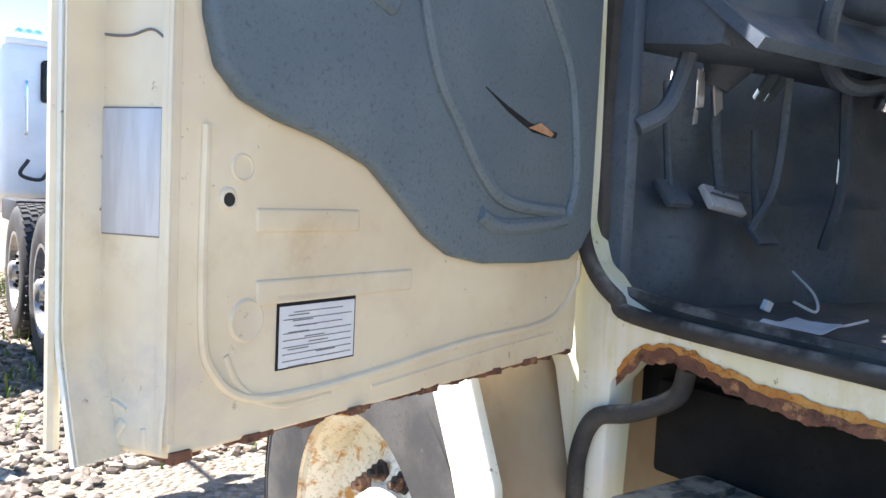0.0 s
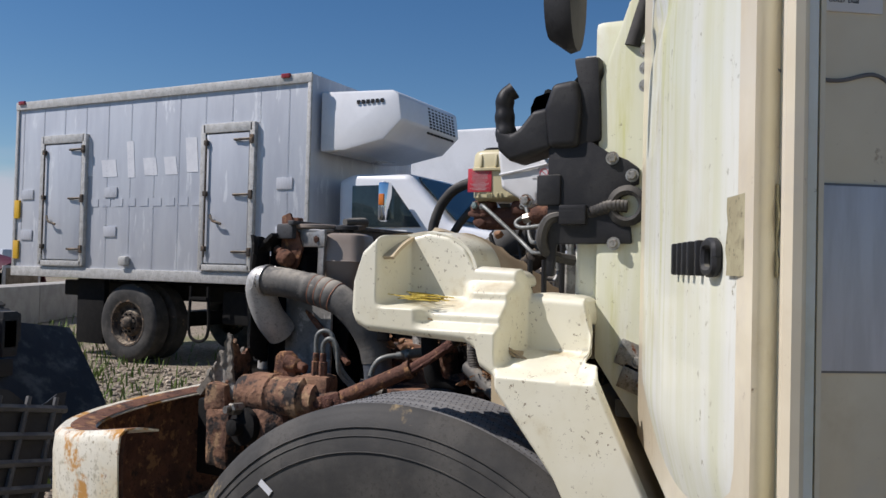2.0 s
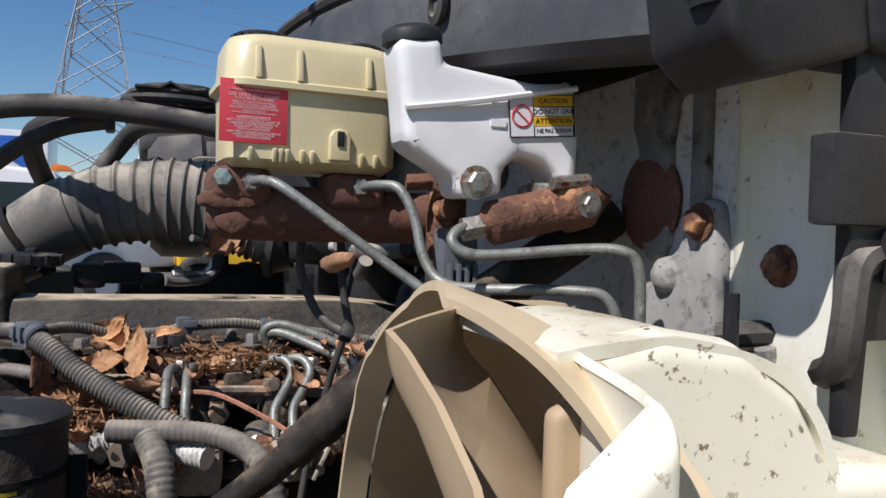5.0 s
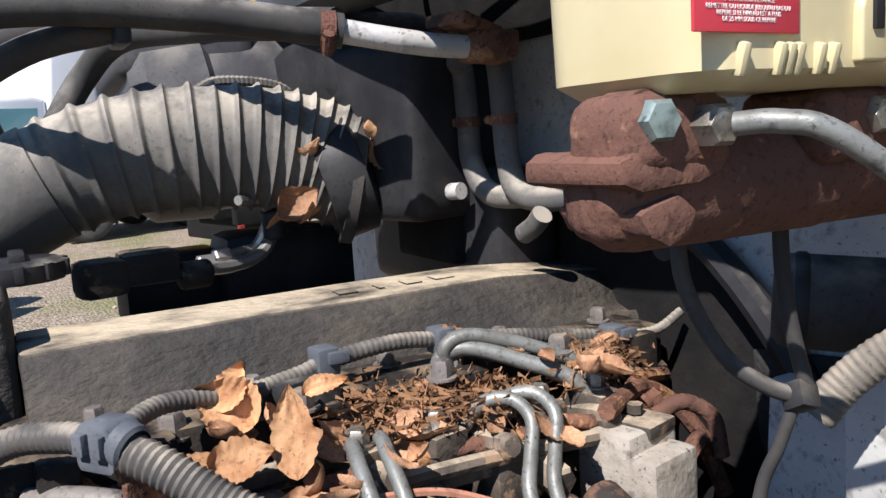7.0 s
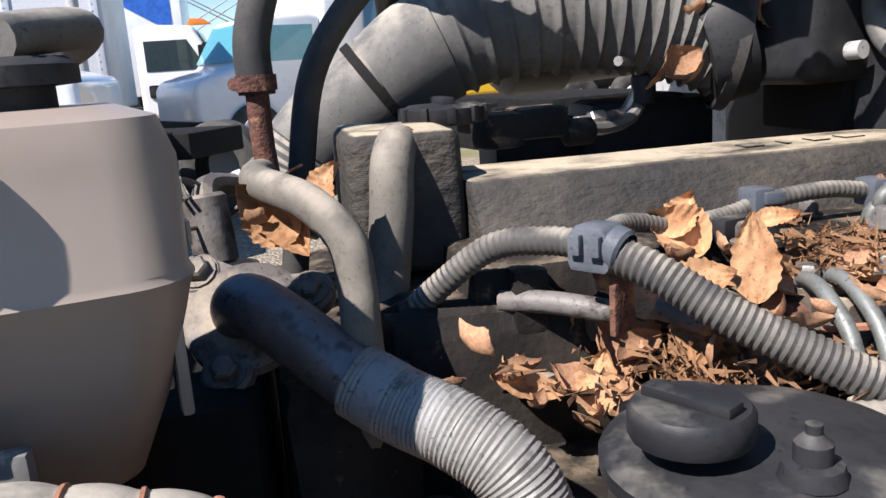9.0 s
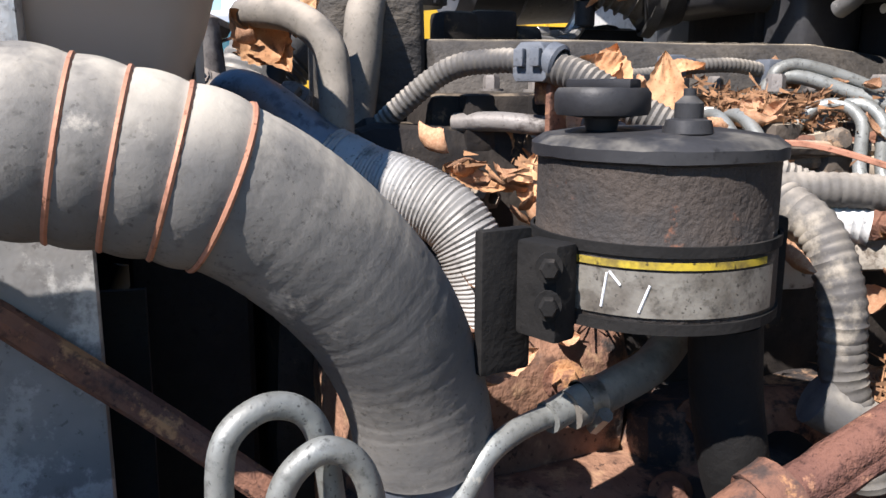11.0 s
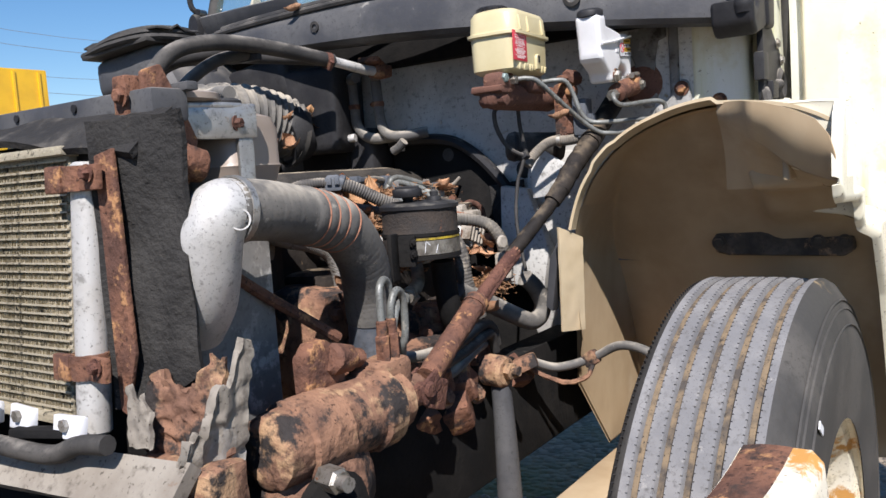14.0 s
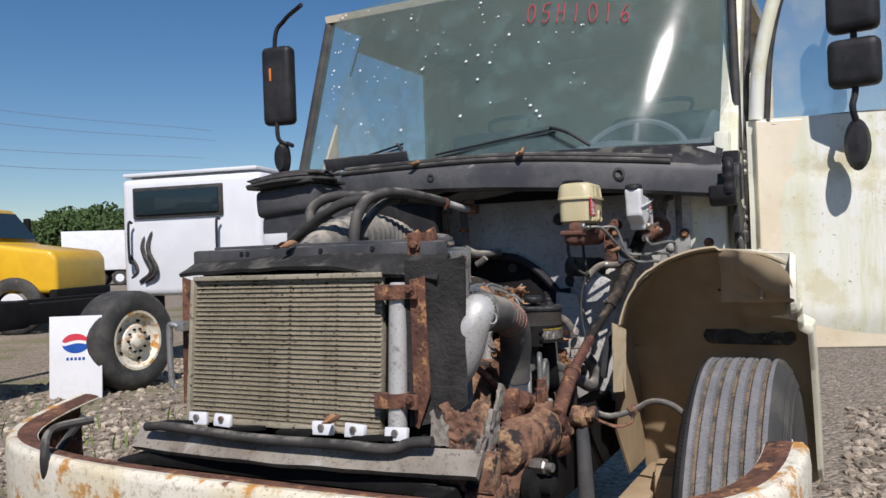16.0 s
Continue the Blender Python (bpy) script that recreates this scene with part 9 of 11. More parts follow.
bm = B()
stack(bm, [(0.078, 0.155, 0.02, 1.472), (0.098, 0.172, 0.022, 1.480), (0.100, 0.175, 0.022, 1.548)], RM)
body = part("lower_body", bm, "yell_plastic", res)
bm = B()
stack(bm, [(0.102, 0.178, 0.024, 1.547), (0.112, 0.188, 0.026, 1.549), (0.112, 0.188, 0.026, 1.5545), (0.102, 0.178, 0.024, 1.557), (0.099, 0.174, 0.026, 1.590), (0.092, 0.167, 0.03, 1.599), (0.076, 0.15, 0.03, 1.603)], RM)
part("upper_body", bm, "yell_plastic", res)
bm = B()
for s in (-1, 1):
    for o in (-0.05, 0.02, 0.06):
        box(bm, (s * 0.0505, o, 1.573), (0.006, 0.006, 0.032), (0, -s * 8, 0), 0.002, RM)
for o in (-0.06, -0.045, 0.005, 0.015, 0.03, 0.036, 0.042, 0.065):
    box(bm, (-0.049, o, 1.484), (0.006, 0.005, 0.014), (0, -14, 0), 0.002, RM)
prism(bm, [(-0.033, 1.482), (-0.011, 1.482), (-0.011, 1.506), (-0.014, 1.512), (-0.022, 1.515), (-0.030, 1.512), (-0.033, 1.506)], RM @ at(-0.0535) @ PX, 0.006, 0.002, 3)
pieces("moulded_rib", bm, "yell_plastic", res)
bm = B()
box(bm, (-0.0542, -0.022, 1.504), (0.002, 0.007, 0.015), bev=0.0005, m=RM)
part("level_slot", bm, "ink", res)
bm = B()
for y in (0.045, -0.055):
    lathe(bm, [(0.028, 0), (0.030, 0.003), (0.030, 0.012), (0.027, 0.015), (0, 0.016)], RM @ Vector((0.012, y, 1.598)), RM @ Vector((0.012, y, 2)), 20)
    for i in range(20):
        a = 2 * math.pi * i / 20
        box(bm, (0.012 + 0.030 * math.cos(a), y + 0.030 * math.sin(a), 1.605), (0.004, 0.004, 0.010), (0, 0, math.degrees(a)), m=RM)
part("filler_cap", bm, "black", res)
LM = RM @ Matrix(((0, 0, -1, -0.0508), (-1, 0, 0, 0.063), (0, 1, 0, 1.524), (0, 0, 0, 1)))
bm = B()
box(bm, (0, 0, 0), (0.064, 0.060, 0.0016), bev=0.0006, m=LM)
lab = part("warning_label", bm, "red", body, "faded red warning label with white print")
for tx, y, sz in (("WARNING", 0.0240, 0.0050), ("CLEAN FILLER CAP BEFORE REMOVING", 0.0200, 0.0028), ("USE ONLY DOT 3 FLUID", 0.0152, 0.0044), ("FROM A SEALED CONTAINER", 0.0120, 0.0028), ("REFILL TO BOTTOM OF RING", 0.0085, 0.0031), ("IF FLUID IS MORE THAN ONE", 0.0058, 0.0031), ("INCH BELOW BOTTOM OF RING", 0.0031, 0.0031), ("MINERAL OILS SUCH AS", 0.0004, 0.0020), ("POWER STEERING FLUID MUST NOT BE USED", -0.0016, 0.0020), ("AVERTISSEMENT", -0.0062, 0.0044), ("NETTOYER LE COUVERCLE AVANT DE", -0.0094, 0.0029), ("L'ENLEVER UTILISER SEULEMENT LE", -0.0120, 0.0029), ("FLUIDE DOT 3 PROVENANT", -0.0146, 0.0029), ("D'UN FLACON ETANCE", -0.0172, 0.0029), ("REMETTRE DU LIQUIDE JUSQU'AU BAS DU", -0.0202, 0.0027), ("REPERE SI LE NIVEAU EST A PLUS", -0.0226, 0.0027), ("DE 25 MM SOUS CE REPERE", -0.0250, 0.0027)):
    lettering("label_print", tx, LM @ Matrix.Translation((0, y, 0.0009)), sz, "white_ink", lab, deep=0.0002)

mc = thing("brake_master_cylinder", "heavily rusted brake master cylinder with steel line fittings", "brake cylinder")
bm = B()
lathe(bm, [(0.0, 0), (0.012, 0.001), (0.020, 0.005), (0.0255, 0.014), (0.027, 0.026), (0.027, 0.13), (0.026, 0.14), (0.026, 0.24), (0.0, 0.25)], (-0.465, 0.116, 1.432), (-0.475, -0.12, 1.432), 30)
box(bm, (-0.478, 0.088, 1.456), (0.046, 0.060, 0.036), bev=0.015, seg=4)
box(bm, (-0.480, -0.02, 1.455), (0.055, 0.06, 0.035), bev=0.014, seg=4)
prism(bm, [(0.122, 1.4375), (0.123, 1.447), (0.115, 1.4505), (0.090, 1.4505), (0.066, 1.446), (0.062, 1.441), (0.080, 1.4355), (0.110, 1.4345)], at(-0.499) @ PX, 0.066, 0.003, 2)
prism(bm, [(0.112, 1.426), (0.106, 1.415), (0.095, 1.410), (0.082, 1.413), (0.076, 1.424), (0.090, 1.432)], at(-0.497) @ PX, 0.056, 0.004, 2)
cut_more(bm, 1)
rough_up(bm, 0.0012, 0.008)
pieces("cylinder_body", bm, "cast_rust", mc)
bm = B()
box(bm, (-0.52, -0.108, 1.40), (0.03, 0.035, 0.12), (0, 0, 0), 0.008)
cyl(bm, (-0.535, -0.06, 1.465), (-0.54, -0.115, 1.468), 0.008, n=10)
cyl(bm, (-0.54, -0.085, 1.468), (-0.545, -0.125, 1.468), 0.016, n=8, bev=0.004)
cyl(bm, (-0.53, -0.098, 1.44), (-0.555, -0.10, 1.44), 0.011, n=12, bev=0.003)
box(bm, (-0.53, -0.108, 1.370), (0.035, 0.03, 0.04), (10, 0, 0), 0.008)
rough_up(bm, 0.003, 0.012)
part("mount_lug", bm, "rust", mc)
for y, z, c in ((0.102, 1.462, 0), (0.078, 1.459, 1), (-0.025, 1.459, 1)):
    bm = B()
    x = -0.500
    lathe(bm, [(0.0165, -0.03), (0.0165, -0.008), (0.0150, -0.002), (0.0135, 0.0), (0.0, 0.0)] if c else [(0.013, -0.02), (0.013, 0.0), (0.0, 0.0)], (x + (0 if c else 0.008), y, z), (x - 1, y, z), 24, caps=False)
    part("port_boss", bm, "cast_rust", mc)
    bm = B()
    lathe(bm, [(0.0095, 0), (0.0095, 0.010), (0.0075, 0.013), (0.0, 0.0135)], (x + (0 if c else 0.008), y, z), (x - 1, y + (0.15 if c else 0.2), z), 6)
    part("line_nut" if c else "bleed_plug", bm, "steel" if c else "plug_green", mc)
lines = [[(-0.515, 0.078, 1.459), (-0.53, 0.070, 1.459), (-0.545, 0.055, 1.452), (-0.565, 0.0, 1.412), (-0.585, -0.05, 1.375), (-0.605, -0.082, 1.352), (-0.625, -0.10, 1.347), (-0.655, -0.145, 1.347), (-0.665, -0.162, 1.338), (-0.668, -0.168, 1.31)],
         [(-0.515, -0.025, 1.459), (-0.54, -0.035, 1.460), (-0.555, -0.048, 1.456), (-0.565, -0.060, 1.43), (-0.575, -0.066, 1.395), (-0.59, -0.078, 1.374), (-0.62, -0.10, 1.370), (-0.67, -0.165, 1.372), (-0.685, -0.19, 1.366), (-0.69, -0.20, 1.335), (-0.69, -0.20, 1.30)],
         [(-0.640, -0.088, 1.424), (-0.645, -0.072, 1.420), (-0.650, -0.064, 1.411), (-0.655, -0.072, 1.402), (-0.662, -0.095, 1.400), (-0.685, -0.165, 1.407), (-0.70, -0.195, 1.406), (-0.705, -0.206, 1.392), (-0.706, -0.208, 1.35), (-0.706, -0.208, 1.285)]]
for p in lines:
    hose("brake_line", p, 0.0048, "zinc", "bent grey steel hydraulic line", "pipe", k=6)
BA, BB = Vector((-0.372, -0.118, 1.338)), Vector((-0.470, -0.200, 1.330))
bm = B()
lathe(bm, [(0.0, 0), (0.024, 0.0), (0.030, 0.004), (0.032, 0.010), (0.032, 0.120), (0.028, 0.126), (0.0, 0.128)], BA, BB, 34)
booster = thing("brake_booster", "dusty black hydraulic brake booster can", "brake booster")
part("shell", bm, "rubber", booster)
for f in (0.012, 0.104):
    bm = B()
    q = BA + (BB - BA).normalized() * f
    lathe(bm, [(0.0322, 0.0), (0.0335, 0.002), (0.0335, 0.007), (0.0322, 0.009)], q, q + (BB - BA), 34, caps=False)
    part("crimp_band", bm, "black", booster)
bm = B()
box(bm, (-0.565, -0.10, 1.385), (0.03, 0.035, 0.075), bev=0.005)
for i in range(4):
    box(bm, (-0.585, -0.088 - i * 0.008, 1.365), (0.008, 0.004, 0.05), bev=0.001)
box(bm, (-0.572, -0.10, 1.352), (0.03, 0.03, 0.02), bev=0.004)
conn = thing("wiring_connector", "dusty grey plug connector beside the brake cylinder", "connector")
pieces("connector_body", bm, "clip_grey", conn)
bm = B()
tube(bm, [(-0.430, -0.01, 1.418), (-0.421, 0.012, 1.410), (-0.423, 0.017, 1.383), (-0.430, 0.011, 1.356), (-0.442, 0.001, 1.332), (-0.456, -0.012, 1.319), (-0.465, -0.023, 1.314)], 0.0046, 12)
single("black_cable", bm, "rubber", "black cable looping below the brake cylinder", "cable")
for pts, r in (([(-0.459, -0.017, 1.412), (-0.460, -0.018, 1.381), (-0.463, -0.021, 1.351), (-0.468, -0.028, 1.315)], 0.0042), ([(-0.465, -0.023, 1.314), (-0.459, -0.016, 1.286), (-0.452, -0.009, 1.256), (-0.455, 0.01, 1.18), (-0.48, 0.03, 1.08)], 0.0036)):
    hose("black_cable", pts, r, "rubber", "thin black cable hanging towards the steering shaft", "cable")
bm = B()
box(bm, (-0.466, -0.024, 1.314), (0.016, 0.014, 0.016), (20, 30, 0), 0.004)
single("cable_tie", bm, "black", "black tie binding the cables together", "cable tie")
h = hose("corrugated_hose", [(-0.452, -0.055, 1.292), (-0.462, -0.068, 1.312), (-0.480, -0.082, 1.332), (-0.501, -0.090, 1.341), (-0.528, -0.094, 1.340), (-0.552, -0.098, 1.343), (-0.566, -0.103, 1.356), (-0.570, -0.106, 1.372)], 0.0112, "dusty_hose", "grey corrugated elbow hose", shape=ribs(0.0046, 0.07), step=0.0013)
add_clamp(h, (-0.512, -0.092, 1.341), (-0.95, -0.2, 0.0), 0.0120, "steel", 0.008)
bm = B()
lathe(bm, [(0.0, 0.0), (0.020, 0.0), (0.0225, 0.005), (0.0225, 0.012), (0.016, 0.016), (0.006, 0.018), (0.005, 0.023), (0.0, 0.024)], (-0.318, -0.254, 1.168), (-0.42, 0.0, 1.24), 22, caps=False)
single("plastic_plug", bm, "straw_plug", "round yellowed plastic plug pushed into the panel", "plug")
bm = B()
prism(bm, [(-0.238, 1.25), (-0.334, 1.262), (-0.336, 1.12), (-0.28, 1.09), (-0.245, 1.17)], at(0, -0.254, 0) @ PY, 0.006, 0.002)
part("toe_panel", bm, "baffle", truck, "sooty toe panel below the firewall")
bm = B()
prism(bm, [(-0.434, 1.316), (-0.458, 1.329), (-0.52, 1.290), (-0.505, 1.228), (-0.436, 1.221)], at(0, -0.105, 0) @ PY, 0.006, 0.002)
single("frame_plate", bm, "fw", "pale painted steering column plate", "plate")

# ---- clutch fluid bottle ----
bot = thing("clutch_fluid_bottle", "milky white fluid bottle with a black cap and a caution label", "bottle")
bm = B()
prism(bm, [(-0.028, 1.572), (-0.032, 1.544), (-0.036, 1.513), (-0.038, 1.490), (-0.044, 1.484), (-0.082, 1.463), (-0.085, 1.446), (-0.125, 1.449), (-0.125, 1.471), (-0.139, 1.485), (-0.159, 1.481), (-0.175, 1.470), (-0.178, 1.458), (-0.196, 1.458), (-0.197, 1.50), (-0.192, 1.545), (-0.186, 1.551), (-0.153, 1.547), (-0.070, 1.556), (-0.067, 1.576)], at(-0.645) @ PX, 0.05, 0.010, 3)
part("bottle_body", bm, "white_plastic", bot)
bm = B()
tube(bm, [(-0.647, -0.036, 1.516), (-0.649, -0.09, 1.525), (-0.649, -0.145, 1.536), (-0.647, -0.190, 1.545)], 0.0028, 6)
for z in (1.512, 1.498):
    box(bm, (-0.6455, -0.118, z + 0.012), (0.002, 0.014, 0.006))
part("mould_seam", bm, "white_plastic", bot)
bm = B()
lathe(bm, [(0.021, 0), (0.0255, 0.002), (0.0255, 0.010), (0.0235, 0.013), (0.018, 0.016), (0.0, 0.017)], (-0.62, -0.049, 1.571), (-0.62, -0.006, 2), 26)
part("cap", bm, "black", bot)
CM = Matrix(((0, 0, -1, -0.6463), (-1, 0, 0, -0.158), (0, 1, 0, 1.519), (0, 0, 0, 1))) @ pose(0, 0, 0, 0, 0, 5)
bm = B()
box(bm, (0, 0, 0), (0.062, 0.036, 0.0016), bev=0.0006, m=CM)
cl = part("caution_label", bm, "ink", bot, "caution label in black, white and yellow")
bm = B()
box(bm, (-0.0195, 0, 0.0008), (0.021, 0.034, 0.0008), m=CM)
box(bm, (0.0105, 0.0035, 0.0008), (0.036, 0.007, 0.0008), m=CM)
box(bm, (0.0105, -0.0130, 0.0008), (0.036, 0.008, 0.0008), m=CM)
part("label_field", bm, "paper", cl)
bm = B()
box(bm, (0.0105, 0.0125, 0.0008), (0.038, 0.009, 0.0008), m=CM)
box(bm, (0.0105, -0.0045, 0.0008), (0.038, 0.008, 0.0008), m=CM)
part("label_band", bm, "yellow", cl)
for tx, y in (("CAUTION", 0.0125), ("DO NOT GRIP", 0.0035), ("ATTENTION", -0.0045), ("NE PAS SERRER", -0.0128)):
    lettering("label_print", tx, CM @ Matrix.Translation((0.0105, y, 0.0014)), 0.0062 if len(tx) < 12 else 0.0050, "ink", cl, deep=0.0002)
bm = B()
tube(bm, [CM @ Vector((-0.0195 + 0.009 * math.cos(a), 0.009 * math.sin(a), 0.0015)) for a in (2 * math.pi * i / 20 for i in range(21))], 0.0009, 5, 1)
tube(bm, [CM @ Vector((-0.0255, 0.006, 0.0015)), CM @ Vector((-0.0135, -0.006, 0.0015))], 0.0009, 5, 2)
part("prohibition_ring", bm, "red", cl)
bm = B()
bolt(bm, (-0.647, -0.099, 1.459), (-1, 0, 0), 0.010, 0.010)
part("mount_bolt", bm, "steel", bot)
bm = B()
clamp(bm, (-0.625, -0.180, 1.458), (0, 0, 1), 0.020, 0.010)
cyl(bm, (-0.655, -0.165, 1.462), (-0.655, -0.20, 1.466), 0.006, n=8)
part("neck_clamp", bm, "steel", bot)
cm = thing("clutch_master_cylinder", "rusty clutch master cylinder under the white bottle", "clutch cylinder")
bm = B()
lathe(bm, [(0.0, 0), (0.010, 0), (0.012, 0.006), (0.019, 0.01), (0.019, 0.075), (0.023, 0.08), (0.023, 0.10), (0.015, 0.11), (0, 0.13)], (-0.640, -0.092, 1.424), (-0.642, -0.20, 1.450), 18)
cyl(bm, (-0.63, -0.18, 1.44), (-0.63, -0.182, 1.46), 0.016, n=12)
rough_up(bm, 0.001, 0.01)
part("cylinder_body", bm, "rust", cm)
bm = B()
cyl(bm, (-0.640, -0.095, 1.424), (-0.638, -0.078, 1.420), 0.011, n=6)
bolt(bm, (-0.663, -0.182, 1.445), (-1, 0, 0), 0.008, 0.008)
part("line_nut", bm, "steel", cm)

for o in res.children_recursive:
    o.data.transform(at(0, 0.107, 1.472) @ Matrix.Diagonal((1, 0.943, 0.93, 1)) @ at(0, -0.13, -1.472))
for o in bot.children_recursive:
    o.data.transform(at(0, 0.014, 0))
# pad bolt and stud on the firewall, connectors at the cab corner
bm = B()
for p in ((-0.727, FW + 0.032, 1.432), (-0.80, FW + 0.017, 1.40), (-0.655, FW + 0.032, 1.315), (-0.745, FW + 0.017, 1.60)):
    bolt(bm, p, (0, 1, 0), 0.011, 0.012)
pieces("firewall_stud", bm, "rust", truck)
bm = B()
tube(bm, [(-0.895, -0.367, 1.425), (-0.90, -0.34, 1.425), (-0.895, -0.315, 1.418), (-0.89, -0.295, 1.412)], 0.012, 10, 8, ribs(0.006, 0.12), 0.002)
tube(bm, [(-0.89, -0.25, 1.41), (-0.90, -0.225, 1.40), (-0.905, -0.215, 1.37), (-0.895, -0.22, 1.345), (-0.87, -0.235, 1.335), (-0.85, -0.26, 1.33)], 0.010, 8)
hh = single("cab_harness", bm, "rubber", "black cab wiring harness with a plug connector", "cable")
bm = B()
box(bm, (-0.895, -0.272, 1.41), (0.03, 0.05, 0.035), bev=0.004)
box(bm, (-0.893, -0.225, 1.455), (0.02, 0.045, 0.055), bev=0.004)
for i in range(4):
    box(bm, (-0.906, -0.272, 1.42 - i * 0.006), (0.008, 0.044, 0.003))
part("plug_connector", bm, "black", hh)
bm = B()
tube(bm, [(-0.87, -0.38, 1.34), (-0.87, -0.35, 1.352), (-0.83, -0.31, 1.353), (-0.79, -0.27, 1.350), (-0.76, -0.24, 1.345)], 0.010, 8)
part("battery_cable", bm, "rubber", hh)
bm = B()
tube(bm, [(-0.83, -0.31, 1.353), (-0.795, -0.274, 1.3505)], 0.0125, 10, 3)
part("red_tape", bm, mat("faded_red_tape", (0.45, 0.10, 0.09), (0.5, 0.3, 0.25), 0.7, scale=40), hh, "faded red tape wrap")
bm = B()
for pts in ([(-0.845, -0.20, 1.33), (-0.845, -0.20, 1.26)], [(-0.84, -0.17, 1.33), (-0.84, -0.17, 1.25)], [(-0.80, -0.22, 1.38), (-0.80, -0.22, 1.26)], [(-0.87, -0.32, 1.34), (-0.87, -0.325, 1.27), (-0.87, -0.30, 1.258), (-0.87, -0.21, 1.258)]):
    tube(bm, pts, 0.0055, 8)
single("hydraulic_line", bm, "black", "thin dark lines running down beside the splash panel", "pipe")
bm = B()
box(bm, (-0.78, -0.24, 1.29), (0.02, 0.06, 0.09), (0, 0, 0), 0.004)
tube(bm, [(-0.79, -0.26, 1.34), (-0.79, -0.275, 1.30), (-0.79, -0.265, 1.265)], 0.009, 8)
single("junction_plate", bm, "fw_dark", "dusty plate behind the hydraulic lines", "bracket")

# hood damper and horn pieces on the cowl's end, seen from the side
bm = B()
tube(bm, [(-0.885, -0.135, 1.55), (-0.885, -0.130, 1.60), (-0.885, -0.132, 1.632), (-0.88, -0.146, 1.645)], (0.021, 0.017), 12, 8, ribs(0.03, 0.10), 0.003)
prism(bm, [(-0.118, 1.575), (-0.15, 1.560), (-0.165, 1.568), (-0.192, 1.60), (-0.225, 1.605), (-0.23, 1.53), (-0.15, 1.508), (-0.125, 1.53)], at(-0.905) @ PX, 0.08, 0.010, 3)
single("cowl_drain", bm, "black", "black plastic drain and rubber hose at the cowl's end", "drain hose")

# ---- power steering canister ----
can = thing("power_steering_canister", "oily black power steering reservoir with a worn silver label", "reservoir")
CC = Vector((-0.418, 0.300, 0))
bm = B()
lathe(bm, [(0.0, 1.128), (0.072, 1.129), (0.080, 1.133), (0.083, 1.137), (0.083, 1.176), (0.0815, 1.178), (0.081, 1.222)], CC, CC + Vector((0, 0, 1)), 40)
rough_up(bm, 0.0008, 0.006)
part("body", bm, mat("grainy_black_paint", (0.030, 0.027, 0.025), (0.05, 0.040, 0.033), 0.72, scale=25, fine=230, bump=0.6, spots=((0.14, 0.06, 0.035), 0.36, 30), dust=((0.16, 0.14, 0.12), 0.4)), can)
bm = B()
lathe(bm, [(0.080, 1.220), (0.0855, 1.222), (0.0855, 1.2285), (0.078, 1.233), (0.055, 1.236), (0.0, 1.238)], CC, CC + Vector((0, 0, 1)), 40, caps=False)
rough_up(bm, 0.0008, 0.008)
part("lid", bm, "black", can)
bm = B()
lathe(bm, [(0.010, 1.236), (0.012, 1.243), (0.030, 1.245), (0.0315, 1.248), (0.0315, 1.257), (0.029, 1.260), (0.0, 1.2605)], CC + Vector((-0.005, 0.045, 0)), CC + Vector((-0.005, 0.045, 1)), 24)
box(bm, CC + Vector((-0.005, 0.045, 1.262)), (0.05, 0.014, 0.006), (0, 0, 30), 0.002)
part("filler_cap", bm, "black", can)
bm = B()
lathe(bm, [(0.016, 1.236), (0.014, 1.243), (0.009, 1.244), (0.009, 1.252), (0.004, 1.256), (0.004, 1.26), (0, 1.26)], CC + Vector((-0.045, 0.005, 0)), CC + Vector((-0.045, 0.005, 1)), 12)
part("lid_bolt", bm, "black", can)
lab_m = mat("worn_silver_label", (0.26, 0.245, 0.21), (0.13, 0.115, 0.095), 0.4, 0.4, scale=40, fine=140, bump=0.15, spots=((0.03, 0.028, 0.025), 0.46, 30, 0.7, 0.1))
bm = B()
lathe(bm, [(0.0838, 1.140), (0.0842, 1.140), (0.0842, 1.165), (0.0838, 1.165)], CC, CC + Vector((0, 0, 1)), 30, caps=False, start=-65, sweep=130)
ob = part("silver_label", bm, lab_m, can)
bm = B()
lathe(bm, [(0.0838, 1.1665), (0.0843, 1.1665), (0.0843, 1.1705), (0.0838, 1.1705)], CC, CC + Vector((0, 0, 1)), 30, caps=False, start=-60, sweep=118)
part("yellow_band", bm, "yellow_dirty", can)
LAB_AXIS = frame_of(CC, CC + Vector((0, 0, 1)))[0].to_3x3() @ Vector((1, 0, 0))
LAB_TURN = pose(CC.x, CC.y, 0, 0, 0, 149 - math.degrees(math.atan2(LAB_AXIS.y, LAB_AXIS.x))) @ at(-CC.x, -CC.y, 0)
for o in can.children:
    if o.name.startswith(("silver_label", "yellow_band")):
        o.data.transform(LAB_TURN)
bm = B()
for (a0, z0), (a1, z1) in (((150, 1.158), (146, 1.143)), ((132, 1.163), (130, 1.144)), ((138, 1.157), (133, 1.164))):
    p = [CC + Vector((0.0848 * math.cos(radians(a0 + (a1 - a0) * t)), 0.0848 * math.sin(radians(a0 + (a1 - a0) * t)), z0 + (z1 - z0) * t)) for t in (0, 0.5, 1)]
    tube(bm, p, 0.0008, 5)
part("chalk_scratch", bm, "paper", can)
bm = B()
lathe(bm, [(0.083, 1.131), (0.0852, 1.131), (0.0852, 1.137), (0.083, 1.137)], CC, CC + Vector((0, 0, 1)), 40, caps=False)
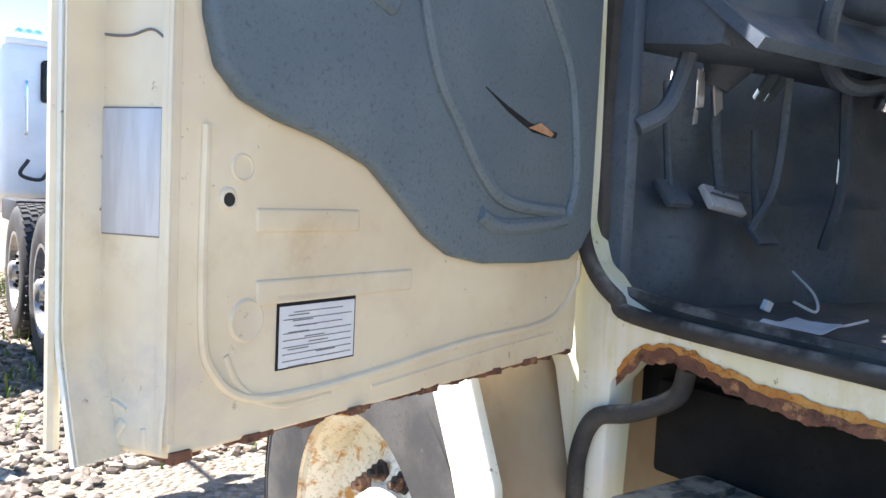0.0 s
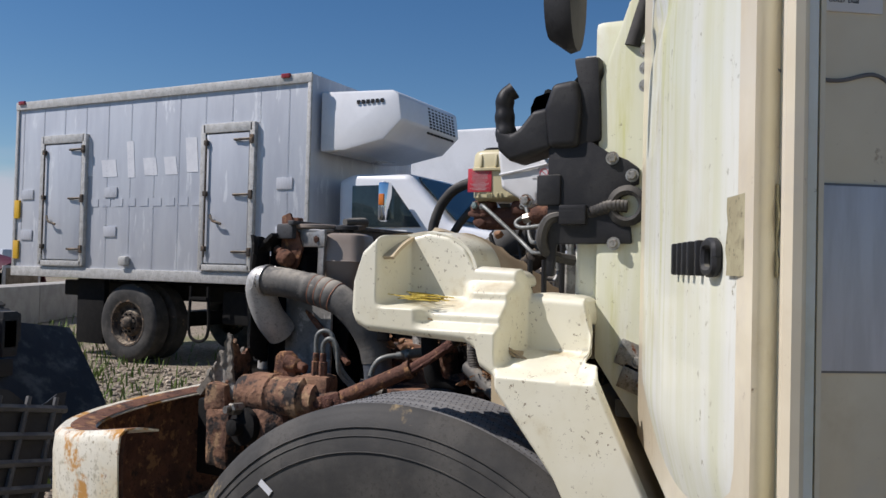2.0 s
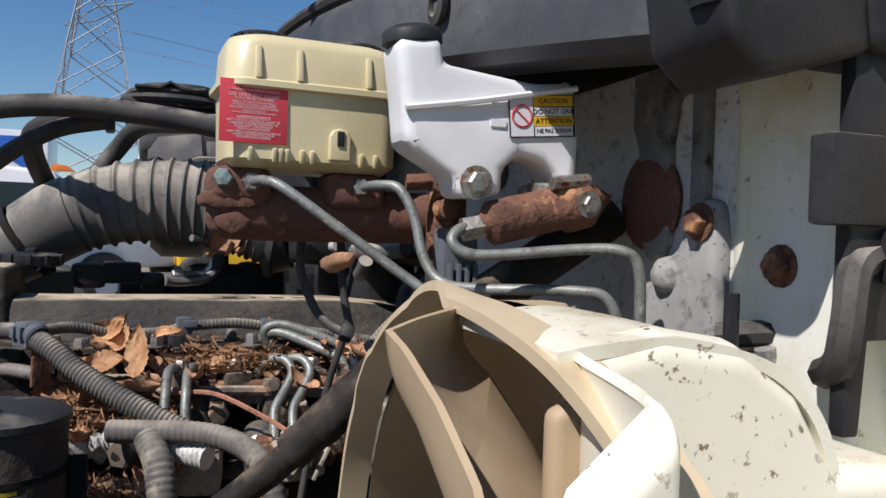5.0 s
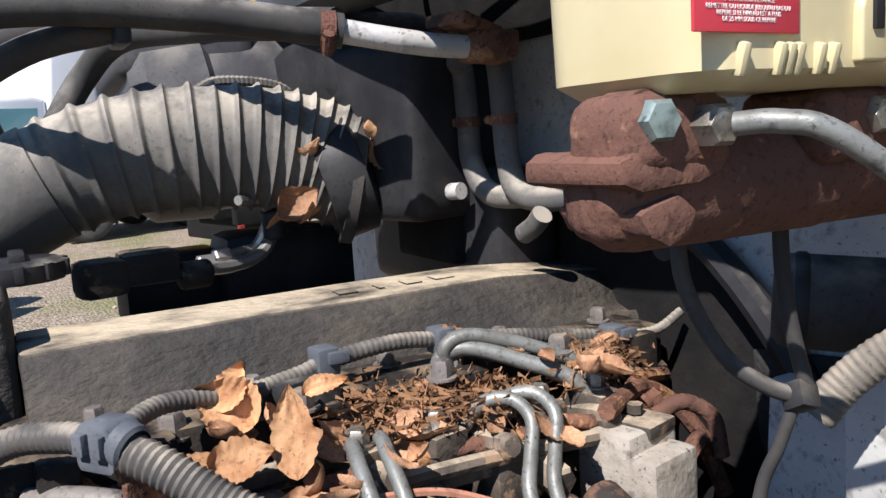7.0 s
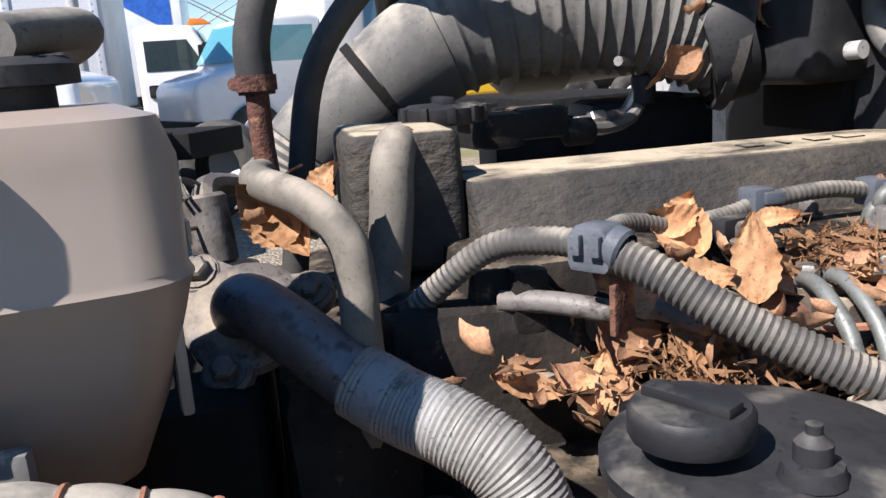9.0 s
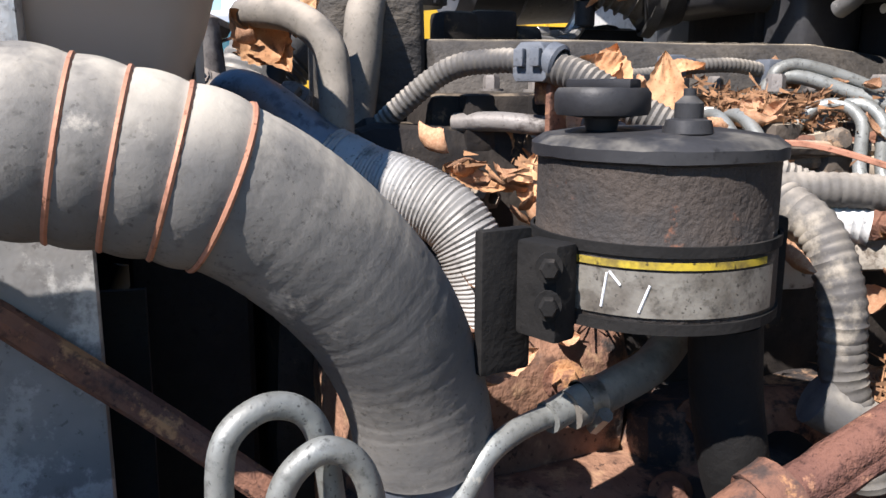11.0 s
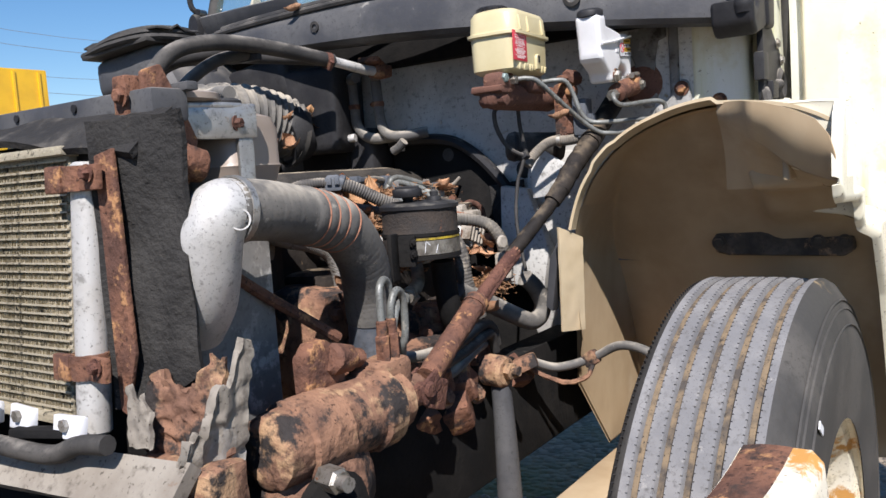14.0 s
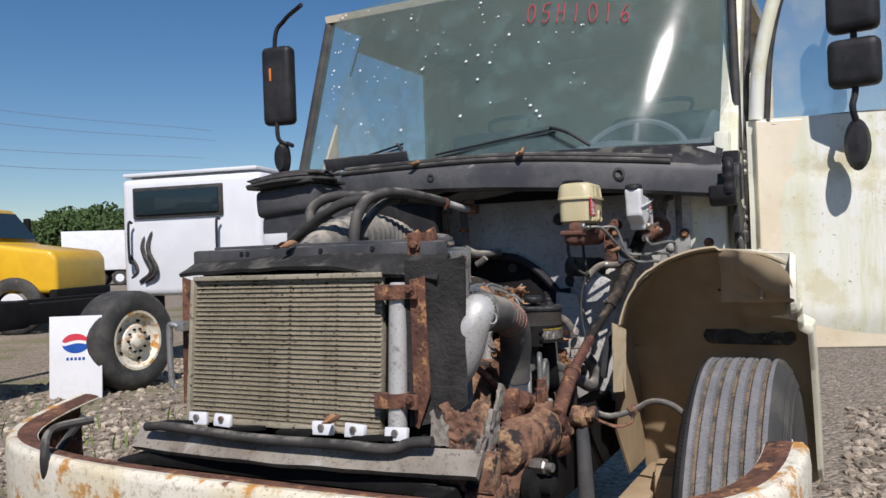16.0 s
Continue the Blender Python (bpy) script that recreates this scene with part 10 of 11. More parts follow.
lathe(bm, [(0.083, 1.173), (0.0852, 1.173), (0.0852, 1.179), (0.083, 1.179)], CC, CC + Vector((0, 0, 1)), 40, caps=False)
BK = CC + Vector((0.0, 0.092, 0))
box(bm, BK + Vector((-0.03, 0.0, 1.150)), (0.035, 0.020, 0.055), (0, 0, 25), 0.003)
box(bm, BK + Vector((-0.01, 0.022, 1.140)), (0.010, 0.04, 0.085), (0, 0, 15), 0.003)
box(bm, CC + Vector((0.0, -0.092, 1.147)), (0.03, 0.02, 0.07), bev=0.004)
pieces("mount_band", bm, "deep", can)
bm = B()
for z in (1.166, 1.145):
    bolt(bm, BK + Vector((-0.048, 0.006, z)), (-1, 0.35, 0), 0.006, 0.008)
part("band_bolt", bm, "deep", can)
for o in can.children:
    o.data.transform(at(CC.x, CC.y, 1.1435) @ Matrix.Diagonal((0.83, 0.83, 0.957, 1)) @ at(-CC.x, -CC.y, -1.131))
hose("steering_return_hose", [(-0.43, 0.255, 1.13), (-0.43, 0.25, 1.08), (-0.43, 0.235, 1.02), (-0.41, 0.20, 1.0), (-0.37, 0.15, 1.0)], 0.022, "deep", "thick black hose under the steering canister")

# ---- charge air hose, elbow, radiator, tank ----
chg = thing("charge_air_hose", "fat grey rubber charge hose with copper-coloured rings", "hose")
CH = [(-0.455, 0.778, 1.262), (-0.450, 0.70, 1.256), (-0.440, 0.607, 1.240), (-0.436, 0.541, 1.221), (-0.428, 0.497, 1.190), (-0.416, 0.462, 1.148), (-0.402, 0.440, 1.10), (-0.396, 0.430, 1.055)]


def charge_shape(s):
    """Four bulging bands between the rings, faint wrapping lines elsewhere."""
    if 0.146 < s < 0.242:
        return 1 + 0.05 * abs(math.sin(math.pi * (s - 0.146) / 0.024)) ** 0.7
    return 1 - 0.007 * (math.sin(s * 560) > 0.90)


bm = B()
tube(bm, CH, 0.0415, 36, 8, charge_shape, 0.0024)
part("hose_body", bm, "bellows", chg)
chp = smooth_path(CH, 40)
cum = 0.0
marks = [0.170, 0.194, 0.218, 0.242]
for a, b in zip(chp, chp[1:]):
    cum += (b - a).length
    if marks and cum >= marks[0]:
        marks.pop(0)
        mmm, _ = frame_of(b, b + (b - a))
        bm = B()
        tube(bm, [mmm @ Vector((0.0420 * math.cos(q), 0.0420 * math.sin(q), 0)) for q in (2 * math.pi * i / 30 for i in range(31))], 0.0016, 6, 1)
        part("ring", bm, "copper", chg)
add_clamp(chg, (-0.455, 0.762, 1.261), (0, 1, 0.06), 0.0428, "alu", 0.010)
elbow = thing("charge_air_elbow", "dull cast aluminium charge air elbow", "pipe")
bm = B()
tube(bm, [(-0.452, 0.745, 1.259), (-0.455, 0.775, 1.262), (-0.453, 0.786, 1.254), (-0.444, 0.794, 1.228), (-0.428, 0.790, 1.185), (-0.405, 0.782, 1.145), (-0.37, 0.775, 1.11)], (0.0405, 0.045), 28)
part("elbow_body", bm, mat("bright_cast_aluminium", (0.56, 0.55, 0.52), (0.46, 0.45, 0.42), 0.5, 0.3, scale=12, fine=120, bump=0.18, spots=((0.30, 0.28, 0.25), 0.32, 26, 0.8, 0.08)), elbow)
bm = B()
lathe(bm, [(0.012, 0.0), (0.014, 0.0), (0.014, 0.003), (0.012, 0.003)], (-0.492, 0.786, 1.250), (-0.60, 0.85, 1.27), 20, caps=False)
part("cast_ring", bm, "alu_pale", elbow)
bm = B()
tube(bm, [(-0.398, 0.432, 1.075), (-0.393, 0.428, 1.03), (-0.388, 0.425, 0.98)], 0.0395, 26)
single("charge_air_pipe", bm, mat("scuffed_blue_grey_pipe", (0.13, 0.15, 0.18), (0.2, 0.21, 0.23), 0.5, 0.5, scale=20, bump=0.2, spots=((0.4, 0.4, 0.4), 0.35, 20)), "scuffed metal charge pipe below the hose", "pipe")

rad = thing("radiator", "radiator with dusty condenser fins and rusty side brackets", "radiator")
bm = B()
box(bm, (0.025, 0.862, 1.175), (0.56, 0.022, 0.345), (5.5, 0, 0), 0.002)
core = part("condenser_core", bm, "core", rad, "dust-clogged condenser fins with bent patches")
RADM = pose(0.025, 0.862, 1.175, 5.5, 0, 0)
bm = B()
box(bm, (0, 0.012, 0), (0.56, 0.006, 0.0026), m=RADM)
tube_me = finish("fin_tube", bm, "core")
for i in range(30):
    o = new("fin_tube", tube_me)
    o.parent = core
    o.location = RADM.to_3x3() @ Vector((0, 0, -0.165 + i * 0.0114))
rnd = random.Random(8)
fv, ff = [], []
for i in range(29):
    for j in range(170):
        x = -0.275 + j * 0.00325
        z = -0.1595 + i * 0.0114
        a = rnd.uniform(-0.0012, 0.0012)
        k = len(fv)
        fv += [RADM @ Vector((x + a, 0.0135 + rnd.uniform(-0.001, 0.0014), z - 0.0045)), RADM @ Vector((x + 0.0017 + a, 0.0115, z - 0.0045)), RADM @ Vector((x + 0.0017 - a, 0.0115, z + 0.0045)), RADM @ Vector((x - a, 0.0135 + rnd.uniform(-0.001, 0.0014), z + 0.0045))]
        ff.append((k, k + 1, k + 2, k + 3))
me = bpy.data.meshes.new("fin")
me.from_pydata([v[:] for v in fv], [], ff)
me.materials.append(M["core"])
o = new("fin", me)
o.parent = core
tagged(o, kind="stuff")
bm = B()
box(bm, (0, 0.010, 0.178), (0.57, 0.03, 0.012), bev=0.002, m=RADM)
box(bm, (0, 0.010, -0.178), (0.57, 0.03, 0.012), bev=0.002, m=RADM)
box(bm, (0.286, 0.010, 0), (0.012, 0.03, 0.35), bev=0.002, m=RADM)
part("core_frame", bm, "core", rad)
bm = B()
cyl(bm, (-0.300, 0.890, 0.985), (-0.298, 0.858, 1.335), 0.0215, n=24, bev=0.004)
part("header_tube", bm, mat("bare_pale_tube", (0.52, 0.51, 0.48), (0.44, 0.42, 0.38), 0.45, 0.3, scale=9, bump=0.08, spots=((0.3, 0.24, 0.16), 0.33, 12)), rad, "bare pale header tube")
bm = B()
prism(bm, [(-0.335, 1.015), (-0.333, 1.342), (-0.372, 1.348), (-0.377, 1.09), (-0.345, 1.01)], at(0, 0.872, 0) @ PY, 0.006, 0.002)
cut_more(bm, 2)
rough_up(bm, 0.0015, 0.02)
part("side_bracket", bm, "rust", rad, "flat rusty side bracket")
for z, y in ((1.315, 0.888), (1.075, 0.905)):
    bm = B()
    box(bm, (-0.272, y, z), (0.035, 0.012, 0.035), (4, 0, 0), 0.003)
    box(bm, (-0.322, y - 0.008, z), (0.075, 0.010, 0.032), (4, 0, -6), 0.003)
    lathe(bm, [(0.0225, 0), (0.0265, 0), (0.0265, 0.032), (0.0225, 0.032)], (-0.299, y - 0.022, z - 0.016), (-0.299, y - 0.022, z + 1), 20, caps=False)
    part("tube_bracket", bm, "rust", rad)
    bm = B()
    bolt(bm, (-0.345, y + 0.002, z + 0.005), (0, 1, 0), 0.008, 0.010)
    part("bracket_bolt", bm, "rust_red", rad)
bm = B()
prism(bm, [(0.318, 1.02), (0.318, 1.35), (0.352, 1.36), (0.362, 1.03)], at(0, 0.865, 0) @ PY, 0.006, 0.002)
part("side_bracket", bm, "rust", rad)
bm = B()
tube(bm, [(0.335, 0.90, 1.235), (0.355, 0.905, 1.24), (0.362, 0.905, 1.22), (0.360, 0.905, 1.10), (0.350, 0.90, 1.075)], 0.008, 8)
box(bm, (0.33, 0.89, 1.235), (0.03, 0.03, 0.025), bev=0.004)
part("inlet_pipe", bm, "alu", rad)
bm = B()
sheet(bm, lambda u, v: Vector((-0.322 - 0.128 * u, 0.872 - 0.040 * u + 0.010 * noise.noise((u * 3, v * 4, 8)), 1.015 + 0.05 * u ** 2 + (0.37 - 0.045 * u ** 2) * v + 0.006 * noise.noise((u * 3, v * 5, 1)))), 14, 40, 0.008)
part("rubber_baffle", bm, "baffle", rad, "sagging black rubber baffle")
bm = B()
sheet(bm, lambda u, v: Vector((0.36 - 0.76 * u, 0.868 - 0.07 * v, 1.368 + 0.030 * v + 0.012 * math.sin(math.pi * u) + 0.006 * noise.noise((u * 7, v * 2, 5)) - 0.020 * (1 - v) * (u > 0.55) * (u - 0.55) * 3)), 36, 6, 0.010)
part("top_baffle", bm, "baffle", rad, "wavy black rubber strip over the core")
bm = B()
box(bm, (0.0, 0.775, 1.405), (0.74, 0.06, 0.045), bev=0.008)
box(bm, (-0.02, 0.745, 1.43), (0.72, 0.02, 0.012), bev=0.003)
part("top_beam", bm, "cowl", rad, "grey upper radiator beam")
bm = B()
for x in (0.2, 0.18, -0.05, -0.2, 0.05):
    cyl(bm, (x, 0.804, 1.415), (x, 0.808, 1.415), 0.006, n=10)
pieces("beam_hole", bm, "ink", rad)
bm = B()
box(bm, (-0.31, 0.785, 1.418), (0.03, 0.05, 0.06), (0, 0, 0), 0.006)
bolt(bm, (-0.318, 0.812, 1.42), (0, 1, 0), 0.010, 0.010)
part("beam_corner", bm, "rust", rad)
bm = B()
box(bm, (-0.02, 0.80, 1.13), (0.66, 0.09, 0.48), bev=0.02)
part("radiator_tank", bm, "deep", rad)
bm = B()
box(bm, (-0.352, 0.69, 1.06), (0.012, 0.16, 0.40), bev=0.004)
part("side_plate", bm, "fw_dark", rad, "grey side plate with oil spots")
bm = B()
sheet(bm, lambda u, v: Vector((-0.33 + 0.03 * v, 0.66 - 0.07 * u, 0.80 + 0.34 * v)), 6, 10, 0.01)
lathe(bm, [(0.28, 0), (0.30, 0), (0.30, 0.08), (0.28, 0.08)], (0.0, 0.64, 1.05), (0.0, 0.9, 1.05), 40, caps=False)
# Added full plate behind the ring, near black to fill the dark gap.
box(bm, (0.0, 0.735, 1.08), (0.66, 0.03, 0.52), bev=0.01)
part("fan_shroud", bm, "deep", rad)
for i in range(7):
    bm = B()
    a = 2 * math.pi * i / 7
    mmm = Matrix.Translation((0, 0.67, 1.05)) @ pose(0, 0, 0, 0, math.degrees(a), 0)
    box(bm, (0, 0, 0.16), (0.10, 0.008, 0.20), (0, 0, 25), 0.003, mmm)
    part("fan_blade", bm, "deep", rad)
bm = B()
tube(bm, [(-0.335, 0.74, 1.22), (-0.355, 0.68, 1.16), (-0.38, 0.58, 1.085), (-0.40, 0.52, 1.04)], 0.009, 8)
single("support_rod", bm, "rust", "thin rusty brace rod below the charge hose", "rod")

tray = thing("radiator_crossmember", "bent grey crossmember with torn rubber and white nuts below the radiator", "crossmember")
bm = B()
sheet(bm, lambda u, v: Vector((0.46 - 0.98 * u, 0.955 + 0.030 * math.sin(math.pi * u) - 0.04 * v, 0.93 + 0.045 * v + 0.012 * u + 0.004 * noise.noise((u * 9, v, 3)))), 44, 5, 0.02)
part("beam", bm, "beam", tray)
bm = B()
tube(bm, [(0.40, 0.955, 0.985), (0.30, 0.965, 0.992), (0.05, 0.975, 0.985), (-0.20, 0.975, 0.988), (-0.32, 0.965, 0.985), (-0.37, 0.955, 1.0), (-0.42, 0.95, 1.005)], 0.012, 10)
part("rubber_strip", bm, "rubber", tray)
for x in (0.24, 0.16, -0.134, -0.22, -0.327):
    bm = B()
    box(bm, (x, 0.938, 1.012), (0.055, 0.012, 0.03), (8, 0, 6 * math.sin(x * 30)), 0.004)
    rough_up(bm, 0.003, 0.02)
    part("white_tab", bm, "white", tray, "white painted tab")
    bm = B()
    cyl(bm, (x, 0.944, 1.016), (x, 0.950, 1.016), 0.008, n=6)
    part("tab_nut", bm, "steel", tray)
bm = B()
for x in (0.30, 0.08, -0.06, -0.27):
    box(bm, (x, 0.945, 1.0), (0.10, 0.02, 0.012), (0, 4, 8 * math.sin(x * 40)), 0.004)
rough_up(bm, 0.004, 0.02)
pieces("torn_rubber", bm, "deep", tray)
bm = B()
box(bm, (0.0, 0.90, 0.90), (0.85, 0.10, 0.03), bev=0.006)
part("lower_plate", bm, "deep", tray)

tank = thing("coolant_expansion_tank", "grimy translucent coolant expansion tank with a black cap", "tank")
TM = pose(-0.275, 0.615, -0.028, 0, 0, 14)
bm = B()
stack(bm, [(0.055, 0.045, 0.02, 1.235), (0.082, 0.068, 0.025, 1.243), (0.120, 0.104, 0.03, 1.29), (0.144, 0.126, 0.032, 1.33), (0.152, 0.134, 0.034, 1.345), (0.156, 0.138, 0.034, 1.349), (0.152, 0.134, 0.034, 1.353), (0.152, 0.136, 0.034, 1.405), (0.140, 0.124, 0.034, 1.424), (0.11, 0.09, 0.03, 1.430)], TM)
part("tank_body", bm, "tank", tank)
lettering("level_mark", "FULL", TM @ Matrix(((-1, 0, 0, -0.02), (0, 0, -1, -0.0685), (0, 1, 0, 1.385), (0, 0, 0, 1))), 0.016, "tank", tank, deep=0.001)
bm = B()
for i in range(5):
    box(bm, (-0.02 + 0.009 * (i - 2), -0.069, 1.365), (0.005, 0.002, 0.012), m=TM)
box(bm, (-0.045, -0.056, 1.30), (0.010, 0.006, 0.05), (0, 0, 0), 0.002, TM)
box(bm, (0.04, -0.056, 1.30), (0.014, 0.006, 0.08), (0, 0, 0), 0.002, TM)
pieces("moulded_mark", bm, "tank", tank)
bm = B()
lathe(bm, [(0.022, 0), (0.022, 0.012), (0.034, 0.013), (0.034, 0.022), (0.028, 0.026), (0, 0.027)], TM @ Vector((-0.005, 0, 1.428)), TM @ Vector((-0.005, 0, 2)), 12)
part("cap", bm, "black", tank)
hose("overflow_hose", [(-0.30, 0.61, 1.434), (-0.27, 0.60, 1.438), (-0.235, 0.585, 1.440), (-0.212, 0.60, 1.432), (-0.22, 0.625, 1.422)], 0.011, "bellows", "short looped hose on the tank's cap")
plate = thing("tank_bracket", "dented grey bracket plate over the coolant tank", "bracket")
bm = B()
box(bm, (-0.355, 0.68, 1.385), (0.010, 0.11, 0.050), (0, 0, -15), 0.004)
box(bm, (-0.330, 0.69, 1.408), (0.055, 0.10, 0.008), (0, 0, -15), 0.003)
box(bm, (-0.362, 0.645, 1.325), (0.010, 0.025, 0.11), (0, 0, -15), 0.004)
cut_more(bm, 2)
rough_up(bm, 0.002, 0.03)
part("plate", bm, "alu", plate)
bm = B()
bolt(bm, (-0.364, 0.66, 1.382), (-1, -0.25, 0), 0.008, 0.010)
part("plate_nut", bm, "rust", plate)
bm = B()
lathe(bm, [(0.0, 0), (0.055, 0), (0.062, 0.004), (0.062, 0.012), (0.058, 0.014), (0.0, 0.016)], (-0.30, 0.71, 1.413), (-0.30, 0.71, 2), 28)
single("filler_disc", bm, "tank", "round pale tank lid lying on the bracket", "lid")
bm = B()
prism(bm, [(0.80, 1.34), (0.80, 1.45), (0.77, 1.46), (0.74, 1.40), (0.72, 1.36), (0.74, 1.30), (0.77, 1.28)], at(-0.352) @ PX, 0.012, 0.004)
cyl(bm, (-0.372, 0.775, 1.33), (-0.385, 0.74, 1.32), 0.026, 0.022, n=16, bev=0.004)
cyl(bm, (-0.37, 0.80, 1.35), (-0.38, 0.77, 1.345), 0.012, n=12)
rough_up(bm, 0.002, 0.02)
single("hood_latch_bracket", bm, "rust", "rusty hood latch bracket on the radiator's corner", "bracket")

# ---- steering gear and front corner ----
gear = thing("steering_gearbox", "large rust-scaled steering gearbox", "steering gear")
bm = B()
lathe(bm, [(0.0, 0), (0.036, 0.0), (0.048, 0.006), (0.051, 0.03), (0.051, 0.042), (0.058, 0.046), (0.058, 0.115), (0.053, 0.12), (0.053, 0.185), (0.060, 0.19), (0.060, 0.225), (0.046, 0.235), (0.046, 0.262), (0.026, 0.27), (0.026, 0.32), (0, 0.325)], (-0.505, 0.795, 0.952), (-0.515, 0.44, 0.955), 36)
box(bm, (-0.50, 0.545, 0.985), (0.06, 0.09, 0.07), bev=0.015)
lathe(bm, [(0.075, 0), (0.085, 0.02), (0.085, 0.11), (0.06, 0.13), (0.045, 0.14), (0, 0.14)], (-0.42, 0.69, 0.87), (-0.60, 0.72, 0.87), 26)
for b_ in (bm,):
    cut_more(b_, 2)
    rough_up(b_, 0.0016, 0.009)
part("housing", bm, "rust_pale", gear)
bm = B()
lathe(bm, [(0.050, 0), (0.050, 0.02), (0.030, 0.026), (0.022, 0.03), (0.022, 0.055), (0.012, 0.06), (0, 0.06)], (-0.555, 0.735, 0.87), (-0.75, 0.77, 0.885), 20)
rough_up(bm, 0.002, 0.012)
part("sector_cover", bm, "deep", gear)
bm = B()
cyl(bm, (-0.56, 0.748, 0.918), (-0.60, 0.758, 0.92), 0.017, n=6, bev=0.004)
cyl(bm, (-0.59, 0.757, 0.92), (-0.615, 0.762, 0.92), 0.010, n=10)
part("adjuster_nut", bm, "steel", gear)
bm = B()
prism(bm, [(0.70, 1.0), (0.695, 1.055), (0.68, 1.072), (0.655, 1.072), (0.635, 1.06), (0.625, 1.03), (0.62, 1.0)], at(-0.50) @ PX, 0.03, 0.008)
cyl(bm, (-0.50, 0.655, 1.045), (-0.50, 0.61, 1.035), 0.022, 0.020, n=18, bev=0.006)
cyl(bm, (-0.50, 0.615, 1.036), (-0.50, 0.588, 1.03), 0.014, n=14, bev=0.003)
rough_up(bm, 0.003, 0.015)
part("mount_ear", bm, "rust", gear)
bm = B()
for y in (0.548, 0.525):
    cyl(bm, (-0.512, y, 1.012), (-0.512, y, 1.056), 0.0115, n=6, bev=0.002)
    cyl(bm, (-0.512, y, 1.054), (-0.512, y, 1.078), 0.0085, n=14, bev=0.002)
pieces("line_fitting", bm, "rust", gear)
pts1 = [(-0.512, 0.548, 1.07), (-0.512, 0.548, 1.11), (-0.510, 0.543, 1.128), (-0.505, 0.528, 1.136), (-0.50, 0.512, 1.130), (-0.497, 0.503, 1.11), (-0.49, 0.495, 1.06), (-0.48, 0.475, 1.02), (-0.46, 0.44, 0.98), (-0.44, 0.40, 0.955)]
pts2 = [(-0.512, 0.525, 1.07), (-0.514, 0.525, 1.095), (-0.514, 0.518, 1.110), (-0.512, 0.505, 1.117), (-0.510, 0.492, 1.110), (-0.508, 0.484, 1.09), (-0.505, 0.482, 1.045), (-0.495, 0.478, 1.02), (-0.475, 0.45, 0.985), (-0.45, 0.41, 0.955)]
for p in (pts1, pts2):
    hose("steering_line", p, 0.0060, "zinc", "looped grey steel power steering line", "pipe", k=6)
shaft = thing("steering_shaft", "rusty steering shaft with a universal joint", "steering shaft")
bm = B()
tube(bm, [(-0.522, 0.455, 0.968), (-0.512, 0.36, 1.012), (-0.505, 0.275, 1.052)], 0.0195, 16)
tube(bm, [(-0.505, 0.278, 1.050), (-0.504, 0.262, 1.058)], 0.0225, 16, 3)
rough_up(bm, 0.0012, 0.01)
part("lower_tube", bm, "rust", shaft)
bm = B()
tube(bm, [(-0.505, 0.268, 1.055), (-0.510, 0.19, 1.100), (-0.520, 0.14, 1.135)], 0.0125, 12)
tube(bm, [(-0.512, 0.262, 1.048), (-0.517, 0.19, 1.093), (-0.526, 0.14, 1.127)], 0.0065, 8)
rough_up(bm, 0.0012, 0.01)
part("slip_spline", bm, "rust_red", shaft)
bm = B()
tube(bm, [(-0.515, 0.150, 1.126), (-0.545, 0.07, 1.195), (-0.565, 0.025, 1.24)], 0.0135, 14)
tube(bm, [(-0.556, 0.045, 1.22), (-0.568, 0.015, 1.252)], 0.0175, 14, 4)
tube(bm, [(-0.565, 0.025, 1.24), (-0.575, -0.02, 1.285), (-0.585, -0.08, 1.33)], (0.019, 0.021), 14, 8, ribs(0.030, 0.06), 0.003)
tube(bm, [(-0.585, -0.08, 1.33), (-0.59, -0.25, 1.44)], 0.022, 12)
rough_up(bm, 0.0012, 0.009)
part("upper_tube", bm, "oily", shaft, "grease-blackened upper shaft")
bm = B()
for s in (-1, 1):
    box(bm, (-0.522 + s * 0.018, 0.475, 0.960), (0.008, 0.055, 0.034), (-22, 0, 0), 0.004)
cyl(bm, (-0.55, 0.482, 0.958), (-0.49, 0.482, 0.958), 0.0135, n=14, bev=0.003)
box(bm, (-0.524, 0.51, 0.955), (0.036, 0.05, 0.030), (-10, 0, 0), 0.006)
box(bm, (-0.538, 0.455, 0.945), (0.008, 0.05, 0.05), (20, 0, 0), 0.004)
rough_up(bm, 0.0015, 0.01)
part("universal_joint", bm, "rust_red", shaft)

jag = thing("bumper_bracket", "torn and bent rusty bumper bracket with ragged edges", "bracket")


def torn(fn, nu, nv, t, amp, size):
    """A bent plate whose surface is roughened after it has its thickness."""
    b = B()
    sheet(b, fn, nu, nv, t)
    return rough_up(b, amp, size)


part("torn_plate", torn(lambda u, v: Vector((-0.505 - 0.030 * v + 0.020 * (1 - u), 0.925 - 0.095 * u - 0.01 * v, 0.925 + (0.06 + 0.135 * u + 0.012 * math.sin(u * 17) + 0.010 * noise.noise((u * 14, 1, 4))) * v)), 40, 30, 0.008, 0.005, 0.016), "beam", jag, "peeling pale outer flake")
part("bent_plate", torn(lambda u, v: Vector((-0.385 - 0.125 * u, 0.880 - 0.022 * u - 0.012 * v, 0.955 + (0.092 + 0.030 * u + 0.016 * math.sin(u * 9) + 0.010 * noise.noise((u * 16, 2, 1))) * v)), 44, 30, 0.010, 0.0065, 0.014), "rust_pale", jag)
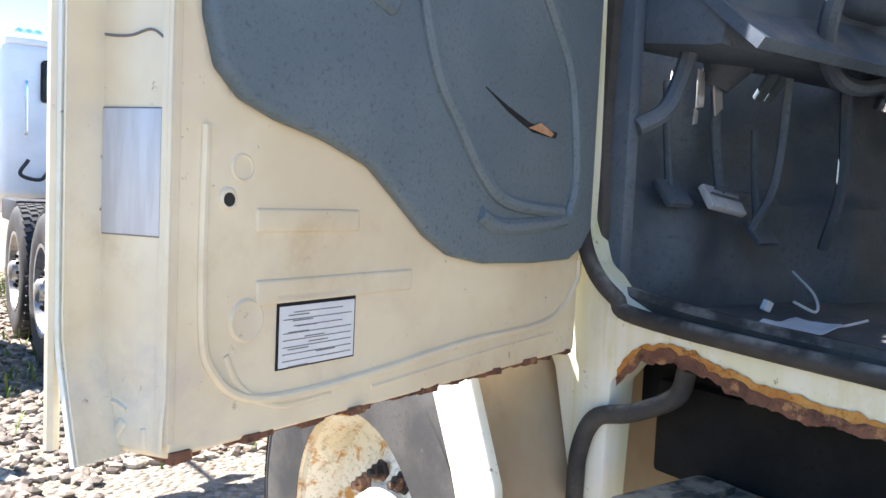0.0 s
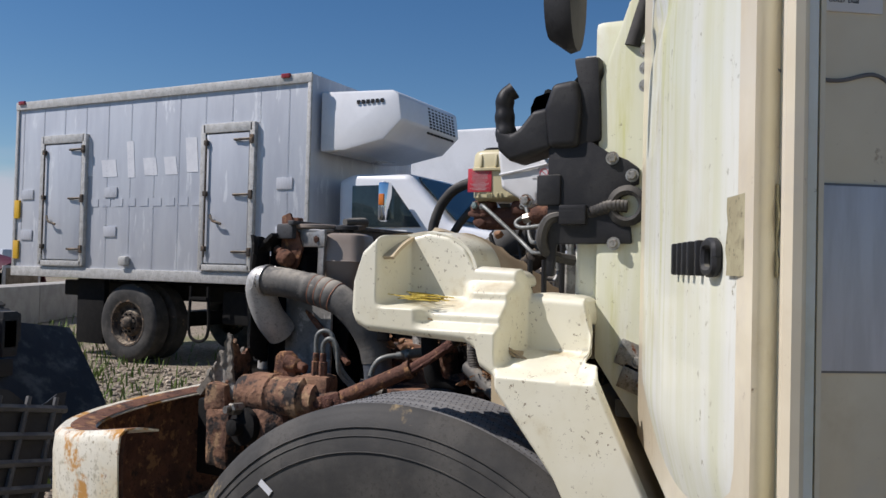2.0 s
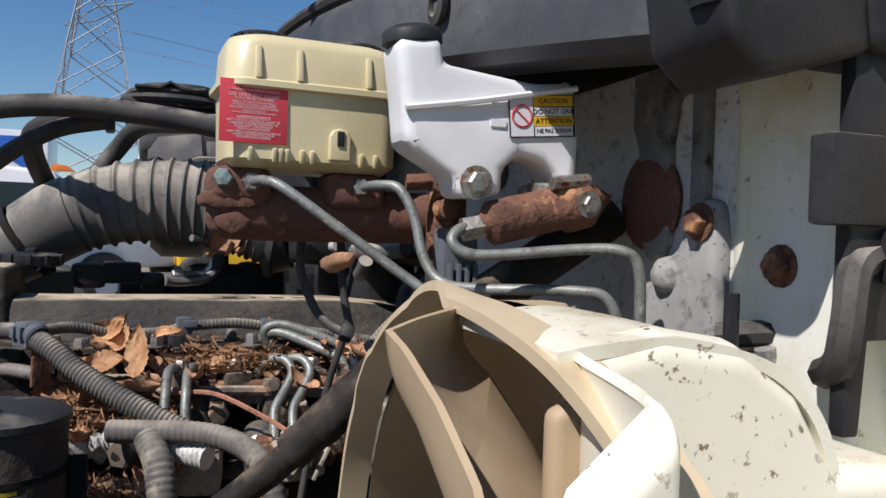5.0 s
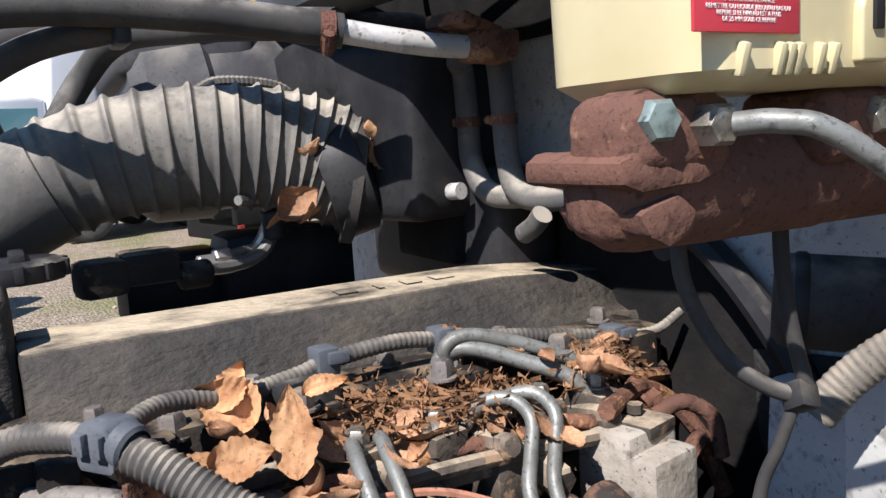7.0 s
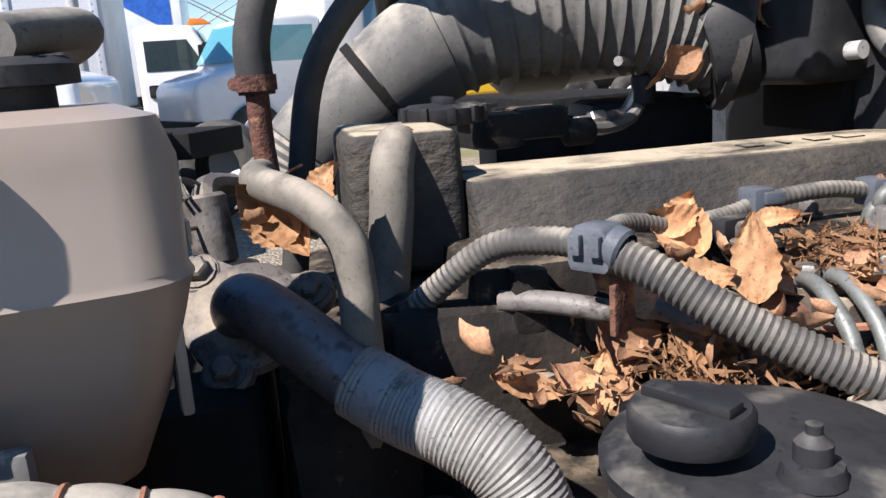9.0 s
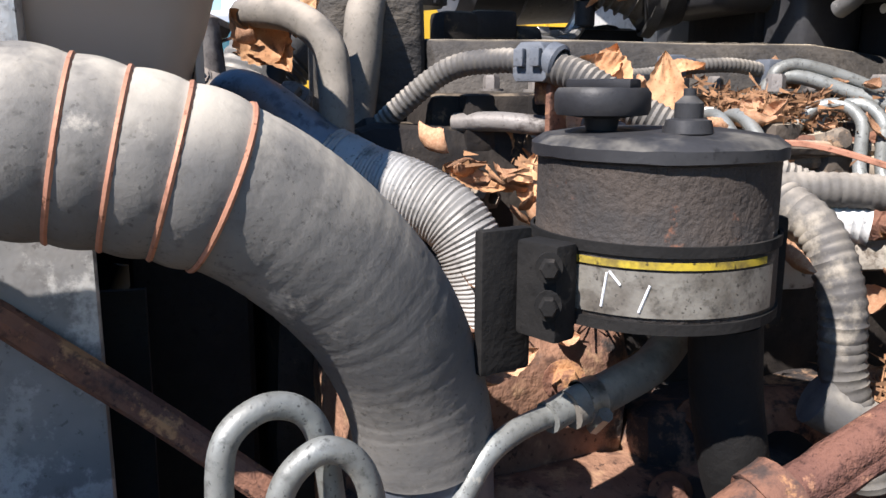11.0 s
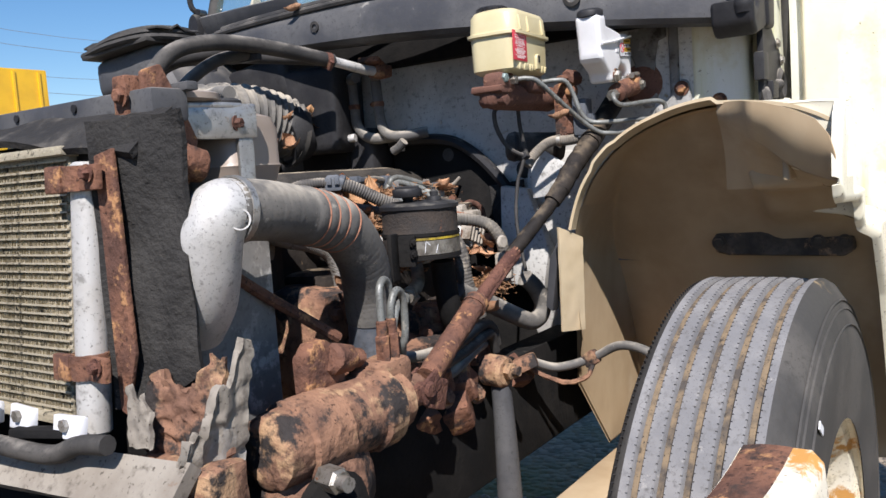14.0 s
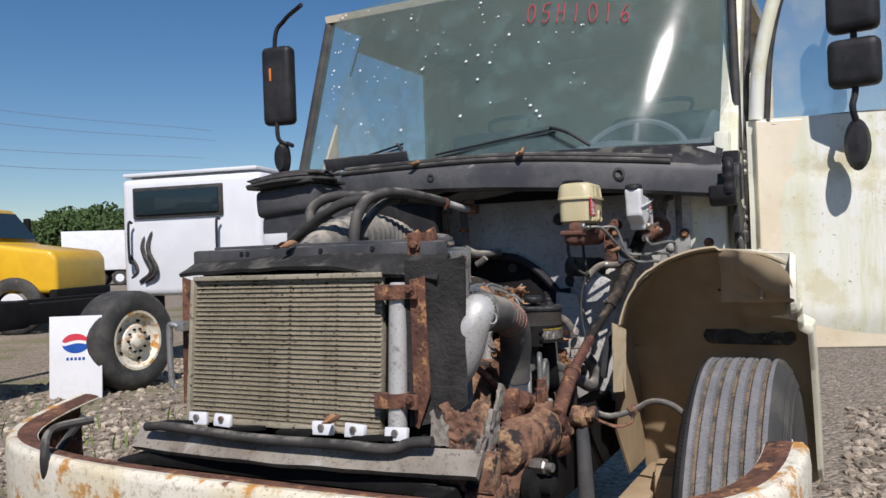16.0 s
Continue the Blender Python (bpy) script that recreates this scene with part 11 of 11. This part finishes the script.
part("loose_flake", torn(lambda u, v: Vector((-0.390 - 0.040 * u, 0.905 - 0.008 * v, 0.985 + (0.07 - 0.02 * u + 0.008 * math.sin(u * 12)) * v)), 16, 16, 0.006, 0.004, 0.014), "beam", jag, "curled pale rust flake")
bm = B()
box(bm, (-0.46, 0.88, 0.93), (0.15, 0.07, 0.08), (0, 0, 5), 0.012)
box(bm, (-0.49, 0.86, 0.82), (0.10, 0.08, 0.16), (0, 0, 0), 0.014)
cut_more(bm, 2)
rough_up(bm, 0.006, 0.03)
part("rusted_body", bm, "rust_pale", jag)
bm = B()
cyl(bm, (-0.49, 0.905, 0.91), (-0.49, 0.925, 0.91), 0.014, n=6, bev=0.003)
tube(bm, [(-0.46, 0.93, 0.80), (-0.465, 0.935, 0.84), (-0.45, 0.925, 0.88)], 0.010, 8)
part("bracket_nut", bm, "deep", jag)
damper = thing("shock_absorber", "dark upright shock absorber with a rusty top eye", "shock absorber")
bm = B()
tube(bm, [(-0.500, 0.192, 0.885), (-0.505, 0.195, 0.80), (-0.51, 0.20, 0.60), (-0.51, 0.20, 0.45)], (0.019, 0.030), 14)
part("tube", bm, "cowl", damper)
bm = B()
cyl(bm, (-0.47, 0.195, 0.915), (-0.52, 0.20, 0.915), 0.030, n=20, bev=0.006)
cyl(bm, (-0.52, 0.20, 0.917), (-0.535, 0.202, 0.918), 0.016, n=6, bev=0.002)
cyl(bm, (-0.535, 0.202, 0.918), (-0.548, 0.203, 0.919), 0.009, n=10)
rough_up(bm, 0.0015, 0.01)
part("top_eye", bm, "rust_pale", damper)
bm = B()
for p in ((-0.45, 0.27, 0.905), (-0.44, 0.33, 0.93), (-0.46, 0.30, 0.86), (-0.42, 0.12, 0.90), (-0.45, 0.05, 0.87), (-0.44, 0.38, 0.87)):
    box(bm, p, (0.06, 0.07, 0.06), (20, 30, 10 + 400 * p[1]), 0.012)
cut_more(bm, 1)
rough_up(bm, 0.010, 0.03)
hanger = thing("spring_hanger", "rust-scaled spring hanger below the steering shaft", "bracket")
pieces("hanger_piece", bm, "rust", hanger)
bm = B()
for p in ((-0.475, 0.275, 0.905), (-0.47, 0.30, 0.87), (-0.475, 0.24, 0.88), (-0.475, 0.34, 0.90)):
    bolt(bm, p, (-1, 0.2, 0.2), 0.013, 0.014)
single("hanger_bolt", bm, "rust_pale", "rusty hexagon bolts on the spring hanger", "bolt")

# hoses low on the left side of the engine
hose("oil_return_hose", [(-0.40, 0.16, 1.06), (-0.43, 0.09, 1.02), (-0.455, 0.03, 0.985), (-0.465, -0.01, 0.968), (-0.47, -0.04, 0.975), (-0.472, -0.05, 1.0), (-0.465, -0.035, 1.035), (-0.455, -0.01, 1.06)], 0.0185, "bellows", "U-shaped dusty black hose")
hose("fuel_hose", [(-0.35, 0.16, 1.19), (-0.38, 0.15, 1.17), (-0.40, 0.145, 1.13), (-0.405, 0.14, 1.07), (-0.42, 0.12, 1.0)], 0.016, "conduit", "grey corrugated hose beside the canister", shape=ribs(0.007, 0.08), step=0.0022)
hose("fuel_hose", [(-0.33, 0.20, 1.195), (-0.37, 0.10, 1.195), (-0.41, 0.055, 1.18), (-0.43, 0.04, 1.15), (-0.435, 0.035, 1.12)], 0.013, "conduit", "grey corrugated hose with a plug", shape=ribs(0.007, 0.08), step=0.0022)
bm = B()
box(bm, (-0.435, 0.035, 1.105), (0.035, 0.035, 0.03), (0, 0, 20), 0.005)
box(bm, (-0.437, 0.035, 1.082), (0.026, 0.026, 0.03), (0, 0, 20), 0.004)
cyl(bm, (-0.452, 0.076, 1.145), (-0.46, 0.078, 1.145), 0.014, n=14, bev=0.003)
single("harness_plug", bm, "pump_dust", "pale grey harness plug", "connector")
for i, pts in enumerate(([(-0.48, 0.34, 0.975), (-0.475, 0.26, 0.99), (-0.47, 0.19, 1.0), (-0.465, 0.15, 0.985), (-0.46, 0.13, 0.95)], [(-0.47, 0.36, 0.955), (-0.475, 0.27, 0.965), (-0.475, 0.20, 0.98), (-0.47, 0.165, 0.975), (-0.465, 0.145, 0.94)], [(-0.46, 0.40, 0.95), (-0.47, 0.32, 0.935), (-0.475, 0.24, 0.96), (-0.46, 0.18, 0.96)], [(-0.44, 0.45, 1.0), (-0.455, 0.40, 0.985), (-0.47, 0.36, 0.985)])):
    hose("steering_hose", pts, 0.0095, "rubber" if i < 2 else "bellows", "dark hose running behind the steering shaft")
hose("brake_hose", [(-0.50, 0.06, 0.90), (-0.54, 0.03, 0.885), (-0.60, 0.0, 0.90), (-0.66, 0.0, 0.93), (-0.72, 0.01, 0.925), (-0.76, 0.01, 0.89), (-0.78, 0.01, 0.83)], 0.009, "bellows", "grey brake hose reaching to the wheel")
bm = B()
tube(bm, [(-0.47, 0.08, 0.905), (-0.52, 0.05, 0.87), (-0.56, 0.03, 0.855), (-0.60, 0.02, 0.87), (-0.605, 0.0, 0.90)], 0.005, 6)
box(bm, (-0.49, 0.075, 0.90), (0.05, 0.05, 0.03), (10, 20, 30), 0.008)
box(bm, (-0.60, 0.0, 0.90), (0.03, 0.025, 0.03), (0, 30, 0), 0.006)
rough_up(bm, 0.002, 0.01)
single("brake_line_bracket", bm, "rust_pale", "rusty bracket with a thin brake line", "bracket")
bm = B()
prism(bm, [(-0.50, 1.0), (-0.515, 1.10), (-0.54, 1.15), (-0.545, 1.14), (-0.53, 1.08), (-0.515, 0.99)], at(0, -0.01, 0) @ PY, 0.03, 0.003)
single("harness_guide", bm, "cowl", "grey plastic cable guide beside the fender liner", "cable guide")
bm = B()
prism(bm, [(-0.29, 1.02), (-0.30, 1.25), (-0.37, 1.24), (-0.42, 1.10), (-0.40, 1.0)], at(0, -0.20, 0) @ PY, 0.03, 0.006)
single("frame_gusset", bm, "fw", "pale painted gusset between frame and firewall", "bracket")

# ---- wiring looms over the engine ----
loom = thing("wiring_loom", "dusty corrugated wiring loom clipped along the engine", "wiring loom")
for pts, r in (([(-0.115, 0.415, 1.215), (-0.135, 0.39, 1.245), (-0.16, 0.35, 1.28), (-0.19, 0.315, 1.287), (-0.21, 0.297, 1.285)], 0.0105), ([(-0.205, 0.288, 1.286), (-0.165, 0.25, 1.288), (-0.14, 0.19, 1.276), (-0.125, 0.14, 1.277), (-0.121, 0.11, 1.283), (-0.118, 0.05, 1.287), (-0.117, 0.0, 1.281), (-0.125, -0.09, 1.270), (-0.139, -0.18, 1.256)], 0.0075), ([(-0.222, 0.287, 1.283), (-0.245, 0.265, 1.272), (-0.275, 0.23, 1.247), (-0.305, 0.185, 1.222), (-0.33, 0.14, 1.20), (-0.35, 0.09, 1.18)], 0.0135), ([(-0.139, -0.18, 1.256), (-0.15, -0.22, 1.258), (-0.16, -0.245, 1.275)], 0.005)):
    bm = B()
    tube(bm, pts, r, 12, 8, ribs(0.0052, 0.10), 0.0013)
    part("conduit", bm, "conduit", loom)
bm = B()
JM = Matrix.Translation((-0.214, 0.291, 1.286)) @ pose(0, 0, 0, 0, 0, 35)
prism(bm, [(-0.016, -0.013), (-0.013, -0.016), (0.014, -0.016), (0.016, -0.010), (0.016, 0.008), (0.010, 0.015), (-0.010, 0.015), (-0.016, 0.008)], JM @ at(0, 0.013, 0) @ PY, 0.026, 0.003, 2)
block = part("junction_block", bm, "clip_grey", loom, "blue-grey plastic loom junction clip")
for x, z in ((-0.008, 0.003), (0.007, 0.003)):
    bm = B()
    box(bm, (x, 0.0155, z), (0.009, 0.006, 0.014), bev=0.0015, m=JM)
    part("latch", bm, "clip_grey", block)
bm = B()
lathe(bm, [(0.0125, -0.004), (0.0150, -0.003), (0.0150, 0.006), (0.0125, 0.008)], JM @ Vector((-0.014, 0, 0)), JM @ Vector((-0.05, 0, -0.012)), 18, caps=False)
part("collar", bm, "clip_grey", block)
for p in ((-0.121, 0.115, 1.284), (-0.117, 0.003, 1.281), (-0.139, -0.175, 1.257)):
    bm = B()
    box(bm, p, (0.024, 0.020, 0.024), (0, 0, 5), 0.004)
    box(bm, (p[0] - 0.012, p[1] - 0.008, p[2] + 0.004), (0.008, 0.018, 0.010), bev=0.002)
    part("loom_clip", bm, "clip_grey", loom)
bm = B()
box(bm, (-0.13, 0.145, 1.268), (0.03, 0.045, 0.020), (0, 0, 20), 0.004)
box(bm, (-0.145, 0.125, 1.258), (0.02, 0.020, 0.035), (0, 0, 10), 0.003)
box(bm, (-0.120, 0.408, 1.222), (0.03, 0.030, 0.028), (0, 25, 30), 0.004)
pieces("plug", bm, "black", loom)
bm = B()
prism(bm, [(-0.012, 0.0), (-0.010, 0.046), (0.010, 0.046), (0.012, 0.010), (0.018, 0.0)], Matrix.Translation((-0.219, 0.279, 1.226)) @ pose(0, 0, 0, 0, 0, -60) @ PY, 0.005, 0.001)
prism(bm, [(-0.012, 0.0), (-0.012, 0.018), (0.012, 0.018), (0.012, 0.0)], Matrix.Translation((-0.213, 0.283, 1.252)) @ pose(0, 0, 0, 0, 0, 30) @ PY, 0.004, 0.001)
cut_more(bm, 1)
rough_up(bm, 0.001, 0.01)
single("loom_bracket", bm, "rust", "small folded rusty loom bracket", "bracket")
hose("dipstick_rod", [(-0.215, 0.25, 1.238), (-0.245, 0.215, 1.227), (-0.275, 0.175, 1.213), (-0.29, 0.15, 1.20)], 0.0078, "grime", "grey metal rod end among the leaves", "rod")
hose("sensor_stub", [(-0.145, 0.34, 1.235), (-0.17, 0.31, 1.237), (-0.20, 0.275, 1.234)], 0.0085, "grime", "metal sensor stub with a hexagon nut", "sensor")
bm = B()
lathe(bm, [(0.005, 0), (0.011, 0), (0.011, 0.02), (0.007, 0.021), (0.007, 0.010), (0.0, 0.010)], (-0.155, 0.322, 1.172), (-0.20, 0.30, 1.172), 6, caps=False)
single("hex_plug", bm, "iron", "dirty hexagon plug in the block", "bolt")
bm = B()
box(bm, (-0.22, 0.24, 1.155), (0.06, 0.05, 0.025), (0, 0, 20), 0.006)
box(bm, (-0.25, 0.21, 1.165), (0.04, 0.025, 0.02), (0, 0, 20), 0.004)
tube(bm, [(-0.28, 0.20, 1.175), (-0.32, 0.16, 1.178), (-0.37, 0.10, 1.17)], 0.014, 10, 8, ribs(0.006, 0.1), 0.002)
single("fuel_connector", bm, "alu_pale", "pale plug and corrugated sleeve beside the canister", "connector")
bm = B()
tube(bm, [(-0.24, 0.14, 1.215), (-0.28, 0.09, 1.222), (-0.33, 0.04, 1.205), (-0.38, 0.0, 1.185)], 0.0028, 5)
single("thin_wire", bm, "copper", "thin pale wire lying across the pump", "wire")

# ---- dead leaves ----
def leaf_mesh(seed):
    """A dried leaf: pointed, ragged, folded along its midrib and rolled."""
    rg = random.Random(seed)
    b = B()
    roll, fold, twist, wide = rg.uniform(0.6, 2.6), rg.uniform(0.2, 0.9), rg.uniform(-1.0, 1.0), rg.uniform(0.22, 0.40)

    def f(u, v):
        s = (v - 0.5) * 2
        w = wide * math.sin(math.pi * min(1, u) ** 0.8) ** 0.8 * (1 + 0.16 * noise.noise((u * 9, s, seed)) + 0.05 * math.sin(u * 40))
        a = s * fold * 1.6
        y, z = w * math.sin(a) / (fold * 1.6), w * (1 - math.cos(a)) / (fold * 1.6) * 1.4 + 0.02 * abs(math.sin(u * 22 + 2 * abs(s))) * abs(s)
        z += 0.05 * noise.noise((u * 4, s * 3, seed + 9))
        y, z = y * math.cos(twist * u) - z * math.sin(twist * u), y * math.sin(twist * u) + z * math.cos(twist * u)
        r = roll * (u - 0.5)
        return Vector((math.sin(r) / roll + 0.5 - z * math.sin(r), y, (1 - math.cos(r)) / roll + z * math.cos(r)))

    sheet(b, f, 14, 8)
    return finish("leaf", b, "leaf", 75)


def broad_leaf(seed, length, width, curl):
    """A large dried leaf with a raised midrib, side veins, a wavy ragged edge and a curl."""
    b = B()

    def f(u, v):
        t = (v - 0.5) * 2
        w = 0.5 * width * max(0.0, math.sin(math.pi * u ** 0.75)) ** 0.85 * (1 + 0.12 * noise.noise((u * 11, t * 2, seed)) + 0.05 * math.sin(u * 55) * abs(t))
        vein = 0.012 * length * (0.5 + 0.5 * math.cos(2 * math.pi * (u * 8 - abs(t) * 1.6))) ** 3 * (1 - abs(t))
        lift = curl * 0.35 * width * abs(t) ** 1.7 + 0.05 * length * noise.noise((u * 3.5, t * 2.5, seed + 4)) + 0.10 * curl * length * math.sin(math.pi * u * 1.3 + seed)
        return Vector(((u - 0.5) * length, t * w, lift - vein - 0.008 * length * math.exp(-(t * 9) ** 2)))

    sheet(b, f, 34, 18)
    return finish("dead_leaf", b, "leaf_tan", 80)


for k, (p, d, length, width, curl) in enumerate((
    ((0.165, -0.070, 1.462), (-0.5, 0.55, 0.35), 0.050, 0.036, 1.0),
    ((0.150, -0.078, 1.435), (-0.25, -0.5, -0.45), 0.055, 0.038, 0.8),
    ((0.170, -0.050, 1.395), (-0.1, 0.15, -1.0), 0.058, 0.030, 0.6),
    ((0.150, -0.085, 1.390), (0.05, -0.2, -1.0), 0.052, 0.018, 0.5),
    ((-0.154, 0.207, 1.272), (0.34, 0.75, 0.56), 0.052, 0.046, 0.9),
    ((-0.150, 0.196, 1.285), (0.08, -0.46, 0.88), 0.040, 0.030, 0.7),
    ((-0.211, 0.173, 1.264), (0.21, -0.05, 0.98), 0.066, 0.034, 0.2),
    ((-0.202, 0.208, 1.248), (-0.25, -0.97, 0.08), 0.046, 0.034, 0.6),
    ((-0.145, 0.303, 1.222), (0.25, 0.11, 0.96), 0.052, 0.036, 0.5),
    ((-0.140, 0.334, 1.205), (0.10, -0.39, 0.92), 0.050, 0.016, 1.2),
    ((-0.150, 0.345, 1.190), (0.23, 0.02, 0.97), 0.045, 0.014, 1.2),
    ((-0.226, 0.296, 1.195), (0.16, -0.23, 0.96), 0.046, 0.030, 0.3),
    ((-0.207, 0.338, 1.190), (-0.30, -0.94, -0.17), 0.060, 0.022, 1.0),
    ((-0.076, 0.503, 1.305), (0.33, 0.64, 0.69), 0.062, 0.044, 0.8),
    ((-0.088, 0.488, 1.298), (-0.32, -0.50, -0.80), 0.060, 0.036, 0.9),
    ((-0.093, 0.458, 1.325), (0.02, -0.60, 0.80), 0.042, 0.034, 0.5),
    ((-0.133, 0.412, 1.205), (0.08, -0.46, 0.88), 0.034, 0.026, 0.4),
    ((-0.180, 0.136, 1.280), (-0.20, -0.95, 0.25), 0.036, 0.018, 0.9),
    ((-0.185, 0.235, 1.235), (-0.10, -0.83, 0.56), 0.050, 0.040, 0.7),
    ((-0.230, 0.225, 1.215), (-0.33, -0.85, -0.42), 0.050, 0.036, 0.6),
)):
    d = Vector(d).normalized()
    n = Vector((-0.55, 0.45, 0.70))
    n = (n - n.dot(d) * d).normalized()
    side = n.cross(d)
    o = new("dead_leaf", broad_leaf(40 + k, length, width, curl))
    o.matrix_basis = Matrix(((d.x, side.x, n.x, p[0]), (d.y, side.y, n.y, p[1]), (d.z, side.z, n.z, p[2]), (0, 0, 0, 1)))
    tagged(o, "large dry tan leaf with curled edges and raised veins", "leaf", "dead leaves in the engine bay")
leaves = [leaf_mesh(s) for s in range(10)]
rnd = random.Random(15)
spots_l = [(-0.165, 0.185, 1.248, 0.06, 3), (-0.21, 0.16, 1.235, 0.06, 3), (-0.235, 0.215, 1.19, 0.06, 4), (-0.165, -0.135, 1.255, 0.06, 3), (-0.15, 0.02, 1.258, 0.06, 3), (-0.18, -0.09, 1.245, 0.06, 4), (-0.23, 0.20, 1.22, 0.06, 2), (-0.20, 0.10, 1.235, 0.06, 3), (-0.05, 0.50, 1.30, 0.06, 2), (-0.20, 0.36, 1.20, 0.07, 3), (-0.23, 0.31, 1.19, 0.07, 4), (-0.25, 0.26, 1.15, 0.07, 4), (0.19, -0.02, 1.44, 0.08, 4), (0.17, 0.03, 1.37, 0.08, 3), (-0.36, 0.20, 1.17, 0.06, 4), (-0.38, 0.40, 1.09, 0.06, 5), (-0.40, 0.08, 1.12, 0.06, 6), (-0.40, 0.02, 1.06, 0.06, 5), (-0.30, 0.33, 1.11, 0.06, 4), (-0.42, 0.13, 1.01, 0.05, 4), (-0.22, 0.02, 1.22, 0.05, 3)]
for x, y, z, s, count in spots_l:
    for _ in range(int(count * 1.5)):
        o = new("dead_leaf", rnd.choice(leaves))
        k = s * rnd.choice((0.45, 0.6, 0.75, 0.95))
        o.matrix_basis = Matrix.Translation((x + rnd.gauss(0, 0.018), y + rnd.gauss(0, 0.022), z + rnd.gauss(0, 0.008))) @ Euler((rnd.uniform(-1.2, 1.2), rnd.uniform(-0.9, 0.5), rnd.uniform(0, 6.28))).to_matrix().to_4x4() @ Matrix.Diagonal((k, k, k, 1))
        tagged(o, "curled dry brown leaf caught in the engine bay", "leaf", "dead leaves in the engine bay")
for p, a in (((0.094, -0.005, 1.705), 40), ((-0.265, -0.04, 1.712), 100), ((0.05, 0.79, 1.435), 20), ((0.02, 0.80, 1.432), 70), ((-0.59, 0.0, 1.385), 30), ((-0.2, 0.95, 1.04), 60)):
    o = new("dead_leaf", rnd.choice(leaves))
    o.matrix_basis = Matrix.Translation(p) @ pose(0, 0, 0, 20, 10, a) @ Matrix.Diagonal((0.055, 0.055, 0.055, 1))
    tagged(o, "dry brown leaf lying on the cowl or beam", "leaf", "dead leaves in the engine bay")
lv, lf = [], []
for _ in range(3600):
    cx, cy, cz, sp = rnd.choice(((-0.165, 0.045, 1.243, 0.022), (-0.17, 0.01, 1.24, 0.022), (-0.165, -0.12, 1.245, 0.018), (-0.16, 0.09, 1.245, 0.022), (-0.24, 0.22, 1.20, 0.04), (-0.30, 0.25, 1.12, 0.025), (-0.40, 0.06, 1.05, 0.022)))
    p = Vector((rnd.gauss(cx, sp), rnd.gauss(cy, sp * 1.3), cz + rnd.gauss(0, 0.008)))
    d = Vector((rnd.gauss(0, 1), rnd.gauss(0, 1), rnd.gauss(0, 0.4))).normalized() * rnd.uniform(0.003, 0.012)
    w = d.cross(Vector((0, 0, 1))).normalized() * 0.0006
    k = len(lv)
    lv += [p - d - w, p - d + w, p + d + w + Vector((0, 0, 0.004)), p + d - w]
    lf.append((k, k + 1, k + 2, k + 3))
me = bpy.data.meshes.new("leaf_litter")
me.from_pydata([v[:] for v in lv], [], lf)
me.materials.append(M["litter"])
tagged(new("leaf_litter", me), "matted dry stalks and leaf litter on the engine", "litter", kind="stuff")
